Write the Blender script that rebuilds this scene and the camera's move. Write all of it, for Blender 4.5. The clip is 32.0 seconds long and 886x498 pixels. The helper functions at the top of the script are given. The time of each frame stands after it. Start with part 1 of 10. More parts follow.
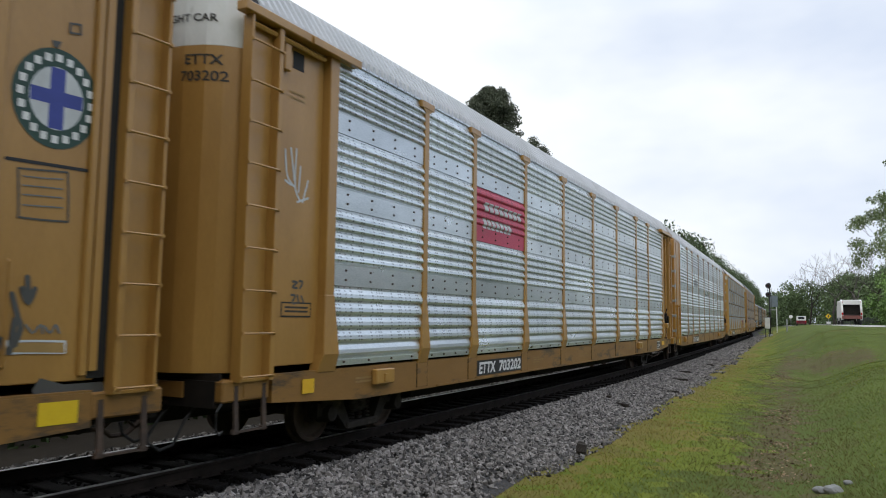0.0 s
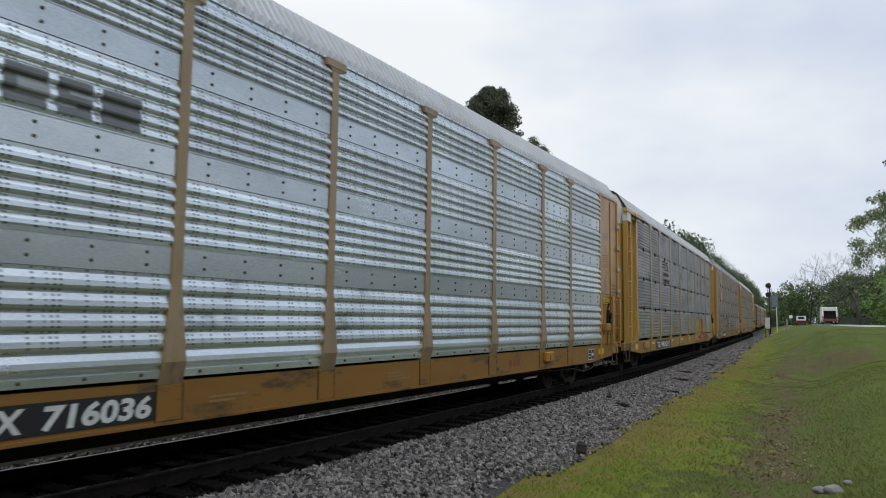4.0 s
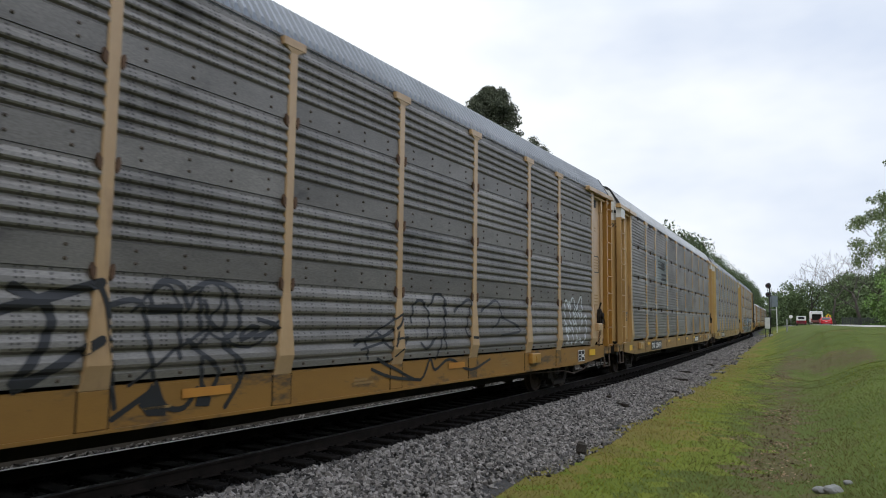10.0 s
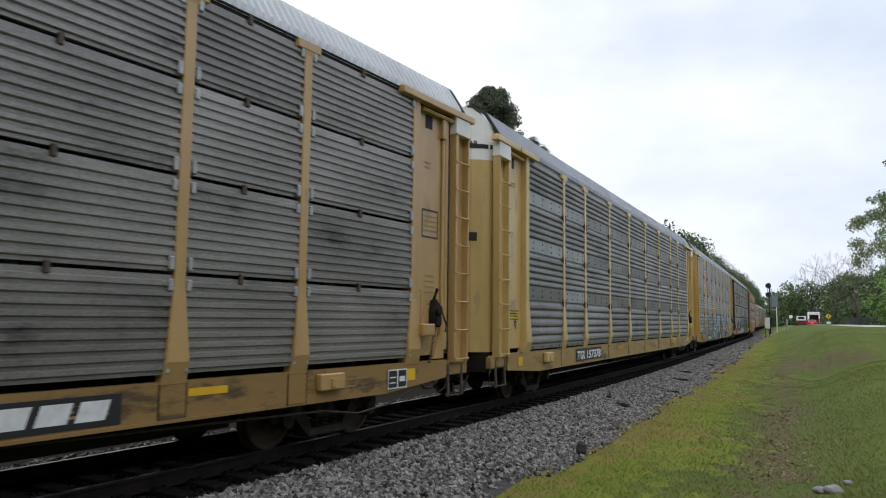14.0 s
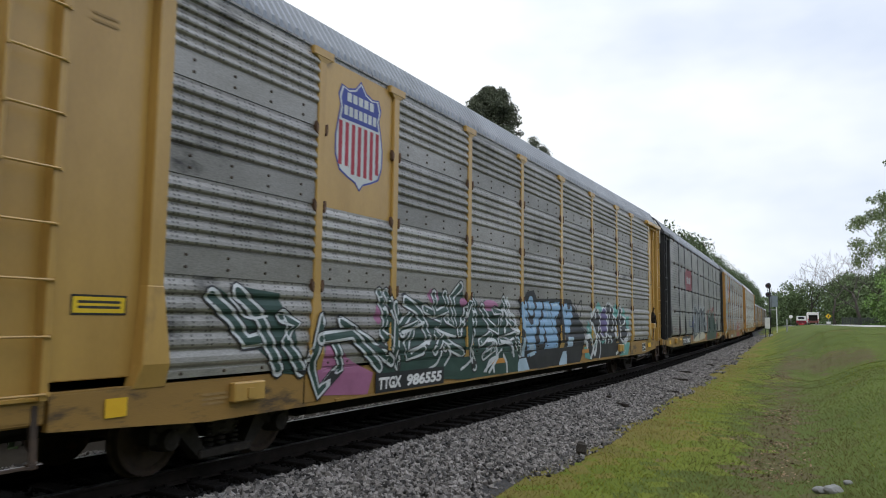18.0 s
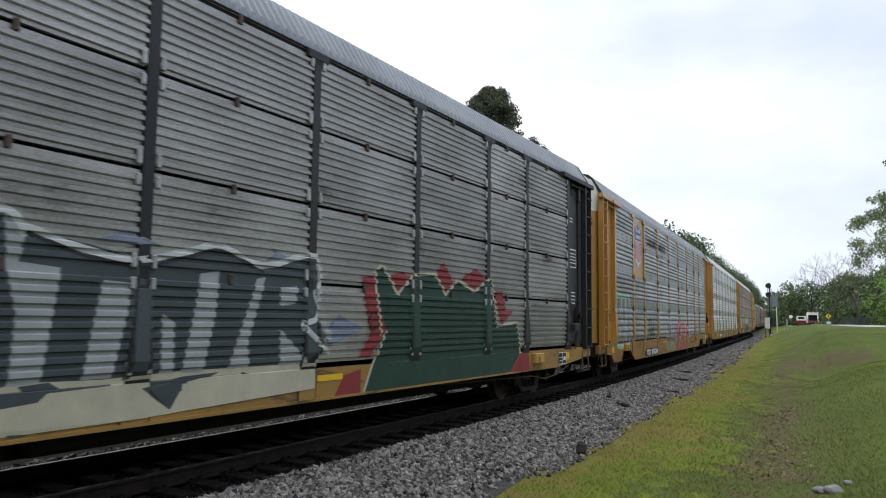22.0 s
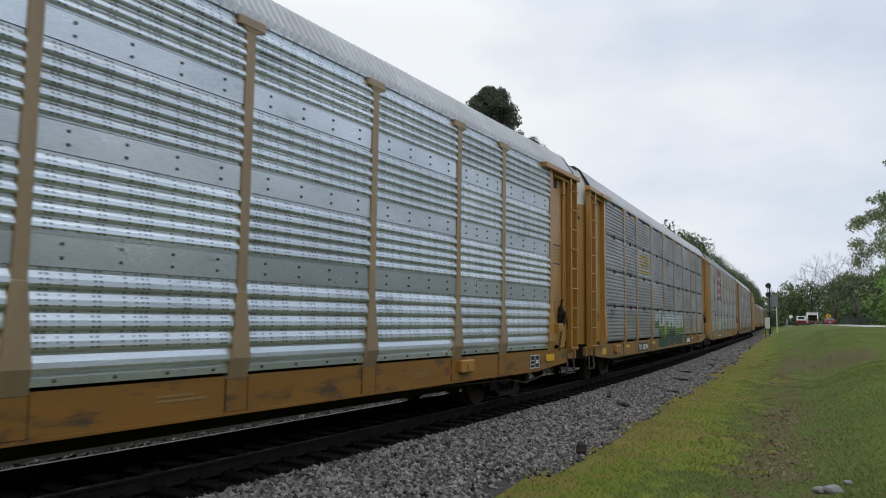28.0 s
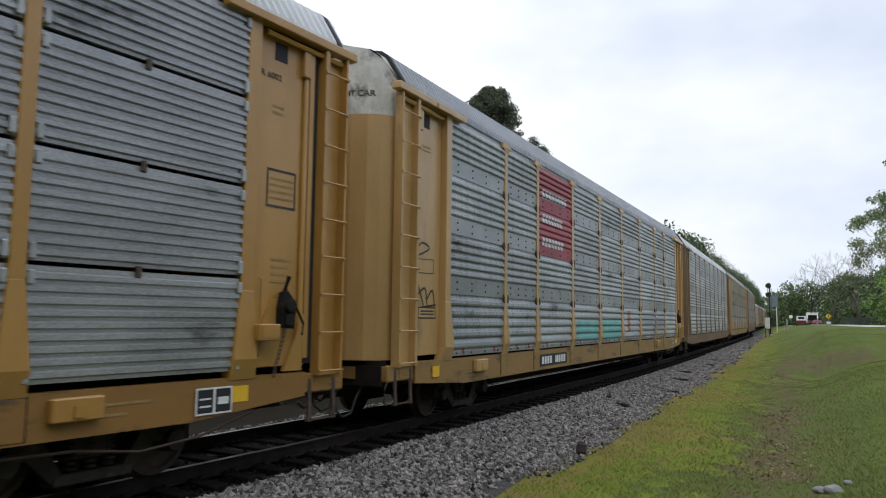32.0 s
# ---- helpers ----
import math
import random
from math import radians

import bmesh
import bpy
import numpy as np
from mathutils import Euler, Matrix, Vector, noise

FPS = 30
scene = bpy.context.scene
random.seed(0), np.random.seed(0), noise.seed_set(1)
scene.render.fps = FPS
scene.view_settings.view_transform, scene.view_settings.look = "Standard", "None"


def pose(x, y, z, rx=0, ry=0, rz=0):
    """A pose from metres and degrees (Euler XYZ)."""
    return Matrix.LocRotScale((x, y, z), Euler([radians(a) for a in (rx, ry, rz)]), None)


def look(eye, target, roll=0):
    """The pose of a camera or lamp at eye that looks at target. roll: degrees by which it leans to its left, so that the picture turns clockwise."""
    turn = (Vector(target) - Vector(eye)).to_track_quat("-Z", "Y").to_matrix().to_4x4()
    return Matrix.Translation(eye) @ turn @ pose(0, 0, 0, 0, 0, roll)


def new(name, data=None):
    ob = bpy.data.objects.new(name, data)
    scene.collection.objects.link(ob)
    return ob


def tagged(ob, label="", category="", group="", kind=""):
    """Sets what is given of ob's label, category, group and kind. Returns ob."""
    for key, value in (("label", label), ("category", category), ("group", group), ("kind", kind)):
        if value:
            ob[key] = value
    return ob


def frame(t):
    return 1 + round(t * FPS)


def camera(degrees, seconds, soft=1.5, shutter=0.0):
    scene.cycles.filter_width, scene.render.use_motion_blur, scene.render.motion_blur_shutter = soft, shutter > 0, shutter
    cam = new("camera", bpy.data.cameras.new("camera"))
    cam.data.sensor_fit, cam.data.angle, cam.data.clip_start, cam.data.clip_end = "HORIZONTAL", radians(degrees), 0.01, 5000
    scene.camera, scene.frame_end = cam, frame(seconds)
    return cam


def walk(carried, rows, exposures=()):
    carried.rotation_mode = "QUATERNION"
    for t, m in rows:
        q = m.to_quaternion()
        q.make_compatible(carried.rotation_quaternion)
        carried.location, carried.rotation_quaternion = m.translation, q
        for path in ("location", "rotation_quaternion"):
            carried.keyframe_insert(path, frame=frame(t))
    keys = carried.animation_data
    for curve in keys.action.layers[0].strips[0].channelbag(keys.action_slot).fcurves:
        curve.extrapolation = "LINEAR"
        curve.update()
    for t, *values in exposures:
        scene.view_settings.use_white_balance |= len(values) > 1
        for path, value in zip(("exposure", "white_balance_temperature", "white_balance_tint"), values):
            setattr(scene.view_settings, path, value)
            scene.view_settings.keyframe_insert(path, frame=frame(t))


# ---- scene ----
SECONDS = 32.0
cam = camera(62.2, SECONDS, soft=1.0, shutter=0.12)
EYE_H = 1.77
EYE = pose(0, 0, EYE_H, 95.385, -0.70, 0)
walk(cam, [(0.0, EYE), (SECONDS, EYE)], [(0.0, -0.05), (2.0, -0.28), (5.0, -0.27), (6.0, -0.25), (7.0, -0.12), (9.0, -0.08), (14.0, -0.02), (18.0, 0.0), (22.0, 0.05), (24.0, 0.03), (26.0, -0.05), (28.5, -0.30), (29.0, -0.30), (31.0, -0.08), (SECONDS, -0.05)])

# ---- world and light: an overcast spring day ----
world = bpy.data.worlds.new("overcast_sky")
scene.world = world
world.use_nodes = True
wn, wl = world.node_tree.nodes, world.node_tree.links
wn.clear()
w_out = wn.new("ShaderNodeOutputWorld")
w_sky = wn.new("ShaderNodeTexSky")
w_sky.sky_type = "NISHITA"
w_sky.sun_disc = False
w_sky.sun_elevation, w_sky.sun_rotation = radians(45), radians(154)
w_co = wn.new("ShaderNodeTexCoord")
w_map = wn.new("ShaderNodeMapping")
w_map.inputs["Scale"].default_value = (1.0, 1.0, 2.2)
w_noise = wn.new("ShaderNodeTexNoise")
w_noise.inputs["Scale"].default_value = 1.7
w_noise.inputs["Detail"].default_value = 5.0
w_noise.inputs["Roughness"].default_value = 0.5
# the cover is thinner and brighter to the west (-x), bluer and heavier to the east
w_sep = wn.new("ShaderNodeSeparateXYZ")
w_east = wn.new("ShaderNodeMapRange")
w_east.inputs["From Min"].default_value, w_east.inputs["From Max"].default_value = -0.15, 0.45
w_east.inputs["To Min"].default_value, w_east.inputs["To Max"].default_value = 0.16, -0.13
w_low = wn.new("ShaderNodeMapRange")
w_low.inputs["From Min"].default_value, w_low.inputs["From Max"].default_value = 0.04, 0.22
w_low.inputs["To Min"].default_value, w_low.inputs["To Max"].default_value = 0.14, 0.0
w_add = wn.new("ShaderNodeMath")
w_sum = wn.new("ShaderNodeMath")
wl.new(w_co.outputs["Generated"], w_sep.inputs[0])
wl.new(w_sep.outputs["X"], w_east.inputs["Value"])
wl.new(w_sep.outputs["Z"], w_low.inputs["Value"])
wl.new(w_east.outputs["Result"], w_add.inputs[0])
wl.new(w_low.outputs["Result"], w_add.inputs[1])
wl.new(w_add.outputs[0], w_sum.inputs[0])
wl.new(w_noise.outputs["Fac"], w_sum.inputs[1])
w_ramp = wn.new("ShaderNodeValToRGB")
w_ramp.color_ramp.elements[0].position = 0.36
w_ramp.color_ramp.elements[0].color = (0.56, 0.65, 0.83, 1)
w_ramp.color_ramp.elements[1].position = 0.64
w_ramp.color_ramp.elements[1].color = (0.955, 0.99, 1.02, 1)
w_bg_sky = wn.new("ShaderNodeBackground")
w_bg_sky.inputs["Strength"].default_value = 0.06
w_bg_cloud = wn.new("ShaderNodeBackground")
w_bg_cloud.inputs["Strength"].default_value = 1.18
w_mix = wn.new("ShaderNodeMixShader")
w_mix.inputs["Fac"].default_value = 0.94
wl.new(w_co.outputs["Generated"], w_map.inputs["Vector"])
wl.new(w_map.outputs["Vector"], w_noise.inputs["Vector"])
wl.new(w_sum.outputs[0], w_ramp.inputs["Fac"])
wl.new(w_ramp.outputs["Color"], w_bg_cloud.inputs["Color"])
wl.new(w_sky.outputs["Color"], w_bg_sky.inputs["Color"])
wl.new(w_bg_sky.outputs["Background"], w_mix.inputs[1])
wl.new(w_bg_cloud.outputs["Background"], w_mix.inputs[2])
# an overcast sky is brightest overhead
w_glow = wn.new("ShaderNodeMapRange")
w_glow.inputs["From Min"].default_value, w_glow.inputs["From Max"].default_value = 0.38, 0.95
w_glow.inputs["To Min"].default_value, w_glow.inputs["To Max"].default_value = 1.18, 2.3
wl.new(w_sep.outputs["Z"], w_glow.inputs["Value"])
wl.new(w_glow.outputs["Result"], w_bg_cloud.inputs["Strength"])
wl.new(w_mix.outputs["Shader"], w_out.inputs["Surface"])

sun_data = bpy.data.lights.new("sun", "SUN")
sun_data.energy, sun_data.angle, sun_data.color = 0.45, radians(30), (1.0, 0.97, 0.92)
sun = new("sun", sun_data)
sun.matrix_world = look((22, -45, 50), (0, 0, 0))


# ---- materials ----
MATS = {}


def surface(name, a, b=None, scale=3.0, rough=0.7, metal=0.0, bump=0.0, fine=60.0, stretch=(1, 1, 1), spots=None, spot_at=0.62,
            spot_scale=1.5, random_shift=0.0, vary=0.0, coords="Object", grain_amount=0.09, island=0.0, spec=0.5):
    """A node material: two colours mixed by a coarse noise, a fine grain, optional stains of a third colour, and bump."""
    if name in MATS:
        return MATS[name]
    m = bpy.data.materials.new(name)
    m.use_nodes = True
    n, l = m.node_tree.nodes, m.node_tree.links
    bsdf = n["Principled BSDF"]
    co = n.new("ShaderNodeTexCoord")
    mp = n.new("ShaderNodeMapping")
    mp.inputs["Scale"].default_value = stretch
    l.new(co.outputs[coords], mp.inputs["Vector"])
    vec = mp.outputs["Vector"]
    if random_shift:
        info = n.new("ShaderNodeObjectInfo")
        mul = n.new("ShaderNodeMath")
        mul.operation = "MULTIPLY"
        mul.inputs[1].default_value = random_shift
        l.new(info.outputs["Random"], mul.inputs[0])
        add = n.new("ShaderNodeVectorMath")
        add.operation = "ADD"
        l.new(vec, add.inputs[0])
        l.new(mul.outputs[0], add.inputs[1])
        vec = add.outputs[0]
    big = n.new("ShaderNodeTexNoise")
    big.inputs["Scale"].default_value = scale
    big.inputs["Detail"].default_value = 6
    big.inputs["Roughness"].default_value = 0.62
    l.new(vec, big.inputs["Vector"])
    small = n.new("ShaderNodeTexNoise")
    small.inputs["Scale"].default_value = fine
    small.inputs["Detail"].default_value = 3
    l.new(vec, small.inputs["Vector"])
    ramp = n.new("ShaderNodeMapRange")
    ramp.inputs["From Min"].default_value, ramp.inputs["From Max"].default_value = 0.34, 0.66
    l.new(big.outputs["Fac"], ramp.inputs["Value"])
    mix = n.new("ShaderNodeMix")
    mix.data_type = "RGBA"
    b = b or tuple(c * 0.78 for c in a)
    mix.inputs["A"].default_value, mix.inputs["B"].default_value = (*a, 1), (*b, 1)
    l.new(ramp.outputs["Result"], mix.inputs["Factor"])
    grain = n.new("ShaderNodeMix")
    grain.data_type, grain.blend_type = "RGBA", "OVERLAY"
    grain.inputs["Factor"].default_value = grain_amount
    l.new(mix.outputs["Result"], grain.inputs["A"])
    l.new(small.outputs["Fac"], grain.inputs["B"])
    colour = grain.outputs["Result"]
    if spots:
        st = n.new("ShaderNodeTexNoise")
        st.inputs["Scale"].default_value = spot_scale
        st.inputs["Detail"].default_value = 8
        st.inputs["Roughness"].default_value = 0.7
        l.new(vec, st.inputs["Vector"])
        sr = n.new("ShaderNodeMapRange")
        sr.inputs["From Min"].default_value, sr.inputs["From Max"].default_value = spot_at, spot_at + 0.1
        l.new(st.outputs["Fac"], sr.inputs["Value"])
        sm = n.new("ShaderNodeMix")
        sm.data_type = "RGBA"
        sm.inputs["B"].default_value = (*spots, 1)
        l.new(sr.outputs["Result"], sm.inputs["Factor"])
        l.new(colour, sm.inputs["A"])
        colour = sm.outputs["Result"]
    if island:
        geo = n.new("ShaderNodeNewGeometry")
        ir = n.new("ShaderNodeMapRange")
        ir.inputs["To Min"].default_value, ir.inputs["To Max"].default_value = 1 - island, 1 + island
        l.new(geo.outputs["Random Per Island"], ir.inputs["Value"])
        im = n.new("ShaderNodeVectorMath")
        im.operation = "MULTIPLY"
        l.new(colour, im.inputs[0])
        l.new(ir.outputs["Result"], im.inputs[1])
        colour = im.outputs[0]
    if vary:
        info2 = n.new("ShaderNodeObjectInfo")
        vr = n.new("ShaderNodeMapRange")
        vr.inputs["To Min"].default_value, vr.inputs["To Max"].default_value = 1 - vary, 1 + vary
        l.new(info2.outputs["Random"], vr.inputs["Value"])
        vm = n.new("ShaderNodeVectorMath")
        vm.operation = "MULTIPLY"
        l.new(colour, vm.inputs[0])
        l.new(vr.outputs["Result"], vm.inputs[1])
        colour = vm.outputs[0]
    l.new(colour, bsdf.inputs["Base Color"])
    bsdf.inputs["Metallic"].default_value = metal
    bsdf.inputs["Specular IOR Level"].default_value = spec
    rr = n.new("ShaderNodeMapRange")
    rr.inputs["To Min"].default_value, rr.inputs["To Max"].default_value = max(0.05, rough - 0.1), min(1, rough + 0.1)
    l.new(big.outputs["Fac"], rr.inputs["Value"])
    l.new(rr.outputs["Result"], bsdf.inputs["Roughness"])
    if bump:
        bp = n.new("ShaderNodeBump")
        bp.inputs["Strength"].default_value = 0.6
        bp.inputs["Distance"].default_value = bump
        l.new(small.outputs["Fac"], bp.inputs["Height"])
        l.new(bp.outputs["Normal"], bsdf.inputs["Normal"])
    MATS[name] = m
    return m


def holes(m, shade=0.3):
    """Darkens columns of small punched holes into a ribbed panel material (in the panel's own metres)."""
    n, l = m.node_tree.nodes, m.node_tree.links
    bsdf = n["Principled BSDF"]
    src = bsdf.inputs["Base Color"].links[0].from_socket
    co = n.new("ShaderNodeTexCoord")
    sep = n.new("ShaderNodeSeparateXYZ")
    l.new(co.outputs["Object"], sep.inputs[0])

    def op(kind, a, b=None):
        q = n.new("ShaderNodeMath")
        q.operation = kind
        for i, v in enumerate((a, b)):
            if v is None:
                continue
            if isinstance(v, (int, float)):
                q.inputs[i].default_value = v
            else:
                l.new(v, q.inputs[i])
        return q.outputs[0]
    x, z = sep.outputs["X"], sep.outputs["Z"]
    c1 = op("LESS_THAN", op("FRACT", op("DIVIDE", x, 0.27)), 0.115)
    c2 = op("LESS_THAN", op("FRACT", op("DIVIDE", op("ADD", x, 0.060), 0.54)), 0.055)
    c3 = op("LESS_THAN", op("FRACT", op("DIVIDE", op("ADD", x, 0.13), 0.81)), 0.025)
    col = op("MINIMUM", op("ADD", op("ADD", c1, c2), c3), 1.0)
    row = op("LESS_THAN", op("FRACT", op("DIVIDE", z, 0.048)), 0.46)
    on = op("MULTIPLY", op("MULTIPLY", col, row), op("GREATER_THAN", z, 0.32))
    mix = n.new("ShaderNodeMix")
    mix.data_type = "RGBA"
    l.new(op("MULTIPLY", on, 1 - shade), mix.inputs["Factor"])
    l.new(src, mix.inputs["A"])
    mix.inputs["B"].default_value = (0.01, 0.01, 0.01, 1)
    l.new(mix.outputs["Result"], bsdf.inputs["Base Color"])
    return m


RUST = (0.10, 0.05, 0.025)
paint_yellow = surface("yellow_paint", (0.42, 0.212, 0.04), (0.34, 0.165, 0.03), 1.2, 0.38, 0, 0.002, 40, (1, 1, 0.35), (0.22, 0.12, 0.04), 0.66, 1.1, 9.0)
paint_tan = surface("tan_paint", (0.42, 0.228, 0.058), (0.33, 0.172, 0.040), 1.3, 0.38, 0, 0.002, 40, (1, 1, 0.35), (0.24, 0.14, 0.06), 0.66, 1.2, 9.0)
paint_straw = surface("straw_paint", (0.49, 0.300, 0.080), (0.39, 0.230, 0.058), 1.3, 0.38, 0, 0.002, 40, (1, 1, 0.35), (0.26, 0.16, 0.06), 0.66, 1.2, 9.0)
paint_dusty = surface("dusty_tan_paint", (0.47, 0.295, 0.118), (0.37, 0.225, 0.084), 1.3, 0.38, 0, 0.002, 40, (1, 1, 0.35), (0.22, 0.14, 0.075), 0.60, 1.2, 9.0)
paint_pale = surface("bleached_pale_paint", (0.55, 0.385, 0.150), (0.45, 0.30, 0.11), 1.3, 0.38, 0, 0.002, 40, (1, 1, 0.35), (0.24, 0.17, 0.10), 0.60, 1.2, 9.0)
paint_peach = surface("faded_peach_paint", (0.50, 0.33, 0.175), (0.41, 0.26, 0.13), 1.3, 0.38, 0, 0.002, 40, (1, 1, 0.35), (0.26, 0.15, 0.085), 0.62, 1.2, 9.0)
paint_gold = surface("gold_paint", (0.41, 0.212, 0.045), (0.325, 0.155, 0.03), 1.3, 0.38, 0, 0.002, 40, (1, 1, 0.35), (0.20, 0.09, 0.03), 0.65, 1.2, 9.0)
paint_brown = surface("dull_brown_paint", (0.22, 0.145, 0.08), (0.16, 0.105, 0.06), 1.3, 0.38, 0, 0.002, 40, (1, 1, 0.35), (0.14, 0.07, 0.03), 0.62, 1.2, 9.0)
paint_black = surface("black_paint", (0.020, 0.021, 0.024), (0.035, 0.034, 0.034), 1.0, 0.45, 0, 0.002, 40, (1, 1, 0.35), (0.09, 0.07, 0.05), 0.66, 1.2, 9.0, spec=0.25)
paint_white = surface("white_paint", (0.72, 0.71, 0.68), (0.58, 0.57, 0.53), 1.5, 0.5, 0, 0.001, 40, (1, 1, 0.5), (0.30, 0.27, 0.22), 0.64, 2.0, 9.0)
paint_flaking = surface("flaking_white_paint", (0.62, 0.60, 0.56), (0.34, 0.33, 0.30), 3.2, 0.6, 0, 0.003, 40, (1, 1, 0.7), (0.20, 0.19, 0.17), 0.52, 2.6)
steel_dark = surface("dark_running_gear", (0.011, 0.010, 0.009), (0.022, 0.018, 0.015), 3.0, 0.8, 0.0, 0.004, 50, spec=0.15, spots=(0.038, 0.028, 0.021), spot_at=0.6, spot_scale=4)
truck_grime = surface("dusty_truck_casting", (0.050, 0.043, 0.037), (0.028, 0.024, 0.020), 4.0, 0.85, 0.0, 0.004, 50, spec=0.2, spots=(0.085, 0.066, 0.050), spot_at=0.6, spot_scale=5)
steel_rusty = surface("rusty_steel", (0.085, 0.055, 0.038), (0.05, 0.035, 0.027), 5.0, 0.8, 0.1, 0.003, 60, spots=(0.16, 0.085, 0.05), spot_at=0.6)
# rail sides and ties near-black: under-train shade is put into their colour
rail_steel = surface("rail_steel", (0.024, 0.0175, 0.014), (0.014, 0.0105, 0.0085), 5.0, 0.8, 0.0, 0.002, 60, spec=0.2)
rail_top = surface("polished_rail_top", (0.30, 0.30, 0.30), (0.20, 0.195, 0.19), 5.0, 0.38, 1.0)
wood_tie = surface("shaded_weathered_tie_wood", (0.007, 0.006, 0.0055), (0.013, 0.011, 0.0095), 2.0, 0.9, 0, 0.01, 40, (1, 6, 1), (0.012, 0.010, 0.009), 0.6, 4.0, 7.0, spec=0.1)
roof_white = surface("weathered_white_roof", (0.52, 0.53, 0.55), (0.43, 0.44, 0.45), 0.8, 0.5, 0.1, 0, 40, (1, 1, 1), (0.42, 0.41, 0.39), 0.66, 0.9)
roof_grey = surface("galvanised_roof", (0.25, 0.268, 0.295), (0.20, 0.214, 0.235), 0.8, 0.42, 0.35, 0, 40, (1, 1, 1), (0.30, 0.29, 0.27), 0.66, 0.9)


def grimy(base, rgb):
    """Sill paint of a car in that paint, a darker mix of it streaked with road grime."""
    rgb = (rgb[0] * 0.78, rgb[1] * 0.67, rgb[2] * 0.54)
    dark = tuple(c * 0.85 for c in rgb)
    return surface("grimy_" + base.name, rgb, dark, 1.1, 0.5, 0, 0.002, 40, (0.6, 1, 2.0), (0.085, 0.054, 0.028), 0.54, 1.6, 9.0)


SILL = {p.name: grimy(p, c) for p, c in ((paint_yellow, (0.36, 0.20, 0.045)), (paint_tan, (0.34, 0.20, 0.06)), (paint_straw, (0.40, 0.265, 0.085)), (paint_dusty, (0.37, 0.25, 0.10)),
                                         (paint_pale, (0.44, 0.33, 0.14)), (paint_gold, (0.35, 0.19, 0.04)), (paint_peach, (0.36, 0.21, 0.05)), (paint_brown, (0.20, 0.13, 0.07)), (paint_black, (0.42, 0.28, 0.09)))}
for p in (paint_yellow, paint_tan, paint_straw, paint_dusty, paint_pale, paint_gold, paint_peach, paint_brown):
    p.node_tree.nodes["Principled BSDF"].inputs["Coat Weight"].default_value = 0.35
    p.node_tree.nodes["Principled BSDF"].inputs["Coat Roughness"].default_value = 0.25
# for rubber parts, and for black pieces that stand in for shaded openings
deep_black = surface("black_rubber_and_gap_shade", (0.012, 0.012, 0.012), (0.02, 0.02, 0.02), 3.0, 0.8)
stencil_black = surface("black_stencil", (0.025, 0.022, 0.02), (0.05, 0.045, 0.04), 8.0, 0.7)
stencil_faded = surface("faded_stencil", (0.26, 0.16, 0.06), (0.33, 0.21, 0.08), 8.0, 0.7)
stencil_white = surface("white_stencil", (0.75, 0.75, 0.73), (0.6, 0.6, 0.58), 8.0, 0.6)
sign_yellow = surface("yellow_reflective_sign", (0.75, 0.52, 0.02), (0.68, 0.45, 0.02), 3.0, 0.4)
tape_amber = surface("faded_amber_reflector", (0.42, 0.17, 0.03), (0.50, 0.22, 0.035), 3.0, 0.45)
tape_orange = surface("orange_reflector", (0.70, 0.38, 0.02), (0.78, 0.48, 0.03), 3.0, 0.4)


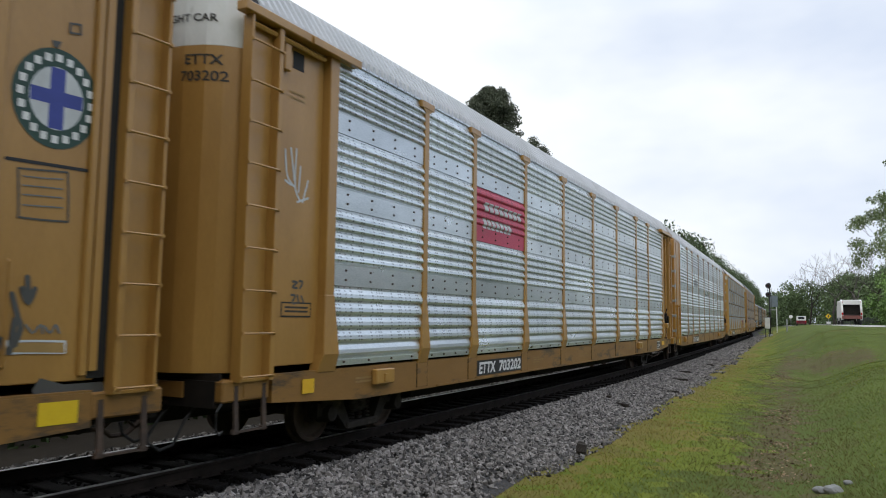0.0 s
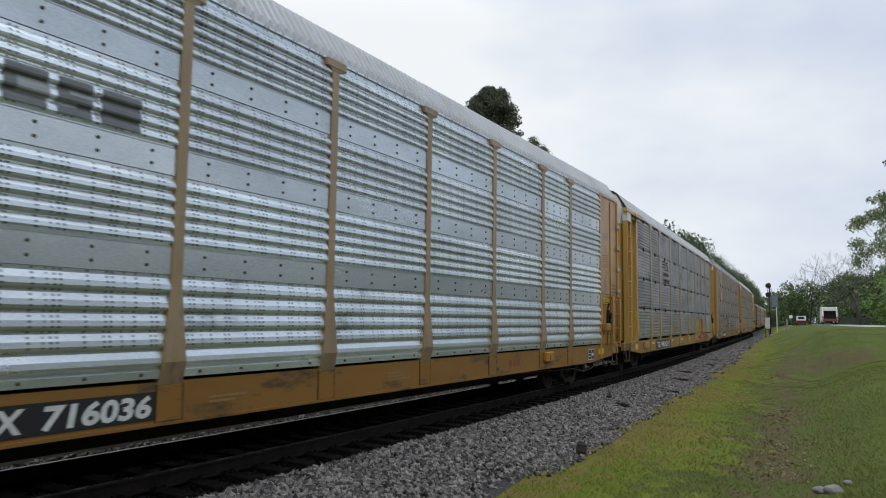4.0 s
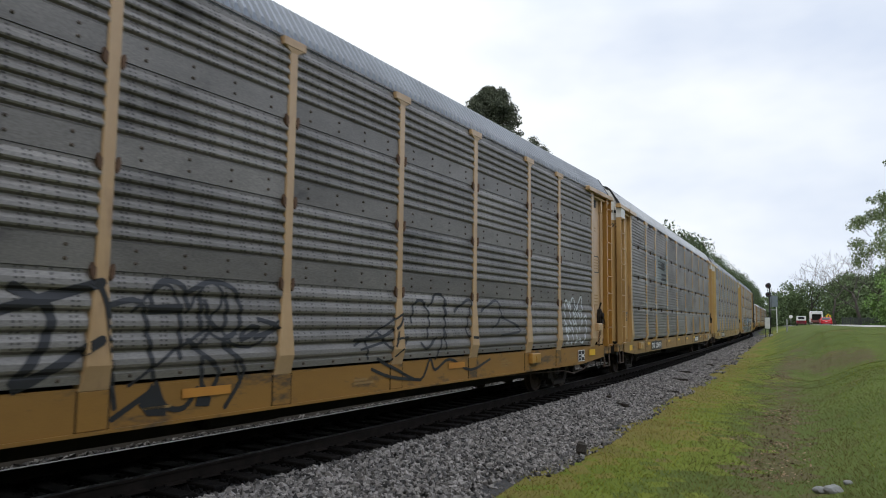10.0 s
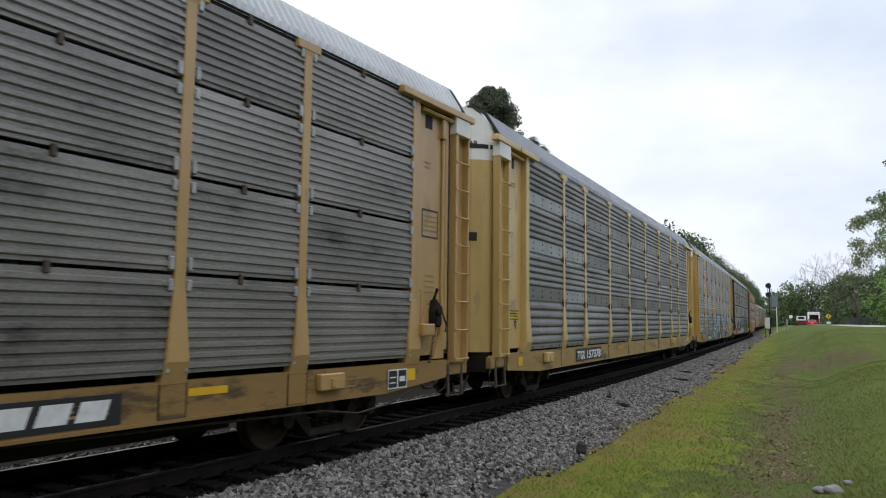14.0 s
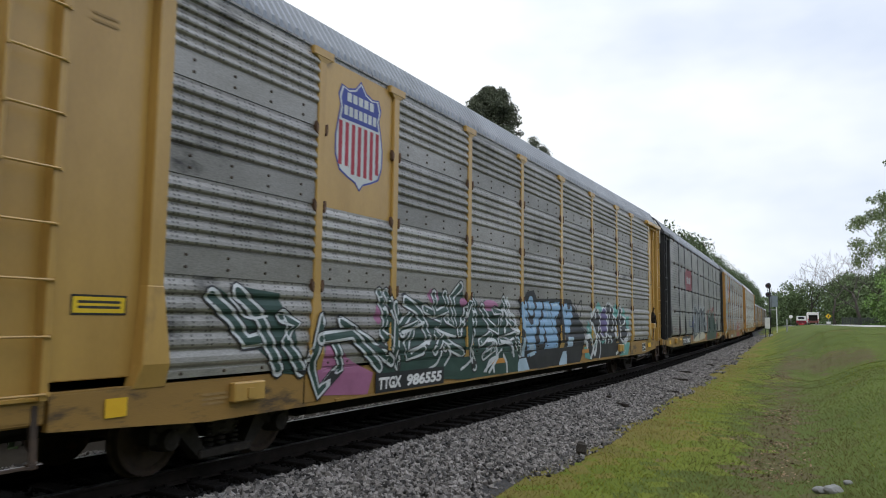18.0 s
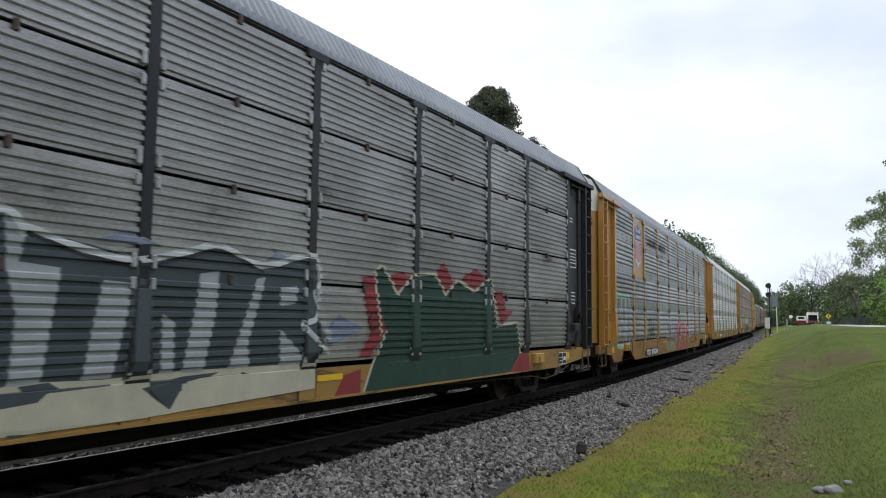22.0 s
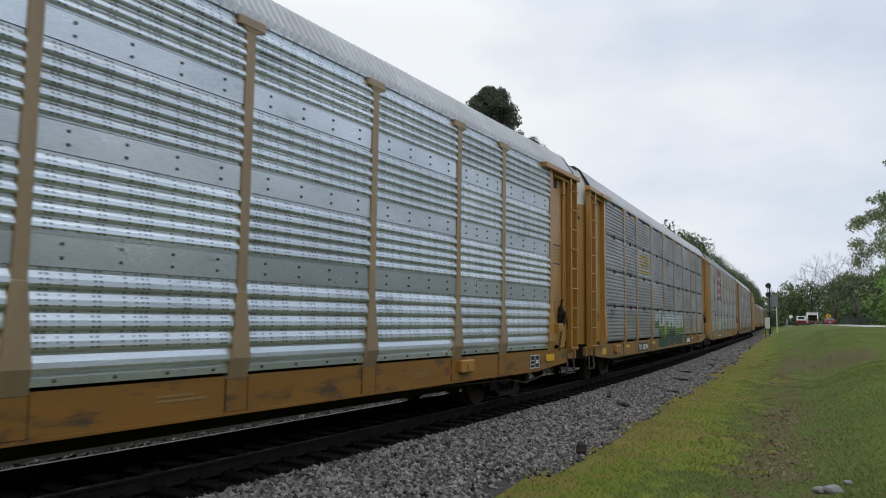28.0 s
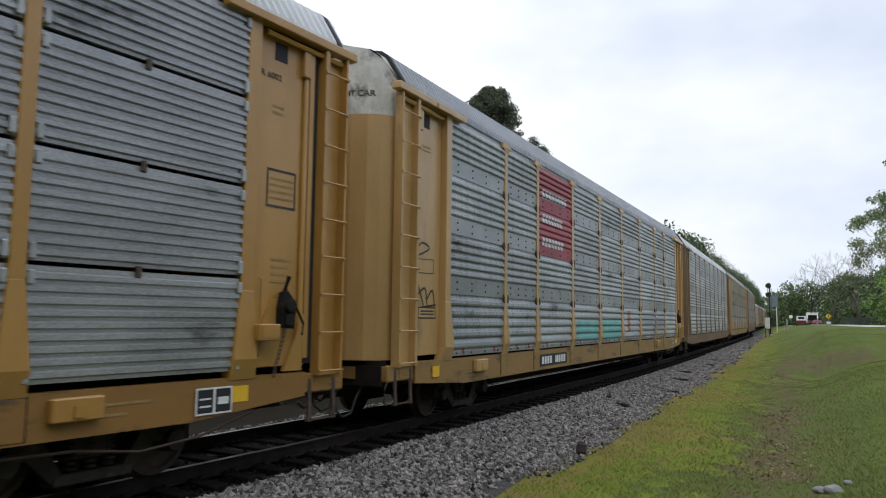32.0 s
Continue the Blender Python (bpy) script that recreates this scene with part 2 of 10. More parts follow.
# ---- building helpers ----
class Geo:
    """Collects plain faces for one mesh; each face carries a material slot."""

    def __init__(self):
        self.v, self.f, self.m = [], [], []

    def add(self, verts, faces, mat=0):
        k = len(self.v)
        self.v += [tuple(p) for p in verts]
        self.f += [tuple(i + k for i in q) for q in faces]
        self.m += [mat] * len(faces)
        return self

    def box(self, x0, x1, y0, y1, z0, z1, mat=0):
        return self.hexa([(x0, y0), (x1, y0), (x1, y1), (x0, y1)], [(x0, y0), (x1, y0), (x1, y1), (x0, y1)], z0, z1, mat)

    def hexa(self, low, high, z0, z1, mat=0):
        v = [(*p, z0) for p in low] + [(*p, z1) for p in high]
        return self.add(v, [(3, 2, 1, 0), (4, 5, 6, 7), (0, 1, 5, 4), (1, 2, 6, 5), (2, 3, 7, 6), (3, 0, 4, 7)], mat)

    def chamfer(self, x0, x1, y0, y1, z0, z1, c=0.01, mat=0):
        """A box with its twelve edges cut back by c."""
        v, idx = [], {}
        for i, x in enumerate((x0, x1)):
            for j, y in enumerate((y0, y1)):
                for k, z in enumerate((z0, z1)):
                    sx, sy, sz = (1, -1)[i], (1, -1)[j], (1, -1)[k]
                    for a, p in enumerate(((x, y + sy * c, z + sz * c), (x + sx * c, y, z + sz * c), (x + sx * c, y + sy * c, z))):
                        idx[i, j, k, a] = len(v)
                        v.append(p)
        f = []
        for i in (0, 1):
            f.append([idx[i, j, k, 0] for j, k in ((0, 0), (0, 1), (1, 1), (1, 0))][::1 if i == 0 else -1])
            f.append([idx[j, i, k, 1] for j, k in ((0, 0), (1, 0), (1, 1), (0, 1))][::1 if i == 0 else -1])
            f.append([idx[j, k, i, 2] for j, k in ((0, 0), (0, 1), (1, 1), (1, 0))][::1 if i == 0 else -1])
        for p in (0, 1):
            for q in (0, 1):
                f.append([idx[0, p, q, 1], idx[1, p, q, 1], idx[1, p, q, 2], idx[0, p, q, 2]])
                f.append([idx[p, 0, q, 0], idx[p, 1, q, 0], idx[p, 1, q, 2], idx[p, 0, q, 2]])
                f.append([idx[p, q, 0, 0], idx[p, q, 1, 0], idx[p, q, 1, 1], idx[p, q, 0, 1]])
        for i in (0, 1):
            for j in (0, 1):
                for k in (0, 1):
                    f.append([idx[i, j, k, a] for a in range(3)])
        return self.add(v, f, mat)

    def tube(self, pts, r, n=6, mat=0, cap=True):
        """A round bar through the points."""
        pts = [Vector(p) for p in pts]
        v, f = [], []
        for i, p in enumerate(pts):
            d = (pts[min(i + 1, len(pts) - 1)] - pts[max(i - 1, 0)]).normalized()
            a = d.cross(Vector((0, 0, 1)))
            a = a.normalized() if a.length > 0.05 else Vector((1, 0, 0))
            b = d.cross(a).normalized()
            rr = r[i] if isinstance(r, (list, tuple)) else r
            for k in range(n):
                t = 2 * math.pi * k / n
                v.append(p + a * math.cos(t) * rr + b * math.sin(t) * rr)
        for i in range(len(pts) - 1):
            for k in range(n):
                f.append((i * n + k, i * n + (k + 1) % n, (i + 1) * n + (k + 1) % n, (i + 1) * n + k))
        if cap:
            f += [tuple(range(n))[::-1], tuple((len(pts) - 1) * n + k for k in range(n))]
        return self.add(v, f, mat)

    def slab(self, poly, y0, y1, mat=0):
        """A polygon in the xz plane, thickened from y0 to y1."""
        n = len(poly)
        v = [(x, y0, z) for x, z in poly] + [(x, y1, z) for x, z in poly]
        return self.add(v, [tuple(range(n)), tuple(range(2 * n - 1, n - 1, -1))] + [(i, i + n, (i + 1) % n + n, (i + 1) % n) for i in range(n)], mat)

    def lathe(self, prof, n=20, mat=0):
        """Rings (y, radius) turned round the y axis."""
        v = [(math.cos(2 * math.pi * k / n) * r, y, math.sin(2 * math.pi * k / n) * r) for y, r in prof for k in range(n)]
        f = [(i * n + k, (i + 1) * n + k, (i + 1) * n + (k + 1) % n, i * n + (k + 1) % n) for i in range(len(prof) - 1) for k in range(n)]
        return self.add(v, f + [tuple(range(n)), tuple(len(v) - 1 - k for k in range(n))], mat)

    def mesh(self, name, mats, smooth=False, fix=True):
        me = bpy.data.meshes.new(name)
        me.from_pydata(self.v, [], self.f)
        for m in (mats if isinstance(mats, (list, tuple)) else [mats]):
            me.materials.append(m)
        me.polygons.foreach_set("material_index", self.m)
        if fix:
            bm = bmesh.new()
            bm.from_mesh(me)
            bmesh.ops.recalc_face_normals(bm, faces=bm.faces)
            bm.to_mesh(me)
            bm.free()
        if smooth:
            me.polygons.foreach_set("use_smooth", [True] * len(me.polygons))
        me.update()
        return me


SHARED = {}


def shared(key, build, mats, smooth=False):
    """One mesh for all alike parts in the same paint."""
    mats = mats if isinstance(mats, (list, tuple)) else [mats]
    k = (key, tuple(m.name for m in mats))
    if k not in SHARED:
        if ("geo", key) not in SHARED:
            SHARED["geo", key] = build()
        SHARED[k] = SHARED["geo", key].mesh(str(key[0]) if isinstance(key, tuple) else key, mats, smooth)
    return SHARED[k]


def part(name, me, parent, m=None, label=""):
    ob = new(name, me)
    ob.parent = parent
    if m is not None:
        ob.matrix_basis = m
    return tagged(ob, label)


def thing(name, label, category, m=None, group="", kind="", data=None):
    ob = new(name, data)
    if m is not None:
        ob.matrix_basis = m
    return tagged(ob, label, category, group, kind)


TURN = pose(0, 0, 0, 0, 0, 180)

# ---- the line of the track: an easy curve to the left, far off one to the right ----
STEP = 0.25
GRID = np.arange(-330.0, 760.0, STEP)
TH, CURV, EASE, SIDE, HALF = radians(31.12), 0.003835, 26.98, 6.325, 1.5


def bend(s, a, b):
    t = np.clip((s - a) / (b - a), 0, 1)
    return t * t * (3 - 2 * t)


HEAD = TH - CURV * EASE * np.tanh(GRID / EASE) - radians(3.0) * bend(GRID, 95, 125) + radians(3.0) * bend(GRID, 130, 190)
ZERO = int(np.searchsorted(GRID, 0))


def gather(a):
    c = np.concatenate([[0], np.cumsum((a[1:] + a[:-1]) / 2 * STEP)])
    return c - c[ZERO]


LINE_X = -(SIDE + HALF) * math.cos(TH) + gather(np.sin(HEAD))
LINE_Y = (SIDE + HALF) * math.sin(TH) + gather(np.cos(HEAD))


def on_track(s, d=0.0):
    """The place at s metres along the track and d metres to its right, and the heading in degrees of a thing whose x runs along it."""
    x, y, h = (float(np.interp(s, GRID, a)) for a in (LINE_X, LINE_Y, HEAD))
    return x + d * math.cos(h), y - d * math.sin(h), 90 - math.degrees(h)


def track_coords(x, y):
    """s and d of many places at once."""
    idx = np.arange(0, len(GRID), 4)
    lx, ly, lh = LINE_X[idx], LINE_Y[idx], HEAD[idx]
    s, d = np.empty(len(x)), np.empty(len(x))
    for a in range(0, len(x), 4000):
        px, py = x[a:a + 4000], y[a:a + 4000]
        j = ((px[:, None] - lx) ** 2 + (py[:, None] - ly) ** 2).argmin(1)
        ex, ey = px - lx[j], py - ly[j]
        along = ex * np.sin(lh[j]) + ey * np.cos(lh[j])
        s[a:a + 4000] = GRID[idx][j] + along
        d[a:a + 4000] = ex * np.cos(lh[j]) - ey * np.sin(lh[j])
    return s, d


def ballast_toe(s):
    return np.interp(s, [-40, 0, 12, 30, 60, 120], [3.35, 3.4, 3.5, 3.3, 2.9, 2.7])


def toe_height(s):
    return np.interp(s, [-40, 8, 16, 36, 70, 120], [-0.55, -0.54, -0.36, -0.14, -0.05, 0.0])


def lay(s, d):
    """Height of the land at track coordinates (arrays)."""
    toe, zt = ballast_toe(s), toe_height(s)
    low = np.interp(s, [-20, 0, 10, 25, 45, 70, 88], [-0.1, -0.2, -0.50, -0.40, -0.10, 0.70, 1.05])
    shoulder = np.interp(s, [-20, 0, 12, 30, 55, 80], [0.3, 0.25, 0.05, 0.42, 0.95, 1.25])
    top = np.interp(s, [-60, 0, 60, 150], [1.1, 1.25, 1.38, 1.40])
    r = np.where(d < toe, zt, 0.0)

    def mix(a, b, d0, d1):
        t = np.clip((d - d0) / (d1 - d0), 0, 1)
        return a + (b - a) * t * t * (3 - 2 * t)
    right = mix(zt, low, toe, 6.6)
    right = np.where(d > 6.6, mix(low, shoulder, 6.6, 9.0), right)
    right = np.where(d > 9.0, shoulder + (top - shoulder) * np.clip((d - 9) / 13, 0, 1) ** 0.8, right)
    # a low mound beside the ditch and a shallow swale behind it
    right = right + 0.20 * np.exp(-((s - 23) / 5.0) ** 2 - ((d - 8.6) / 1.4) ** 2) - 0.16 * np.exp(-((s - 31.5) / 2.4) ** 2 - ((d - 7.8) / 1.6) ** 2)
    left = -0.75 - 0.9 * np.clip((-d - 2.2) / 1.6, 0, 1) + 1.5 * np.clip((-d - 12) / 12, 0, 1)
    z = np.where(d > 0, right, left)
    return np.where((d > -2.2) & (d < toe), np.minimum(z, -0.45 + np.where(d > 1.5, (zt + 0.45) * np.clip((d - 1.5) / (toe - 1.5), 0, 1), 0)), z)


def ground_z(x, y):
    return float(land_height(np.array([float(x)]), np.array([float(y)]))[0])


def sheet(name, xs, ys, height, material):
    """A grid of land as one mesh."""
    gx, gy = np.meshgrid(xs, ys)
    gz = height(gx.ravel(), gy.ravel())
    v = np.stack([gx.ravel(), gy.ravel(), gz], 1)
    nx, ny = len(xs), len(ys)
    i = (np.arange(ny - 1)[:, None] * nx + np.arange(nx - 1)).ravel()
    f = np.stack([i, i + 1, i + nx + 1, i + nx], 1)
    me = bpy.data.meshes.new(name)
    me.from_pydata(v.tolist(), [], f.tolist())
    me.materials.append(material)
    me.polygons.foreach_set("use_smooth", [True] * len(f))
    return me


def spread(core0, core1, step, reach, grow=1.12):
    mid = list(np.arange(core0, core1, step))
    out, w = [], step
    a, b = core0, core1
    lo, hi = [], []
    while a > -reach or b < reach:
        w *= grow
        a, b = a - w, b + w
        if a > -reach:
            lo.append(a)
        if b < reach:
            hi.append(b)
    return np.array(lo[::-1] + mid + [core1] + hi)


ROAD_TOP = 1.55


def road_x(y):
    return 40.0 + 0.405 * (y - 67.0) + 0.035 * np.maximum(y - 93.0, 0)


def road_z(y):
    """The road dips beyond the crest."""
    return np.interp(y, [0, 92, 150, 230], [ROAD_TOP, ROAD_TOP, 1.08, 0.7])


def land_height(x, y):
    s, d = track_coords(x, y)
    z = lay(s, d)
    off = np.abs(x - road_x(y))
    z = np.where(d > 4.5, z + (ROAD_TOP - 0.03 - z) * np.clip(1 - (off - 5) / 14, 0, 1) * np.clip((d - 4.5) / 3, 0, 1) * np.clip((y - 28) / 12, 0, 1), z)
    z = z - (ROAD_TOP - road_z(y)) * np.clip((d - 4) / 3, 0, 1)
    bumps = 0.05 * np.sin(x * 0.9 + 1.3 * np.sin(y * 0.5)) * np.sin(y * 0.7 + x * 0.2) + 0.008 * np.sin(x * 2.3) * np.sin(y * 2.9 + x)
    return z + bumps * np.clip((d - ballast_toe(s)) / 1.5, 0, 1)


grass_mat = surface("mown_grass_ground", (0.099, 0.125, 0.029), (0.068, 0.091, 0.022), 0.30, 0.95, 0, 0.02, 25, (1, 1, 1), (0.115, 0.098, 0.036), 0.55, 0.6, spec=0.1)
moss_mat = surface("yellow_moss_ground", (0.182, 0.149, 0.042), (0.138, 0.127, 0.033), 0.8, 0.95, 0, 0.02, 25, (1, 1, 1), (0.12, 0.095, 0.05), 0.58, 1.2, spec=0.1)
mixed_mat = surface("yellowish_grass_ground", (0.143, 0.165, 0.026), (0.108, 0.136, 0.021), 0.5, 0.95, 0, 0.02, 25, (1, 1, 1), (0.16, 0.14, 0.045), 0.56, 0.8, spec=0.1)
litter_mat = surface("bare_brown_ground", (0.105, 0.080, 0.045), (0.085, 0.095, 0.030), 0.9, 0.95, 0, 0.02, 25, (1, 1, 1), (0.07, 0.05, 0.03), 0.56, 1.5, spec=0.1)
ground = thing("ground", "green mown grass bank with yellowish and bare patches", "ground", kind="structure",
               data=sheet("ground", spread(-14, 30, 0.3, 2600), spread(2, 62, 0.3, 2600), land_height, grass_mat))


def ditch(s):
    return np.interp(s, [8, 14, 34, 40], [6.7, 6.4, 5.7, 6.2])


def swale(s, d):
    """How near a place is to the brown far slope of the swale, 0 on it."""
    return np.abs(s - 34.8 + 0.55 * (d - 6.3)) / 2.0 + 3 * np.maximum(np.abs(d - 7.5) - 1.5, 0)


def paint_ground(me):
    """Moss along the stones, litter in the ditch, lawn elsewhere, by face."""
    rng = np.random.default_rng(4)
    n = len(me.polygons)
    c = np.empty(n * 3)
    me.polygons.foreach_get("center", c)
    c = c.reshape(-1, 3)
    s, d = track_coords(c[:, 0], c[:, 1])
    e = d - ballast_toe(s) + 0.45 * rng.normal(size=n) + 0.5 * np.sin(s * 0.8)
    kind = np.where(e < 1.0, 1, np.where(e < 2.2, 2, 0))
    kind = np.where((np.abs(d - ditch(s) + 0.25 * rng.normal(size=n)) < 0.42) & (s > 6) & (s < 42) & (rng.random(n) < 0.75), 3, kind)
    kind = np.where(swale(s, d) + 0.3 * rng.normal(size=n) < 0.8, 3, kind)
    kind = np.where((d < 2) | (s > 120) | (d > 9), 0, kind)
    for m in (moss_mat, mixed_mat, litter_mat):
        me.materials.append(m)
    me.polygons.foreach_set("material_index", kind.astype(np.int32))


paint_ground(ground.data)

# ballast bed
# sheet darker than its stones: the shade between them is in the colour
ballast_mat = surface("grey_crushed_stone", (0.045, 0.042, 0.040), (0.024, 0.022, 0.021), 6.0, 0.9, 0, 0.05, 24, (1, 1, 1), (0.07, 0.055, 0.045), 0.62, 1.3, grain_amount=0.9)
# near-black faces between the rails: the train's shade put into the colour
shaded_ballast_mat = surface("shaded_black_ballast", (0.005, 0.0045, 0.004), (0.0035, 0.003, 0.003), 5.0, 0.85, 0, 0.04, 25, grain_amount=0.6)


def ballast():
    g = Geo()
    ss = list(np.arange(-60, 60, 0.5)) + list(np.arange(60, 620, 4.0))
    rows = []
    for s in ss:
        toe, zt = float(ballast_toe(s)), float(toe_height(s))
        wob = 0.25 * noise.noise((s * 0.45, 0, 0)) + 0.12 * noise.noise((s * 1.7, 3, 0))
        prof = [(-4.2, -1.9), (-3.3, -1.3), (-2.6, -0.62), (-2.2, -0.36), (-1.7, -0.18), (-1.28, -0.15), (-0.85, -0.15), (-0.6, -0.20), (0.5, -0.22), (1.28, -0.23), (1.55, -0.20), (1.75, -0.19), (2.3, -0.19 + (zt + 0.19) * 0.3),
                (3.0 + (toe - 3.6), -0.19 + (zt + 0.19) * 0.75), (toe + wob, zt + 0.015), (toe + wob + 0.35, zt - 0.15)]
        prof.sort()
        row = []
        for d, z in prof:
            x, y, _ = on_track(s, d)
            row.append((x, y, z + 0.02 * noise.noise((s * 1.3, d * 1.3, 5))))
        rows.append(row)
    n = len(rows[0])
    g.add([p for r in rows for p in r], [(i * n + k, i * n + k + 1, (i + 1) * n + k + 1, (i + 1) * n + k) for i in range(len(rows) - 1) for k in range(n - 1)])
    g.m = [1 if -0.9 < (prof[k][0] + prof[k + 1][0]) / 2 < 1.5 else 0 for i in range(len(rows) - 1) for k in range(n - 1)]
    return g.mesh("ballast", [ballast_mat, shaded_ballast_mat], True)


ballast_bed = thing("ballast_bed", "bed of grey crushed stone ballast under the track", "ballast", kind="structure", data=ballast())


# added strip behind the track, shade put into its near-black colour
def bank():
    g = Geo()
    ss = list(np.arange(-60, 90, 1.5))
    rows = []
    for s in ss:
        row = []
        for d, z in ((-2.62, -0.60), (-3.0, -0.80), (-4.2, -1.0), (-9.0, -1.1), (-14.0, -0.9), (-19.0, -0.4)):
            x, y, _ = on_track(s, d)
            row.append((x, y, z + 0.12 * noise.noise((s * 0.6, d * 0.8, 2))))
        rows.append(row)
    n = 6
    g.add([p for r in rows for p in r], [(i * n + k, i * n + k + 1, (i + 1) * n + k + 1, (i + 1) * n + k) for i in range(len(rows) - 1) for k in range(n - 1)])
    return g.mesh("bank", surface("shade_dark_soil", (0.016, 0.013, 0.010), (0.022, 0.018, 0.013), 1.5, 0.95, 0, 0.02, 20, spec=0.05), True)


thing("track_bank", "dark bank falling away behind the track, shade put into its colour", "bank", kind="structure", data=bank())


def rail_geo(d0):
    g = Geo()
    ss = list(np.arange(-60, 70, 1.0)) + list(np.arange(70, 620, 5.0))
    prof = [(-0.07, -0.172, 0), (-0.07, -0.160, 0), (-0.012, -0.140, 0), (-0.012, -0.042, 0), (-0.036, -0.034, 0), (-0.036, -0.006, 1), (-0.03, 0.0, 1), (0.03, 0.0, 1),
            (0.036, -0.006, 0), (0.036, -0.034, 0), (0.012, -0.042, 0), (0.012, -0.140, 0), (0.07, -0.160, 0), (0.07, -0.172, 0)]
    n = len(prof)
    v = []
    for s in ss:
        for d, z, _ in prof:
            x, y, _h = on_track(s, d0 + d)
            v.append((x, y, z))
    f, m = [], []
    for i in range(len(ss) - 1):
        for k in range(n):
            f.append((i * n + k, i * n + (k + 1) % n, (i + 1) * n + (k + 1) % n, (i + 1) * n + k))
            m.append(prof[k][2])
    g.add(v, f)
    g.m = m
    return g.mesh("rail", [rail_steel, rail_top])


for d0 in (-0.755, 0.755):
    thing("rail", "brown steel rail with a polished running top", "rail", group="rails of the track", kind="structure", data=rail_geo(d0))

# ---- autorack cars ----
LC = 26.874
POSTS = (-8.5, -6.6, -3.95, -1.32, 1.32, 3.95, 6.6, 8.5)
EDGES = (-11.1,) + POSTS + (11.1,)
LEVELS = (1.11, 2.19, 3.25, 4.30, 5.31)


def panel_profile(kind, h):
    """Depth of a side panel's face at heights 0 to h: close ribs (1) or four wide ribs over a flat band (2)."""
    pts = [(0.0, 0.0)]
    if kind == 1:
        z0, step, deep = 0.07, (h - 0.10) / 9, 0.029
        for i in range(9):
            a = z0 + i * step
            pts += [(a + step * 0.10, 0.0), (a + step * 0.24, deep), (a + step * 0.66, deep), (a + step * 0.80, 0.0)]
    else:
        flat = 0.10 if h > 1.07 else 0.31
        step, deep = (h - flat - 0.03) / 5, 0.036
        pts += [(0.004, 0.014), (flat - 0.02, 0.014), (flat - 0.005, 0.0)]
        for i in range(5):
            a = flat + i * step
            pts += [(a + step * 0.06, 0.0), (a + step * 0.20, deep * 0.85), (a + step * 0.34, deep), (a + step * 0.62, deep * 0.80), (a + step * 0.96, 0.0)]
    pts.append((h, pts[-1][1]))
    return pts


def panel_geo(kind, w, h, nut):
    g = Geo()
    prof = panel_profile(kind, h)
    b = 0.042 if kind == 1 else 0.004
    prof = [(max(z, b), y) for z, y in prof]
    v, f = [], []
    for x in (-w / 2, w / 2):
        for z, y in prof:
            v.append((x, -y, z))
    n = len(prof)
    f += [(k, k + 1, n + k + 1, n + k) for k in range(n - 1)]
    k = len(v)
    v += [(-w / 2, 0.05, b), (-w / 2, 0.05, h), (w / 2, 0.05, b), (w / 2, 0.05, h)]
    f += [(k, k + 1, k + 3, k + 2), (0, n, k + 2, k), (n - 1, 2 * n - 1, k + 3, k + 1)]
    f += [tuple(range(n)) + (k + 1, k), tuple(range(n, 2 * n)) + (k + 3, k + 2)]
    g.add(v, f)
    if nut:
        if kind == 1:
            for x in (-w * 0.05,):
                g.chamfer(x - 0.025, x + 0.025, -0.05, -0.002, h - 0.06, h + 0.06, 0.008, 2)
            for x in (-w / 2 + 0.05, w / 2 - 0.05):
                g.chamfer(x - 0.03, x + 0.03, -0.055, -0.002, 0.05, 0.20, 0.012, 1)
                g.chamfer(x - 0.03, x + 0.03, -0.055, -0.002, h - 0.17, h - 0.04, 0.012, 1)
        else:
            for q in range(4):
                for z in ((0.09, 0.22) if h < 1.07 else (0.05,)):
                    x = -w / 2 + w * (q + 0.5) / 4
                    g.lathe([(-0.032, 0.010), (-0.028, 0.017), (-0.012, 0.020)], 6, 1)
                    g.v[-18:] = [(a + x, b2, c + z) for a, b2, c in g.v[-18:]]
    return g


def loft(rings, back):
    """One upright bar through (z, width, outer face, shift) sections, its back flat."""
    v, f = [], []
    for z, w, y, o in rings:
        c = min(0.012, w / 6)
        v += [(o - w / 2, back, z), (o - w / 2, y + c, z), (o - w / 2 + c, y, z), (o + w / 2 - c, y, z), (o + w / 2, y + c, z), (o + w / 2, back, z)]
    n = 6
    for i in range(len(rings) - 1):
        f += [(i * n + k, i * n + (k + 1) % n, (i + 1) * n + (k + 1) % n, (i + 1) * n + k) for k in range(n)]
    f += [tuple(range(n))[::-1], tuple((len(rings) - 1) * n + k for k in range(n))]
    return Geo().add(v, f)


def post_geo():
    """A side post: a foot that flares out over the sill, a slim shaft, and a wide head plate."""
    return loft([(1.045, 0.33, -1.512, 0), (1.28, 0.295, -1.58, 0), (2.05, 0.165, -1.546, 0), (2.06, 0.155, -1.544, 0), (5.20, 0.155, -1.544, 0), (5.265, 0.36, -1.556, 0), (5.27, 0.44, -1.562, 0), (5.375, 0.44, -1.562, 0)], -1.41)


def door_post_geo():
    return loft([(1.05, 0.40, -1.513, 0), (1.28, 0.35, -1.58, 0.02), (2.05, 0.21, -1.545, 0), (2.06, 0.20, -1.54, 0), (5.30, 0.20, -1.54, 0)], -1.38)


ROOF_SEC = [(-1.50, 5.36), (-1.46, 5.47), (-1.19, 5.90), (-1.08, 5.98), (-0.55, 6.10), (0.0, 6.14), (0.55, 6.10), (1.08, 5.98), (1.19, 5.90), (1.46, 5.47), (1.50, 5.36)]


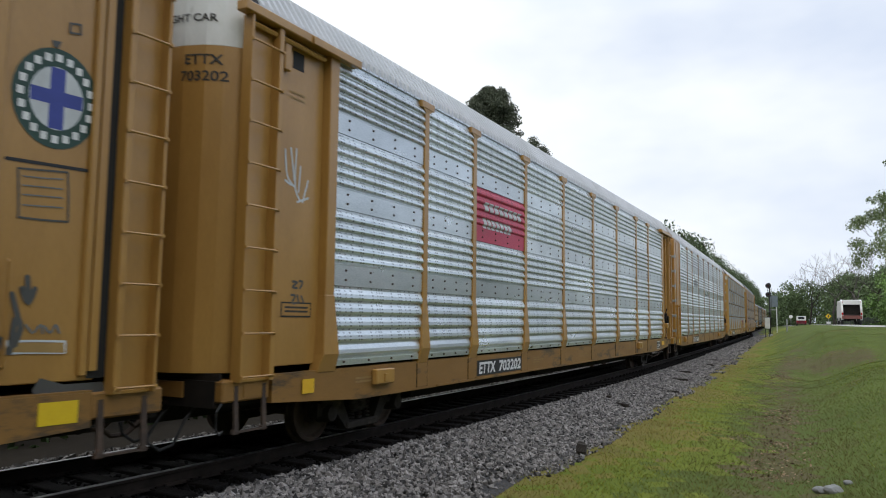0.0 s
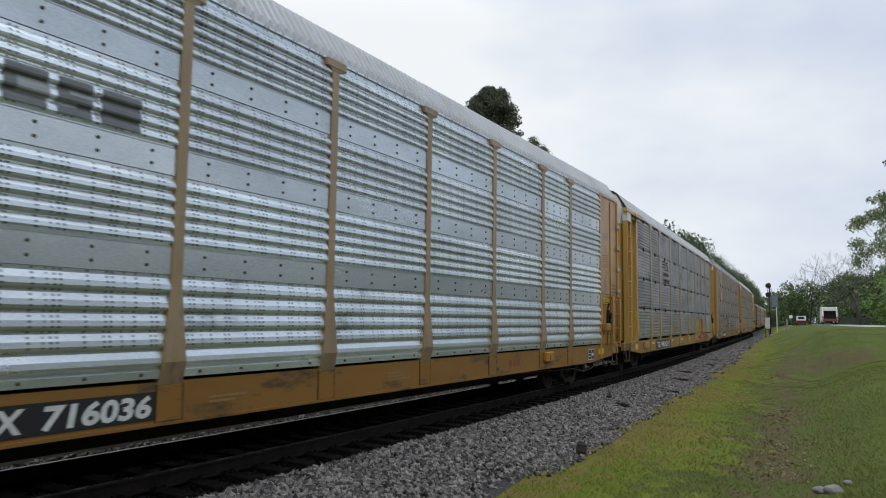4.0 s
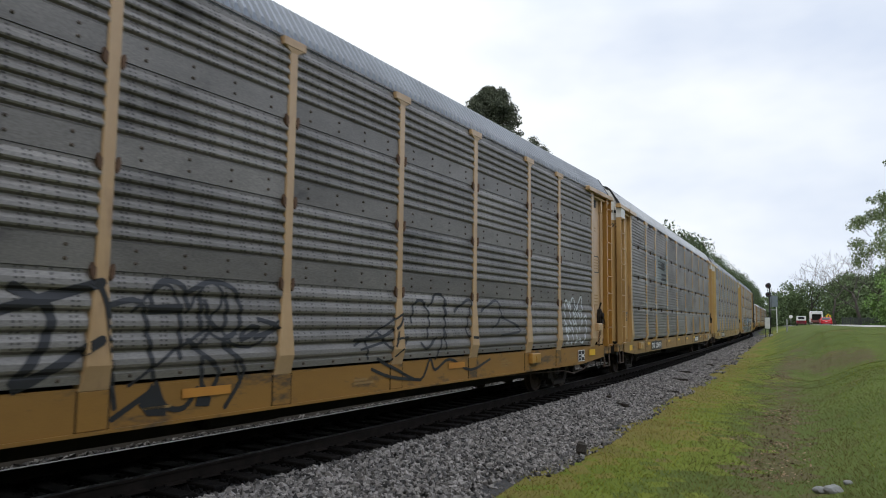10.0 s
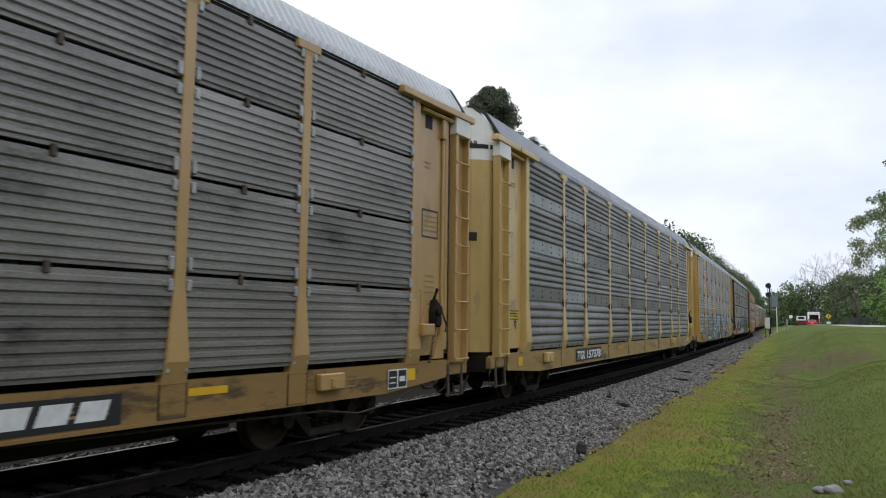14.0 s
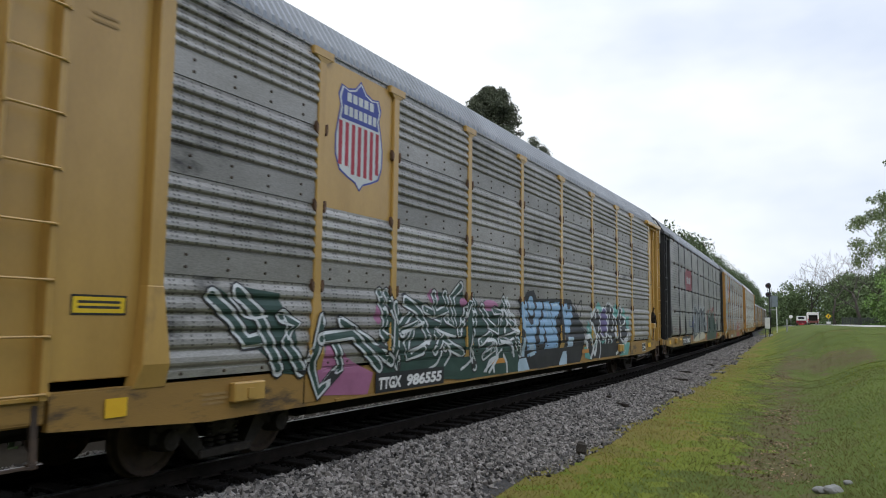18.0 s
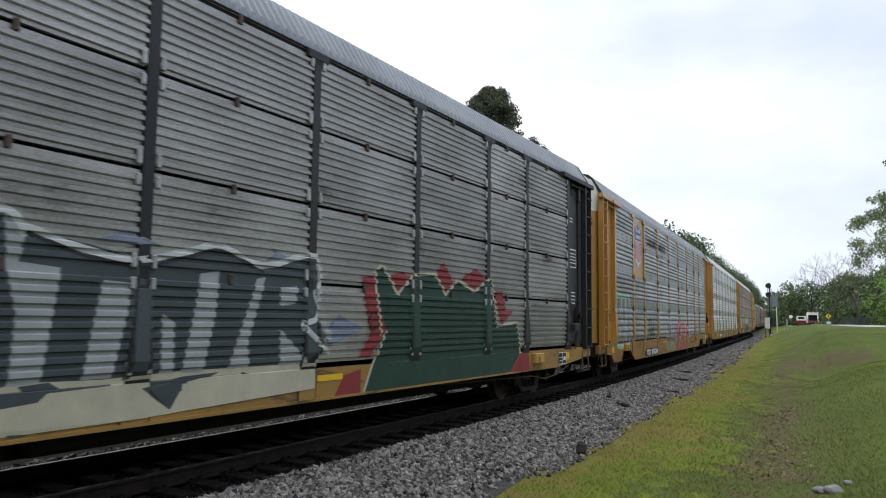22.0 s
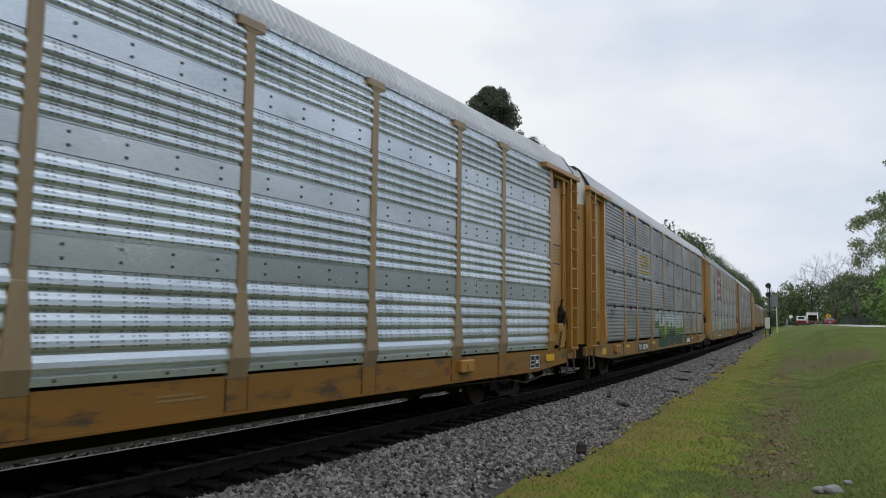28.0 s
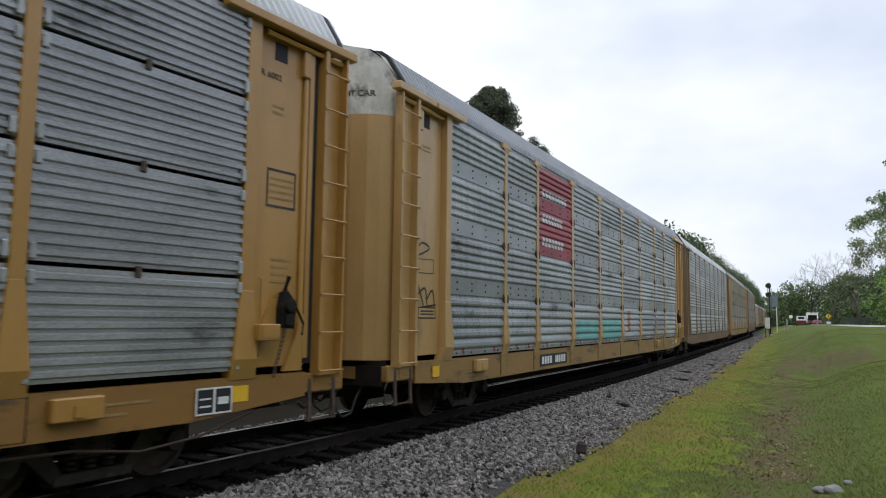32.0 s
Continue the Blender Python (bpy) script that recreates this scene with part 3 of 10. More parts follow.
def roof_geo():
    g = Geo()
    xs = []
    x, pitch = -12.62, 0.152
    while x < 12.62:
        xs += [(x, 0), (x + 0.055, 0), (x + 0.078, 1), (x + 0.128, 1)]
        x += pitch
    xs.append((12.64, 0))
    n = len(ROOF_SEC)
    v = []
    for x, up in xs:
        for k, (y, z) in enumerate(ROOF_SEC):
            r = 0.05 * up if 0 < k < n - 1 else 0
            q = math.hypot(y, 1.6)
            v.append((x, y + r * y / q, z + r * 1.6 / q))
    f = [(i * n + k, i * n + k + 1, (i + 1) * n + k + 1, (i + 1) * n + k) for i in range(len(xs) - 1) for k in range(n - 1)]
    g.add(v, f)
    k0 = len(g.v)
    low = [(x, y * 0.97, z - 0.05) for x in (-12.62, 12.64) for y, z in ROOF_SEC]
    g.add(low, [(k, k + 1, n + k + 1, n + k) for k in range(n - 1)])
    last = (len(xs) - 1) * n
    g.f += [(k, k + 1, k0 + k + 1, k0 + k) for k in range(n - 1)] + [(last + k, last + k + 1, k0 + n + k + 1, k0 + n + k) for k in range(n - 1)]
    g.m += [0] * (2 * n - 2)
    return g


def roof_edge_geo():
    """A narrow band over the roof's end."""
    n = len(ROOF_SEC)
    v = [(x, y * k, z + (0.045 if k > 1 else -0.02)) for k in (1.022, 0.99) for x in (-12.70, -12.615) for y, z in ROOF_SEC]
    f = [(i, i + 1, n + i + 1, n + i) for i in range(n - 1)] + [(i, i + 1, 2 * n + i + 1, 2 * n + i) for i in range(n - 1)]
    f += [(n + i, n + i + 1, 3 * n + i + 1, 3 * n + i) for i in range(n - 1)]
    return Geo().add(v, f)


def plan(y):
    """How far the rounded end doors reach at y."""
    a = min(abs(y) / 1.40, 1.0)
    return -13.12 + 0.42 * a ** 5 + 0.06 * a * a


def roof_z(y):
    return float(np.interp(y, [p[0] for p in ROOF_SEC], [p[1] for p in ROOF_SEC]))


def end_geo(z0, z1, hood=False):
    g = Geo()
    ys = [-1.40, -1.37, -1.32, -1.22, -1.05, -0.8, -0.4, -0.012]
    for side in (1, -1):
        outer = [(plan(y), y * side) for y in ys]
        v, f = [], []
        nz = 2
        for off in (0.0, 0.05):
            for x, y in outer:
                top = z1 if not hood else roof_z(y) - 0.02
                for k in range(nz):
                    v.append((x + off, y * (1 - off * 0.5), z0 + (top - z0) * k / (nz - 1)))
        n = len(outer)
        for i in range(n - 1):
            f += [(i * 2, i * 2 + 1, i * 2 + 3, i * 2 + 2), (2 * n + i * 2, 2 * n + i * 2 + 2, 2 * n + i * 2 + 3, 2 * n + i * 2 + 1),
                  (i * 2, i * 2 + 2, 2 * n + i * 2 + 2, 2 * n + i * 2), (i * 2 + 1, 2 * n + i * 2 + 1, 2 * n + i * 2 + 3, i * 2 + 3)]
        f += [(0, 2 * n, 2 * n + 1, 1), (2 * n - 2, 2 * n - 1, 4 * n - 1, 4 * n - 2)]
        g.add(v, f)
    if hood:
        n = len(ROOF_SEC)
        v = [(plan(y) if k not in (0, n - 1) else -12.66, y, z - 0.012) for k, (y, z) in enumerate(ROOF_SEC)] + [(-12.60, y, z - 0.012) for y, z in ROOF_SEC]
        g.add(v, [(k, k + 1, n + k + 1, n + k) for k in range(n - 1)])
    return g


def ladder_geo(inner):
    g = Geo()
    g.box(-12.74, inner - 0.035, -1.445, -1.425, 1.05, 5.22)
    g.chamfer(-12.775, -12.735, -1.57, -1.42, 1.02, 5.30, 0.006)
    g.chamfer(inner - 0.08, inner, -1.57, -1.42, 1.02, 5.30, 0.008)
    g.box(-12.735, inner - 0.08, -1.50, -1.446, 1.02, 1.05)
    return g


def rung_geo(inner):
    return Geo().tube([(-12.76, -1.578, 0), (inner - 0.015, -1.578, 0)], 0.013, 6).box(-12.775, -12.745, -1.592, -1.562, -0.018, 0.018).box(inner - 0.03, inner, -1.592, -1.562, -0.018, 0.018)


def air_hose_geo(y, deep):
    """A brake hose that hangs between the cars."""
    return Geo().tube([(-12.80, y, 0.74), (-12.98, y - 0.02, 0.60), (-13.12, y, deep + 0.04), (-13.28, y + 0.03, deep), (-13.42, y + 0.05, deep + 0.10), (-13.46, y + 0.05, deep + 0.24)], 0.019, 7)


def uncoupling_hook_geo():
    return Geo().tube([(-12.90, -1.44, 0.80), (-13.00, -1.46, 0.72), (-13.00, -1.46, 0.52), (-12.95, -1.46, 0.46), (-12.90, -1.46, 0.50)], 0.014, 6)


def underframe_geo():
    g = Geo()
    g.box(-12.9, 12.9, -0.33, 0.33, 0.50, 1.0)
    g.slab([(-8.3, 0.5), (-7.4, 0.28), (7.4, 0.28), (8.3, 0.5)], -0.36, 0.36)
    g.box(-7.9, 7.9, -0.95, -0.55, 0.40, 0.62)
    g.box(-12.3, 12.3, -1.39, 1.39, 1.0, 1.06)
    for x in np.arange(-11.5, 11.6, 1.9):
        g.box(x - 0.05, x + 0.05, -1.39, 1.39, 0.74, 0.998)
    for e in (-1, 1):
        g.box(*sorted((e * 12.95, e * 12.05)), -1.36, 1.36, 0.74, 1.04)
        g.box(*sorted((e * 12.92, e * 12.88)), -1.4, 1.4, 1.04, 1.12)
    g.tube([(-9, -1.1, 0.60), (9, -1.1, 0.60)], 0.02, 6)
    g.chamfer(-2.2, -0.9, -1.15, -0.6, 0.42, 0.92, 0.05)
    g.lathe([(-0.6, 0.02), (-0.58, 0.2), (0.3, 0.2), (0.32, 0.02)], 12)
    g.v[-48:] = [(x + 1.6, y - 0.4, z + 0.72) for x, y, z in g.v[-48:]]
    return g


def sill_geo(kind):
    g = Geo()
    low = [(-12.15, 0.78), (-11.4, 0.72), (-10.4, 0.64), (10.4, 0.64), (11.4, 0.72), (12.15, 0.78)]
    if kind == 2:
        low = [(-12.15, 0.74), (-11.2, 0.68), (-10.3, 0.62), (10.3, 0.62), (11.2, 0.68), (12.15, 0.74)]
    if kind == 3:
        half = [(8.2, 0.45), (8.7, 0.66), (8.9, 0.80), (10.0, 0.80), (10.25, 0.50), (11.3, 0.50), (11.6, 0.74), (12.15, 0.76)]
        low = [(-x, z) for x, z in half[::-1]] + half
    g.slab(low + [(12.15, 1.055), (-12.15, 1.055)], -1.5, -1.42)
    g.box(-12.15, 12.15, -1.50, -1.40, 1.056, 1.075)
    g.box(-8, 8, -1.52, -1.501, {1: 0.645, 2: 0.625, 3: 0.455}[kind], {1: 0.68, 2: 0.66, 3: 0.49}[kind])
    return g


def truck_geo():
    g = Geo()
    g.chamfer(-0.22, 0.22, -1.05, 1.05, 0.35, 0.62, 0.04)
    return g


def side_frame_geo():
    g = Geo()
    arch = [(-1.12, 0.38), (-1.12, 0.56), (-0.72, 0.60), (-0.45, 0.72), (0.45, 0.72), (0.72, 0.60), (1.12, 0.56), (1.12, 0.38), (0.70, 0.42), (0.46, 0.58), (-0.46, 0.58), (-0.70, 0.42)]
    g.slab(arch, -1.10, -0.92)
    g.slab([(-0.72, 0.46), (-0.52, 0.57), (-0.30, 0.20), (-0.42, 0.16)], -1.09, -0.93)
    g.slab([(0.72, 0.46), (0.42, 0.16), (0.30, 0.20), (0.52, 0.57)], -1.09, -0.93)
    g.chamfer(-0.42, 0.42, -1.12, -0.90, 0.13, 0.24, 0.02)
    for x in (-0.2, 0.0, 0.2):
        for k in range(6):
            g.lathe([(-0.09, 0.02), (-0.09, 0.05), (-0.05, 0.055), (0.05, 0.055), (0.09, 0.05), (0.09, 0.02)], 8)
            g.v[-48:] = [(a + x, c - 1.02, b * 0.16 + 0.27 + k * 0.055) for a, b, c in g.v[-48:]]
    for x in (-0.89, 0.89):
        g.lathe([(-1.20, 0.05), (-1.19, 0.11), (-1.10, 0.13), (-0.95, 0.14)], 12)
        g.v[-48:] = [(a + x, b, c + 0.42) for a, b, c in g.v[-48:]]
        g.chamfer(x - 0.17, x + 0.17, -1.13, -0.93, 0.50, 0.60, 0.02)
    return g


def wheelset_geo():
    g = Geo()
    g.lathe([(-1.0, 0.075), (1.0, 0.075)], 10)
    for e in (-1, 1):
        g.lathe([(e * 0.70, 0.10), (e * 0.695, 0.455), (e * 0.725, 0.45), (e * 0.735, 0.42), (e * 0.835, 0.412), (e * 0.84, 0.36), (e * 0.80, 0.33), (e * 0.78, 0.16), (e * 0.86, 0.13), (e * 0.86, 0.06)], 28)
    return g


def coupler_geo():
    g = Geo()
    g.box(-13.30, -12.7, -0.10, 0.10, 0.74, 0.94)
    g.slab([(-13.30, 0.70), (-13.25, 0.98), (-13.46, 0.98), (-13.53, 0.9), (-13.53, 0.76), (-13.46, 0.70)], -0.16, 0.02)
    g.chamfer(-13.56, -13.32, 0.03, 0.17, 0.70, 0.98, 0.03)
    g.tube([(-12.85, -0.35, 0.72), (-13.1, -0.38, 0.55), (-13.25, -0.33, 0.42), (-13.40, -0.28, 0.42), (-13.48, -0.24, 0.5)], 0.03, 6)
    g.tube([(-12.9, 0.6, 0.8), (-12.9, 1.1, 0.62), (-12.9, 1.3, 0.75)], 0.015, 5)
    return g


def step_geo():
    g = Geo()
    for x in (-12.72, -12.26):
        g.hexa([(x - 0.03, -1.50), (x + 0.03, -1.50), (x + 0.03, -1.47), (x - 0.03, -1.47)], [(x - 0.03, -1.47), (x + 0.03, -1.47), (x + 0.03, -1.44), (x - 0.03, -1.44)], 0.47, 0.98)
        g.chamfer(x - 0.045, x + 0.045, -1.50, -1.44, 0.44, 0.50, 0.01)
    g.box(-12.72, -12.26, -1.50, -1.45, 0.455, 0.475)
    return g


def rail_top_geo():
    g = Geo()
    g.chamfer(-12.92, -10.62, -1.60, -1.44, 5.30, 5.42, 0.012)
    g.chamfer(-11.7, -10.60, -1.63, -1.601, 5.29, 5.40, 0.008)
    g.tube([(-12.7, -1.50, 5.22), (-11.3, -1.50, 5.22)], 0.035, 6)
    g.chamfer(-12.1, -11.98, -1.50, -1.41, 4.85, 5.2, 0.01)
    return g


def flat_hood_geo():
    sec = [(-1.42, 4.58)] + [(y, z - 0.02) for y, z in ROOF_SEC] + [(1.42, 4.58)]
    n = len(sec)
    v = [(x, y, z) for x in (-12.80, -12.70) for y, z in sec]
    return Geo().add(v, [tuple(range(n)), tuple(range(2 * n - 1, n - 1, -1))] + [(i, (i + 1) % n, (i + 1) % n + n, i + n) for i in range(n)])


def flat_end(car, m, spec):
    """An end with flat hinged doors and plain corner panels."""
    paint = spec["paint"]
    for y0, y1 in ((-1.42, -0.012), (0.012, 1.42)):
        part("end_door", shared(("flat_door", y0), lambda: Geo().chamfer(-12.80, -12.74, y0, y1, 1.10, 4.575, 0.01).box(-12.812, -12.801, y0 + 0.1, y1 - 0.1, 2.30, 2.33), spec["end_paint"]), car, m, "flat white end door")
    part("end_hood", shared("flat_hood", flat_hood_geo, spec["hood"]), car, m, "yellow upper end")
    part("end_sill", shared("end_sill", lambda: Geo().chamfer(-12.95, -12.1, -1.47, 1.47, 0.78, 1.07, 0.02), paint), car, m)
    for mirror in (None, 1):
        base = (m or Matrix.Identity(4)) @ (Matrix.Identity(4) if mirror is None else Matrix.Diagonal((1, -1, 1, 1)))
        part("corner_panel", shared("corner_panel", lambda: Geo().chamfer(-12.80, -11.0, -1.50, -1.43, 1.08, 5.36, 0.012).chamfer(-12.83, -12.70, -1.535, -1.42, 1.08, 5.36, 0.015).chamfer(-12.12, -12.03, -1.525, -1.501, 1.10, 5.30, 0.01)
                                    .chamfer(-11.12, -10.98, -1.535, -1.43, 0.68, 5.36, 0.015).box(-12.80, -11.0, -1.52, -1.43, 5.362, 5.42), paint), car, base, "plain corner panel")
        for z in (1.35, 2.0, 2.65, 3.3, 3.95, 4.6):
            part("hinge", shared("hinge", lambda: Geo().chamfer(-12.86, -12.62, -1.57, -1.536, -0.05, 0.05, 0.01).chamfer(-12.845, -12.815, -1.56, -1.18, -0.05, 0.05, 0.008).tube([(-12.85, -1.555, -0.08), (-12.85, -1.555, 0.08)], 0.025, 6), latch_grey), car, base @ pose(0, 0, z), "grey steel hinge")
        lad = part("ladder", shared("short_ladder", lambda: Geo().box(-12.63, -12.57, -1.64, -1.58, 0.98, 2.46).box(-11.93, -11.87, -1.64, -1.58, 0.98, 2.46).box(-12.63, -12.57, -1.60, -1.50, 2.38, 2.45).box(-11.93, -11.87, -1.60, -1.50, 2.38, 2.45), paint), car, base, "short end ladder")
        for q in range(4):
            part("rung", shared("short_rung", lambda: Geo().tube([(-12.60, -1.61, 0), (-11.90, -1.61, 0)], 0.014, 6), paint), lad, pose(0, 0, 1.12 + 0.42 * q))
        part("step", shared("step", step_geo, steel_rusty), car, base, "rusty sill step")
    part("coupler", shared("coupler", coupler_geo, steel_rusty), car, m, "rusty coupler with air hose")


rust_brown = surface("rust_stained_steel", (0.085, 0.045, 0.026), (0.13, 0.07, 0.04), 14.0, 0.85)
bolt_dark = surface("rusty_bolt", (0.05, 0.038, 0.03), (0.09, 0.06, 0.04), 9.0, 0.7)
latch_grey = surface("bare_steel_latch", (0.42, 0.43, 0.43), (0.30, 0.31, 0.31), 6.0, 0.5, 0.4)


def autorack(spec):
    """One covered car carrier; every part shares its mesh with the other cars in the same paint."""
    k, paint, skin = spec["kind"], spec["paint"], spec["skin"]
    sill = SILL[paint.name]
    car = thing("autorack_car", spec["label"], "rail car", group="cars of the freight train")
    part("underframe", shared("underframe", underframe_geo, steel_dark), car, label="grimy black underframe")
    part("roof", shared("roof", roof_geo, spec["roof"]), car, label=spec["roof_label"])
    for m in (None, TURN):
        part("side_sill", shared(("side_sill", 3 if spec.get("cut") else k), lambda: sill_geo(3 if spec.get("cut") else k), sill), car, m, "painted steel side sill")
        part("eave_beam", shared("eave_beam", lambda: Geo().box(-12.6, 12.6, -1.49, -1.40, 5.312, 5.37).box(-12.6, 12.6, -1.51, -1.46, 5.372, 5.40), steel_dark if k == 1 else skin), car, m)
        for i in range(9):
            x0, x1 = EDGES[i] + 0.07, EDGES[i + 1] - 0.07
            w = round(x1 - x0, 2)
            if spec.get("far") and m is not None:
                break
            for j in range(4):
                h = round(LEVELS[j + 1] - LEVELS[j], 2)
                if (i, j) in spec.get("skip", ()) and m is None:
                    continue
                at = pose((x0 + x1) / 2, -1.505, LEVELS[j])
                ob = part("panel", shared(("panel", k, w, h), lambda: panel_geo(k, w, h, not spec.get("far")), [spec.get("skins", {}).get((i, j), skin) if m is None else skin] + ([latch_grey, bolt_dark] if k == 1 else [bolt_dark]) * (not spec.get("far"))), car, at if m is None else TURN @ at)
        if spec.get("far") and m is not None:
            part("side_wall", shared("side_wall", lambda: Geo().box(-11.0, 11.0, -1.48, -1.42, 1.2, 5.31), skin), car, m)
        for x in POSTS if not (spec.get("far") and m is not None) else ():
            part("post", shared("post", post_geo, spec.get("post", paint)), car, pose(x, 0, 0) if m is None else TURN @ pose(x, 0, 0))
        for x in POSTS if m is None and not spec.get("far") else ():
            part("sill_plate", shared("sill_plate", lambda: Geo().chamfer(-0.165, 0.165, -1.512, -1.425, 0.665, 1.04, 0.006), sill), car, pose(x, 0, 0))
            for e in (-1, 1):
                part("sill_seam", shared(("sill_seam", e), lambda: Geo().box(e * 0.172 - 0.007, e * 0.172 + 0.007, -1.506, -1.49, 0.66, 1.05), steel_dark), car, pose(x, 0, 0))
            if k == 2 and spec["key"] in "EGHJM":
                for z in LEVELS[1:4]:
                    for e in (-1, 1):
                        part("rusty_fixing", shared(("rusty_fixing", e), lambda: Geo().slab([(e * 0.075, 0.02), (e * 0.115, 0.07), (e * 0.13, 0.02), (e * 0.12, -0.07), (e * 0.09, -0.10), (e * 0.075, -0.04)][::e], -1.553, -1.49), rust_brown), car, pose(x, 0, z))
        # the end that this turn brings: doors, ladders, panels
        end_paint = spec.get("end_paint", paint)
        if spec.get("flat_end"):
            flat_end(car, m, spec)
            continue
        part("end_door", shared("end_door", lambda: end_geo(1.12, 4.93), end_paint), car, m, "rounded end doors")
        part("end_hood", shared("end_hood", lambda: end_geo(4.932, 6.0, True), spec.get("hood", paint_white)), car, m, "white painted upper end")
        part("roof_edge", shared("roof_edge", roof_edge_geo, deep_black), car, m, "black gasket at the roof's end")
        for mirror in (None, 1):
            base = m if mirror is None else (Matrix.Identity(4) if m is None else TURN) @ Matrix.Diagonal((1, -1, 1, 1))
            part("door_post", shared("door_post", door_post_geo, paint), car, (base or Matrix.Identity(4)) @ pose(-11.1, 0, 0))
            part("end_side_panel", shared("end_side_panel", lambda: Geo().chamfer(-12.20, -11.2, -1.42, -1.36, 1.16, 5.30, 0.01).box(-12.2, -12.12, -1.47, -1.421, 1.25, 5.26), paint), car, base)
            if m is not None:
                # solid black strip in place of the gap's shade
                part("door_gap", shared("door_gap", lambda: Geo().box(-12.305, -12.125, -1.434, -1.38, 1.18, 5.24), deep_black), car, base, "black strip for the shade in the gap beside the end door")
                part("door_edge", shared("door_edge", lambda: Geo().chamfer(-12.11, -12.03, -1.47, -1.421, 1.2, 5.26, 0.015), paint), car, base)
            part("end_rail", shared("end_rail", rail_top_geo, paint), car, base)
            inner = -12.205 if m is None else -12.31
            lad = part("ladder", shared(("ladder", inner), lambda: ladder_geo(inner), spec.get("ladder", paint)), car, base, "steel end ladder")
            if spec["key"] in "DFG":
                part("ladder_cap", shared(("ladder_cap", inner), lambda: Geo().chamfer(-12.785, inner + 0.01, -1.575, -1.41, 5.0, 5.31, 0.01), paint_white), lad, None, "white painted ladder top")
            part("step", shared("step", step_geo, steel_rusty), car, base, "rusty sill step")
            if not spec.get("far"):
                for q in range(9):
                    part("rung", shared(("rung", inner), lambda: rung_geo(inner), spec.get("ladder", paint)), lad, pose(0, 0, 1.08 + 0.49 * q))
        part("coupler", shared("coupler", coupler_geo, steel_rusty), car, m, "rusty coupler with air hose")
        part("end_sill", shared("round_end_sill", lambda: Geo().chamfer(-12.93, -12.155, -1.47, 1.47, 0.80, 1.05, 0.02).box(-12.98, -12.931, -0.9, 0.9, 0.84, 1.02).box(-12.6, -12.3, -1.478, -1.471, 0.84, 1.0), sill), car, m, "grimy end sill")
        if not spec.get("far"):
            for y, deep in ((-0.95, 0.30), (-0.55, 0.36)):
                part("air_hose", shared(("air_hose", y), lambda: air_hose_geo(y, deep), deep_black), car, m, "black air hose")
            part("uncoupling_hook", shared("uncoupling_hook", uncoupling_hook_geo, deep_black), car, m)
    wheels = []
    for x in (-9.6, 9.6):
        truck = part("truck", shared("truck", truck_geo, truck_grime), car, pose(x, 0, 0), "grimy cast steel truck")
        part("side_frame", shared("side_frame", side_frame_geo, truck_grime), truck)
        part("side_frame", shared("side_frame", side_frame_geo, truck_grime), truck, TURN)
        for a in (-0.89, 0.89):
            wheels.append((part("wheelset", shared("wheelset", wheelset_geo, steel_rusty), truck, pose(a, 0, 0.42)), a))
    return car, wheels


def skin(name, a, b, rough=0.42, metal=0.55, dirt=(0.07, 0.065, 0.06), dirt_at=0.60, kind=2):
    m = surface(name, a, b, 1.0, rough, metal, 0.0015, 50, (0.5, 1, 1.3), dirt, dirt_at, 1.0, 11.0, grain_amount=0.45, vary=0.14)
    return holes(m) if kind == 2 else m


skin_bright = skin("bright_galvanised_panel", (0.73, 0.77, 0.77), (0.55, 0.59, 0.59), 0.30, 0.8, (0.20, 0.22, 0.22), 0.62)
skin_grey = skin("grey_weathered_panel", (0.39, 0.39, 0.39), (0.27, 0.27, 0.265), 0.42, 0.6, kind=1)
skin_dark = skin("dark_sooty_panel", (0.235, 0.214, 0.188), (0.155, 0.142, 0.127), 0.46, 0.6)
skin_slate = skin("dark_slate_panel", (0.30, 0.277, 0.252), (0.20, 0.185, 0.168), 0.46, 0.55, kind=1)
skin_olive = skin("greenish_grey_panel", (0.38, 0.397, 0.385), (0.26, 0.276, 0.265), 0.42, 0.6)
skin_grimy = skin("grimy_green_grey_panel", (0.27, 0.28, 0.27), (0.165, 0.175, 0.165), 0.46, 0.6)
skin_brown = skin("brownish_grey_panel", (0.35, 0.33, 0.30), (0.24, 0.227, 0.20), 0.44, 0.6)
skin_steel = skin("pale_weathered_panel", (0.41, 0.40, 0.372), (0.26, 0.252, 0.23), 0.42, 0.7, kind=1)

red_sign = skin("red_sign_panel", (0.60, 0.070, 0.130), (0.50, 0.058, 0.105), 0.5, 0.0, (0.40, 0.10, 0.12), 0.62)
red_sign_old = skin("faded_red_sign_panel", (0.32, 0.048, 0.062), (0.24, 0.038, 0.05), 0.5, 0.0, (0.16, 0.05, 0.05), 0.6, kind=1)
pale_sign = skin("pale_sign_panel", (0.50, 0.52, 0.52), (0.40, 0.42, 0.42), 0.5, 0.2, (0.30, 0.30, 0.29), 0.6, kind=1)
faded_sign = skin("faded_sign_panel", (0.26, 0.28, 0.27), (0.20, 0.22, 0.21), 0.5, 0.2, (0.14, 0.14, 0.135), 0.6, kind=1)
skin_slate2 = skin("slate_panel_with_holes", (0.22, 0.21, 0.193), (0.155, 0.148, 0.133), 0.46, 0.6)
SHIELD = ((1, 2), (1, 3))
post_tan = surface("dull_tan_post", (0.40, 0.29, 0.17), (0.30, 0.215, 0.13), 1.4, 0.45, 0.2, 0.002, 40, (1, 1, 0.35), (0.18, 0.10, 0.05), 0.60, 1.2, 9.0)
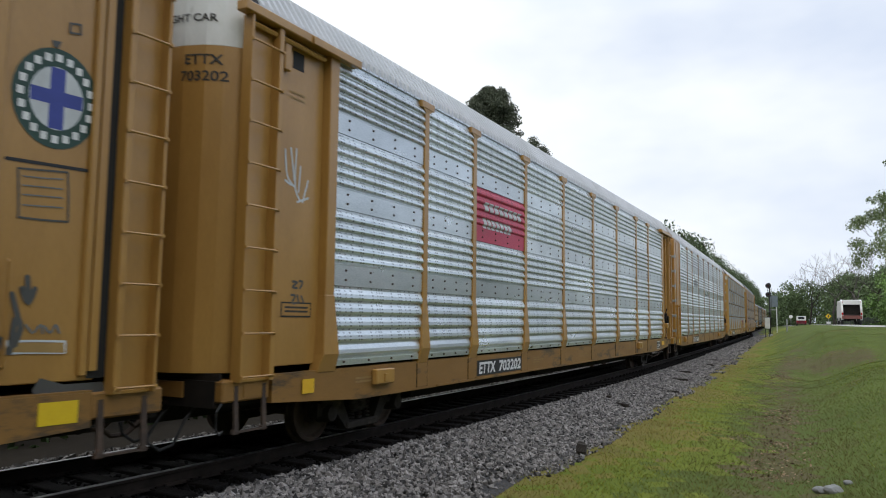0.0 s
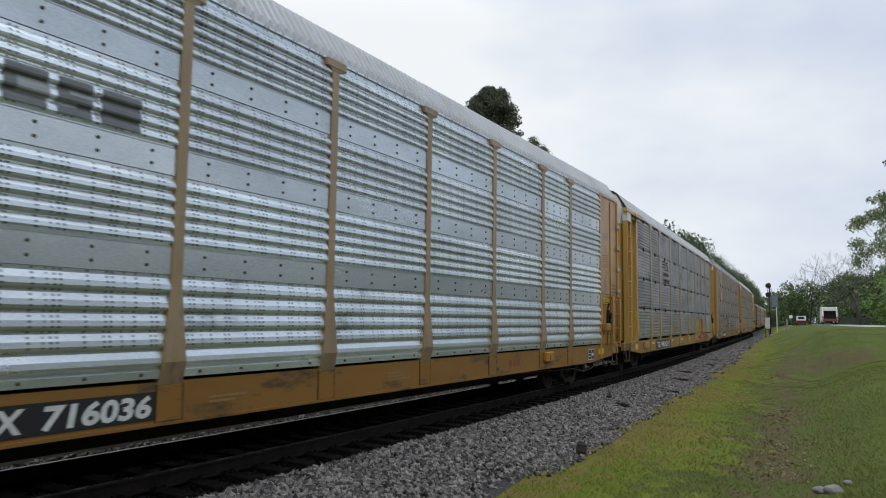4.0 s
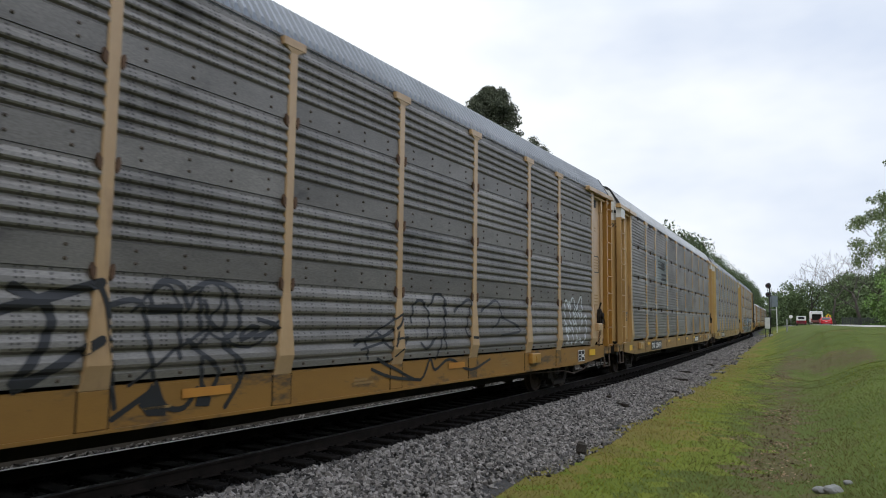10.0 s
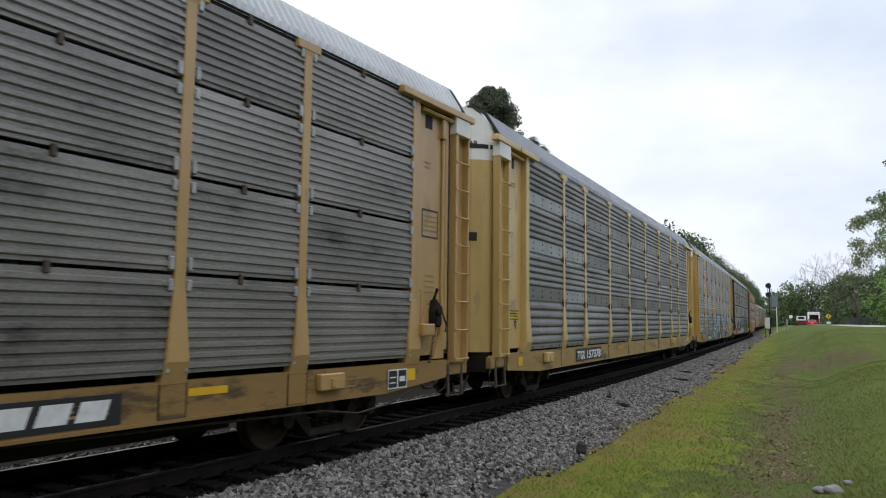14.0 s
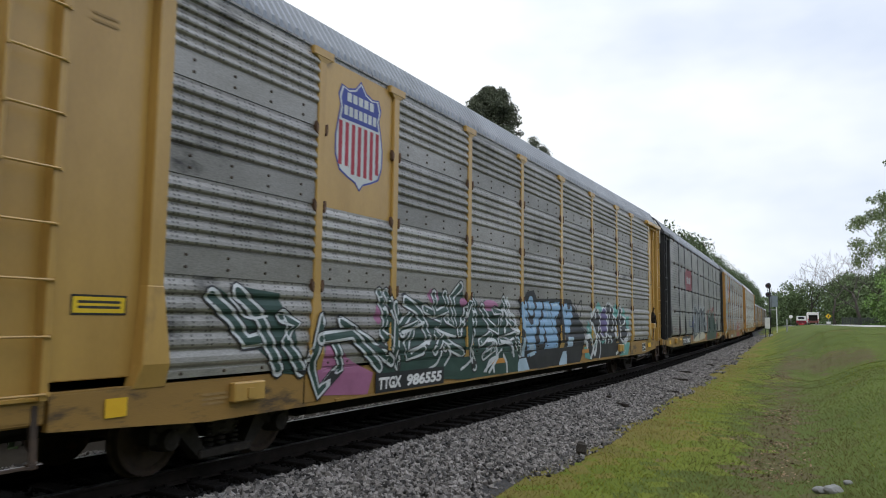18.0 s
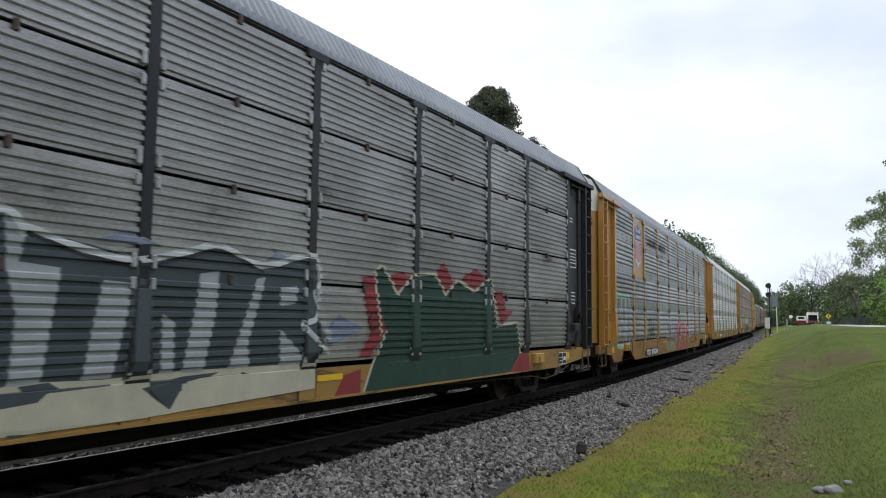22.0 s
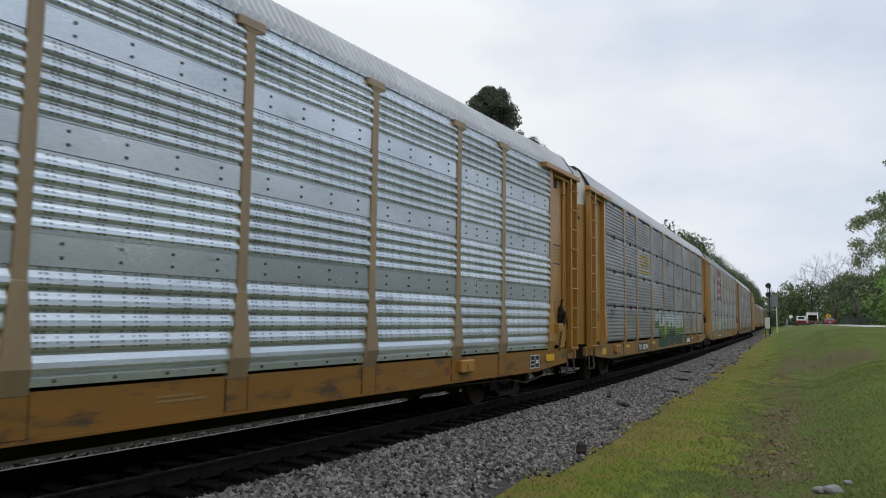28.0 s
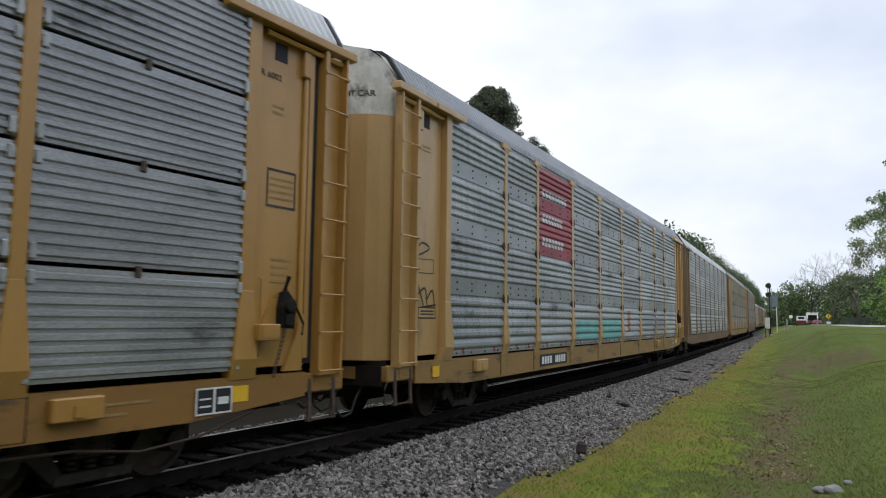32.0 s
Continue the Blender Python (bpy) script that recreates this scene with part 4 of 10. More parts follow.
SPECS = [
    dict(key="A", kind=2, paint=paint_tan, skin=skin_grey, roof=roof_grey, label="tan autorack car with a round railway emblem on its end"),
    dict(key="B", skins={(2, 2): red_sign}, kind=2, paint=paint_tan, skin=skin_bright, roof=roof_white, label="tan autorack car with bright galvanised panels and a red sign"),
    dict(key="C", post=post_tan, flat_end=True, end_paint=paint_white, hood=paint_yellow, kind=2, paint=paint_yellow, skin=skin_bright, roof=roof_white, label="yellow autorack car with bright galvanised panels and white end doors"),
    dict(key="D", skins={(2, 2): pale_sign}, kind=1, paint=paint_straw, skin=skin_grey, roof=roof_white, label="straw yellow autorack car with grey ribbed panels"),
    dict(key="E", skip=SHIELD, kind=2, sill=paint_gold, end_paint=paint_tan, paint=paint_peach, skin=skin_dark, roof=roof_grey, ladder=paint_gold, label="tan autorack car with sooty dark panels and a shield emblem"),
    dict(key="F", skins={(2, 2): faded_sign}, kind=1, paint=paint_dusty, skin=skin_slate, roof=roof_white, label="tan autorack car with dark slate ribbed panels"),
    dict(key="G", kind=2, paint=paint_pale, skin=skin_slate2, roof=roof_grey, label="straw yellow autorack car with slate panels and pale bands"),
    dict(key="H", skip=SHIELD, kind=2, paint=paint_straw, skin=skin_brown, roof=roof_grey, label="tan autorack car with a shield emblem and large spray painted lettering"),
    dict(key="I", skins={(2, 2): red_sign_old}, kind=1, paint=paint_black, sill=paint_straw, skin=skin_steel, roof=roof_grey, label="black autorack car with pale panels, a red sign and spray paint"),
    dict(key="J", cut=True, skip=SHIELD, skins={(0, 0): skin_grimy, (0, 1): skin_grimy, (1, 0): skin_grimy, (1, 1): skin_grimy, (2, 0): skin_grimy}, kind=2, paint=paint_gold, skin=skin_olive, roof=roof_grey, label="golden yellow autorack car with a shield emblem and spray paint"),
    dict(key="K", post=post_tan, kind=2, paint=paint_gold, skin=skin_bright, roof=roof_white, label="golden yellow autorack car with bright galvanised panels"),
    dict(key="L", skins={(2, 2): pale_sign}, kind=1, paint=paint_tan, skin=skin_grey, roof=roof_white, label="tan autorack car with grey panels and a painted landscape"),
    dict(key="M", skins={(2, 2): red_sign_old, (2, 3): red_sign_old}, kind=2, paint=paint_dusty, skin=skin_olive, roof=roof_grey, hood=paint_flaking, label="tan autorack car with greenish panels and a tall red sign"),
    dict(key="N", kind=2, paint=paint_brown, skin=skin_steel, roof=roof_white, far=True, label="brown autorack car with pale panels"),
    dict(key="O", kind=1, paint=paint_dusty, skin=skin_brown, roof=roof_grey, far=True, label="tan autorack car with brownish panels"),
    dict(key="P", kind=2, paint=paint_brown, skin=skin_slate, roof=roof_grey, far=True, label="brown autorack car with dark panels"),
    dict(key="Q", kind=1, paint=paint_brown, skin=skin_grey, roof=roof_white, far=True, label="brown autorack car with grey panels"),
    dict(key="R", kind=2, paint=paint_dusty, skin=skin_dark, roof=roof_grey, far=True, label="tan autorack car with dark panels"),
    dict(key="S", kind=2, paint=paint_dusty, skin=skin_steel, roof=roof_white, far=True, label="tan autorack car with pale weathered panels"),
    dict(key="T", kind=1, paint=paint_brown, skin=skin_slate, roof=roof_grey, far=True, label="brown autorack car with slate panels"),
    dict(key="V", kind=2, paint=paint_dusty, skin=skin_olive, roof=roof_white, far=True, label="tan autorack car with greenish panels"),
    dict(key="W", kind=1, paint=paint_brown, skin=skin_steel, roof=roof_grey, far=True, label="brown autorack car with pale ribbed panels"),
    dict(key="X", kind=2, paint=paint_dusty, skin=skin_brown, roof=roof_white, far=True, label="tan autorack car with brownish grey panels"),
    dict(key="Y", kind=2, paint=paint_brown, skin=skin_steel, roof=roof_grey, far=True, label="brown autorack car with pale panels"),
    dict(key="Z", kind=1, paint=paint_dusty, skin=skin_slate, roof=roof_white, far=True, label="tan autorack car with slate ribbed panels"),
    dict(key="U", kind=2, paint=paint_brown, skin=skin_grey, roof=roof_grey, far=True, label="brown autorack car with grey panels"),
]
TRAIN = []
for number, spec in enumerate(SPECS):
    spec["roof_label"] = "white ribbed steel roof" if spec["roof"] is roof_white else "grey ribbed steel roof"
    car, wheels = autorack(spec)
    TRAIN.append((number, car, wheels, spec))
CAR = {spec["key"]: car for _, car, _, spec in TRAIN}


# ---- plants ----
leaf_dark = surface("dark_spring_leaves", (0.085, 0.125, 0.055), (0.120, 0.165, 0.072), 0.5, 0.75, random_shift=5.0, island=0.45, spec=0.2)
# scrub leaves near-black, shade put into the colour
leaf_scrub = surface("shaded_scrub_leaves", (0.016, 0.026, 0.010), (0.024, 0.036, 0.012), 0.5, 0.75, island=0.4, spec=0.05)
leaf_mid = surface("green_spring_leaves", (0.115, 0.160, 0.052), (0.150, 0.200, 0.066), 0.5, 0.75, random_shift=5.0, island=0.45)
leaf_belt = surface("dull_green_leaves", (0.048, 0.075, 0.028), (0.072, 0.105, 0.038), 0.5, 0.75, random_shift=5.0, island=0.5)
leaf_light = surface("fresh_green_leaves", (0.13, 0.215, 0.045), (0.09, 0.165, 0.035), 0.6, 0.75, random_shift=5.0, island=0.4)
leaf_pine = surface("pine_needles", (0.072, 0.084, 0.058), (0.105, 0.118, 0.078), 0.6, 0.8, island=0.5, spec=0.2)
bark = surface("grey_brown_bark", (0.060, 0.050, 0.042), (0.04, 0.034, 0.028), 3.0, 0.9, 0, 0.01, 20, (1, 1, 0.2))


def leaf_mesh(name, centres, radii, count, size, material, rng, flat=1.0):
    """Many small folded leaves filling uneven clumps (arrays of centres and radii)."""
    centres, radii = np.asarray(centres, float), np.asarray(radii, float)
    w = radii ** 2
    pick = rng.choice(len(centres), count, p=w / w.sum())
    dirs = rng.normal(size=(count, 3))
    dirs /= np.linalg.norm(dirs, axis=1)[:, None]
    r = radii[pick] * rng.random(count) ** 0.45
    p = centres[pick] + dirs * r[:, None] * np.array([1, 1, flat])
    a = rng.normal(size=(count, 3))
    a /= np.linalg.norm(a, axis=1)[:, None]
    b = np.cross(a, rng.normal(size=(count, 3)))
    b /= np.linalg.norm(b, axis=1)[:, None]
    sz = size * (0.6 + 0.8 * rng.random(count))[:, None]
    v = np.stack([p - a * sz, p + b * sz * 0.55, p + a * sz, p - b * sz * 0.55], 1).reshape(-1, 3)
    q = np.arange(count) * 4
    f = np.stack([q, q + 1, q + 2, q + 3], 1)
    me = bpy.data.meshes.new(name)
    me.from_pydata(v.tolist(), [], f.tolist())
    me.materials.append(material)
    return me


def limbs(base, height, spread_r, rng, levels=3, r0=0.28, lean=(0, 0), thin=0.012):
    """A tapered trunk with forking limbs; returns the mesh maker and the twig ends."""
    g = Geo()
    ends = []

    def grow(p, d, length, r, lev):
        pts, rad = [p], [r]
        for i in range(4):
            d = (d + Vector(rng.normal(size=3)) * 0.16 + Vector((0, 0, 0.05))).normalized()
            p = p + d * length / 4
            pts.append(p)
            rad.append(r * (1 - 0.55 * (i + 1) / 4))
        g.tube(pts, [max(q, thin) for q in rad], 7 if lev == 0 else 5 if lev == 1 else 3)
        if lev == levels:
            ends.append(p)
            return
        for k in range(4 if lev < 2 else 3):
            side = Vector(rng.normal(size=3))
            side -= side.dot(d) * d
            nd = (d * 0.75 + side.normalized() * spread_r + Vector((0, 0, 0.15))).normalized()
            grow(pts[2 + k % 3] if k else p, nd, length * (0.62 + 0.2 * rng.random()), rad[-1] * 0.8, lev + 1)
    grow(Vector(base), Vector((lean[0], lean[1], 1)).normalized(), height * 0.42, r0, 0)
    return g, ends


def tree(label, x, y, height, leaves, leaf, size, seed, spread_r=0.8, levels=3, clump=1.0, r0=0.28, base=None, lean=(0, 0), thin=0.012):
    rng = np.random.default_rng(seed)
    z = ground_z(x, y) - 0.1 if base is None else base
    t = thing("tree", label, "tree", pose(x, y, z), group="trees along the line and the road")
    g, ends = limbs((0, 0, 0), height, spread_r, rng, levels, r0, lean, thin)
    part("trunk", g.mesh("trunk", bark, True), t)
    if leaves:
        c = np.array([tuple(e) for e in ends])
        part("crown", leaf_mesh("crown", c, clump * (0.6 + 0.7 * rng.random(len(c))), leaves, size, leaf, rng, 0.8), t)
    return t


# the tall pine behind the train, and the tops of two more
def pine(label, x, y, height, width, seed, leaves=9000):
    rng = np.random.default_rng(seed)
    z = ground_z(x, y) - 0.1
    t = thing("tree", label, "tree", pose(x, y, z), group="trees along the line and the road")
    g = Geo().tube([(0, 0, 0), (0.1, 0, height * 0.5), (0, 0.1, height * 0.97)], [0.3, 0.2, 0.05], 8)
    c, r = [], []
    for i in range(120):
        f = rng.random() ** 0.8
        h = height * (0.66 + 0.325 * f)
        a = rng.random() * 2 * math.pi
        reach = width * (0.35 + 0.65 * rng.random() ** 0.6) * math.sqrt(max(0.03, 1 - f ** 2.4))
        tip = Vector((math.cos(a) * reach, math.sin(a) * reach, h + 0.12 * reach))
        g.tube([(0, 0, h - 0.25 * reach), tip * 0.5 + Vector((0, 0, h * 0.5 - 0.1)), tip], [0.06, 0.04, 0.02], 4)
        for q in (0.5, 0.8, 1.0):
            c.append((tip.x * q + rng.normal() * 0.1, tip.y * q + rng.normal() * 0.1, h + 0.12 * reach * q + rng.normal() * 0.2))
            r.append(0.30 + 0.36 * rng.random())
    part("trunk", g.mesh("trunk", bark, True), t)
    part("crown", leaf_mesh("crown", c, r, leaves, 0.085, leaf_pine, rng, 0.9), t)
    return t


pine("tall dark pine with a ragged rounded crown", 3.45, 55.0, 20.7, 2.6, 3, 70000)
pine("dark pine showing over the roofs of the train", 10.7, 88, 24.5, 1.2, 5)
pine("dark pine beside another behind the train", 12.5, 92, 24.3, 1.6, 6)


def wood(label, rows, leaf, size, per, seed, wide=0.24):
    """A far belt of trees: uneven clumps over hidden trunks, one object of stuff."""
    rng = np.random.default_rng(seed)
    c, r = [], []
    for x, y, h in rows:
        z = -0.6 if h > 6 else -2.0
        for k in range(24):
            f = rng.random()
            rad = h * (0.06 + 0.09 * rng.random())
            off = h * wide * (1 - 0.6 * f)
            c.append((x + rng.normal() * off, y + rng.normal() * off, z + h * (0.12 + 0.80 * f)))
            r.append(rad)
    me = leaf_mesh("wood", c, r, per * len(rows), size, leaf, rng)
    return thing("wood", label, "trees", kind="stuff", data=me)


rng_w = np.random.default_rng(21)
belt = []
for s in np.arange(86, 420, 3.6):
    for d, hh in ((-6.4, 1.0), (-12, 1.1)):
        x, y, _ = on_track(s + rng_w.normal() * 1.5, d - abs(rng_w.normal()) * 0.8)
        belt.append((x, y, float(np.interp(s, [86, 96, 120, 200, 330], [13.6, 14.4, 15.2, 17.2, 18.6])) * hh * (0.86 + 0.24 * rng_w.random())))
wood("belt of spring green trees behind the train", belt, leaf_belt, 0.19, 2700, 22, 0.09)
# low dark scrub added behind the track to block light, leaves coloured for shade
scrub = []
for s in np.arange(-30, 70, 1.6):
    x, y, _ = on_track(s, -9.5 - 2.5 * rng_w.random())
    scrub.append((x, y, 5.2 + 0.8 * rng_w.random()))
wood("dense dark scrub added on the low side of the track to block light", scrub, leaf_scrub, 0.20, 700, 23, 0.18)
# woods beyond the road
far_right = []
for i in range(150):
    a = rng_w.random()
    yy = 150 + 130 * rng_w.random()
    u = 0.445 + 0.25 * a
    far_right.append((u * yy, yy, (11.5 + 5 * rng_w.random()) * yy / 170 * (0.60 + 0.62 * a)))
for i in range(26):
    yy = 260 + 120 * rng_w.random()
    u = 0.425 + 0.06 * rng_w.random()
    far_right.append((u * yy, yy, 10 + 4 * rng_w.random()))
for i in range(40):
    a = rng_w.random() * 2.6 - 0.6
    far_right.append((80 + 120 * rng_w.random() + 30 * a, 60 - 160 * a * rng_w.random(), 11 + 5 * rng_w.random()))
far_right = [p for p in far_right if p[0] > float(road_x(p[1])) + 9 or p[1] > 235 or p[1] < 40]
wood("belt of dark green woods beyond the road", far_right, leaf_dark, 0.34, 1400, 24, 0.20)
near_green = []
for i in range(14):
    yy = 92 + 26 * rng_w.random()
    near_green.append(((0.612 + 0.07 * rng_w.random()) * yy, yy, 8.6 + 2.0 * rng_w.random()))
wood("fresh green trees beside the road", near_green, leaf_light, 0.20, 2200, 25)
# unseen woods behind the viewpoint, added to block low sky light
behind = []
for i in range(90):
    a = rng_w.random()
    behind.append((-26 + 60 * a + rng_w.normal() * 2, -11 - 8 * rng_w.random(), 12.5 + 4 * rng_w.random()))
wood("tall green woods added out of view to block low sky light", behind, leaf_dark, 0.45, 500, 26, 0.16)
# unseen trees beyond the road, added to darken what the lower panels reflect
roadside = []
for yy in np.arange(-24, 58, 2.6):
    for off in (10, 15):
        roadside.append((float(road_x(yy)) + off + 3 * rng_w.random(), yy + rng_w.normal(), 7.5 + 2.5 * rng_w.random()))
wood("leafy trees added out of view along the road to darken reflections", roadside, leaf_dark, 0.34, 900, 27, 0.17)
# trees with few leaves, and the leafy one at the edge
tree("bare tree with thin forked branches", 0.566 * 130, 130, 14.5, 0, None, 0, 31, 0.75, 4, r0=0.36, thin=0.017)
tree("bare leaning tree with spreading branches", 0.532 * 165, 165, 15.5, 0, None, 0, 32, 0.95, 4, r0=0.36, lean=(-0.3, 0), thin=0.02)
tree("bare tree with thin twigs at the wood's edge", 0.497 * 225, 225, 17, 0, None, 0, 33, 0.9, 4, r0=0.34, thin=0.026)
tree("bare tree with thin forked twigs by the wood", 0.59 * 134, 134, 14.5, 0, None, 0, 34, 0.75, 4, r0=0.3, thin=0.017)
tree("tall tree with sparse tufts of young leaves", 0.762 * 62, 62, 19.6, 34000, leaf_mid, 0.095, 36, 0.62, 4, 0.8, r0=0.34)

# ---- the road beyond the bank and what stands along it ----
road_mat = surface("pale_road_surface", (0.40, 0.39, 0.375), (0.33, 0.325, 0.31), 0.8, 0.9, 0, 0.004, 40)
line_paint = surface("yellow_road_paint", (0.55, 0.42, 0.08), (0.45, 0.34, 0.07), 3.0, 0.8)


g = Geo()
ys = np.arange(-60, 420, 6.0)
g.add([(float(road_x(y)) + o, y, float(road_z(y)) + dz) for y in ys for o, dz in ((-4.6, -0.5), (-4.2, 0.0), (0, 0.04), (4.2, 0.0), (4.6, -0.5))],
      [(i * 5 + k, i * 5 + k + 1, i * 5 + k + 6, i * 5 + k + 5) for i in range(len(ys) - 1) for k in range(4)])
thing("road", "pale two-lane road on the far side of the grass", "road", kind="structure", data=g.mesh("road", road_mat))
g = Geo()
for o in (-0.12, 0.12):
    g.add([(float(road_x(y)) + o + e, y, float(road_z(y)) + 0.048) for y in ys for e in (-0.05, 0.05)], [(i * 2, i * 2 + 1, i * 2 + 3, i * 2 + 2) for i in range(len(ys) - 1)])
thing("road_marking", "double yellow centre line on the road", "road marking", kind="structure", data=g.mesh("road_marking", line_paint))
# a side road to the level crossing
g = Geo()
for lift in (0.03, -0.3):
    g.add([(float(road_x(y)) - 3.9 - w, y, float(road_z(y)) + lift) for y in (140, 148, 156) for w in (0, 6, 12)], [(i * 3 + k, i * 3 + k + 1, i * 3 + k + 4, i * 3 + k + 3) for i in range(2) for k in range(2)])
thing("side_road", "pale approach road to the level crossing", "road", kind="structure", data=g.mesh("side_road", road_mat))

signal_black = surface("black_signal_paint", (0.015, 0.015, 0.016), (0.025, 0.025, 0.026), 4.0, 0.55)
galv = surface("galvanised_steel", (0.42, 0.43, 0.43), (0.33, 0.34, 0.34), 4.0, 0.5, 0.4)
box_white = surface("white_cabinet_paint", (0.72, 0.72, 0.70), (0.60, 0.60, 0.58), 3.0, 0.5)
lens_red = surface("dark_red_lens", (0.10, 0.008, 0.008), (0.08, 0.006, 0.006), 4.0, 0.2)


def disc(y0, y1, r, x, z, n=20):
    g = Geo().lathe([(y0, r), (y1, r)], n)
    g.v = [(a + x, b, c + z) for a, b, c in g.v]
    return g


def ray_place(u, y):
    return u * y, y


sx, sy = ray_place(0.4435, 84)
sz = ground_z(sx, sy)
signal = thing("railway_signal", "black railway signal mast with two round heads beside the track", "signal", pose(sx, sy, sz, 0, 0, -22))
part("mast", Geo().tube([(0, 0, 0), (0, 0, 6.1)], 0.075, 10).mesh("mast", signal_black, True), signal)
part("base", Geo().chamfer(-0.25, 0.25, -0.25, 0.25, -0.2, 0.25, 0.03).mesh("base", galv), signal)
for hz in (4.75, 5.75):
    head = part("signal_head", disc(-0.20, -0.14, 0.30, -0.12, hz).mesh("signal_head", signal_black), signal)
    part("hood", Geo().tube([(-0.12, -0.20, hz), (-0.12, -0.50, hz - 0.02)], [0.13, 0.14], 12, cap=False).mesh("hood", signal_black), head)
    part("lens", disc(-0.215, -0.205, 0.10, -0.12, hz).mesh("lens", lens_red), head)
    part("lamp_case", Geo().chamfer(-0.28, 0.04, -0.138, 0.2, hz - 0.2, hz + 0.2, 0.03).mesh("lamp_case", signal_black), head)
lad = part("ladder", Geo().tube([(-0.18, 0.35, 0), (-0.18, 0.12, 5.9)], 0.02, 5).tube([(0.18, 0.35, 0), (0.18, 0.12, 5.9)], 0.02, 5).mesh("ladder", signal_black), signal)
for k in range(16):
    yy = 0.35 - 0.23 * k / 16.5
    part("rung", Geo().tube([(-0.18, yy, 0.3 + k * 0.35), (0.18, yy, 0.3 + k * 0.35)], 0.012, 4).mesh("rung", signal_black), lad)
cx, cy = ray_place(0.4395, 82)
cab = thing("relay_cabinet", "white steel relay cabinet on legs beside the signal", "cabinet", pose(cx, cy, ground_z(cx, cy), 0, 0, -22))
part("case", Geo().chamfer(-0.26, 0.26, -0.26, 0.26, 0.95, 2.15, 0.03).mesh("case", box_white), cab)
part("lid", Geo().chamfer(-0.30, 0.30, -0.30, 0.30, 2.152, 2.22, 0.02).mesh("lid", galv), cab)
part("door", Geo().chamfer(-0.22, 0.22, -0.285, -0.262, 1.02, 2.08, 0.01).mesh("door", box_white), cab)
for a in (-0.2, 0.2):
    part("leg", Geo().box(a - 0.04, a + 0.04, -0.1, 0.1, -0.1, 0.948).mesh("leg", signal_black), cab)
px, py = ray_place(0.4525, 92)
post = thing("crossing_post", "white post with a grey backed box by the level crossing", "post", pose(px, py, ground_z(px, py), 0, 0, -20))
part("pole", Geo().tube([(0, 0, -0.1), (0, 0, 4.6)], 0.06, 8).mesh("pole", box_white), post)
part("back_board", Geo().chamfer(-0.85, 0.15, -0.08, 0.08, 3.3, 4.7, 0.03).mesh("back_board", surface("grey_board", (0.16, 0.19, 0.21), (0.12, 0.15, 0.17), 3.0, 0.6)), post)
part("arm", Geo().box(-0.9, 0.1, -0.03, 0.03, 2.9, 3.0).mesh("arm", galv), post)
qx, qy = ray_place(0.466, 70)
stake = thing("marker_stake", "slim grey marker stake in the grass", "stake", pose(qx, qy, ground_z(qx, qy)))
part("stake_bar", Geo().chamfer(-0.05, 0.05, -0.05, 0.05, -0.1, 1.15, 0.01).mesh("stake_bar", galv), stake)

# yellow warning sign, white disc sign, fence, gate of a yard
wx, wy = ray_place(0.5225, 140)
sign = thing("warning_sign", "yellow diamond warning sign with a black symbol", "road sign", pose(wx, wy, float(road_z(140)) - 0.1, 0, 0, -25))
part("post", Geo().box(-0.03, 0.03, -0.03, 0.03, -0.2, 2.4).mesh("post", galv), sign)
plate = part("plate", Geo().slab([(0, 1.45), (0.52, 1.97), (0, 2.49), (-0.52, 1.97)], -0.055, -0.035).mesh("plate", sign_yellow), sign)
part("symbol", Geo().slab([(-0.07, 1.70), (0.07, 1.70), (0.07, 1.93), (0.24, 1.93), (0.24, 2.05), (0.07, 2.05), (0.07, 2.25), (-0.07, 2.25), (-0.07, 2.05), (-0.24, 2.05), (-0.24, 1.93), (-0.07, 1.93)], -0.062, -0.056).mesh("symbol", stencil_black), plate)
part("small_plate", Geo().chamfer(-0.35, 0.35, -0.055, -0.035, 0.55, 0.95, 0.005).mesh("small_plate", box_white), sign)
wx, wy = ray_place(0.4715, 170)
sign = thing("round_sign", "white round railway advance sign by the road", "road sign", pose(wx, wy, float(road_z(170)) - 0.1, 0, 0, -25))
part("post", Geo().box(-0.04, 0.04, -0.03, 0.03, -0.2, 2.0).mesh("post", galv), sign)
part("plate", disc(-0.06, -0.035, 0.40, 0, 2.2).mesh("plate", box_white), sign)
fence_black = surface("black_fence_paint", (0.03, 0.034, 0.036), (0.045, 0.05, 0.05), 4.0, 0.7)
fx0, fx1 = 0.541 * 118, 0.60 * 112
fence = thing("yard_fence", "dark iron yard fence with slim pickets beyond the road", "fence", pose(fx0, 118, float(road_z(116)) - 0.1, 0, 0, math.degrees(math.atan2(112 - 118, fx1 - fx0))))
flen = math.hypot(fx1 - fx0, 6)
for k in range(6):
    part("post", shared("fence_post", lambda: Geo().chamfer(-0.06, 0.06, -0.06, 0.06, -0.2, 1.55, 0.01), fence_black), fence, pose(flen * k / 5, 0, 0))
for z in (0.25, 1.3):
    part("rail", shared("fence_rail", lambda: Geo().box(0, flen, -0.025, 0.025, -0.03, 0.03), fence_black), fence, pose(0, 0, z))
for k in range(60):
    part("picket", shared("picket", lambda: Geo().box(-0.03, 0.03, -0.015, 0.015, 0.1, 1.42), fence_black), fence, pose(0.1 + (flen - 0.2) * k / 59, 0, 0))

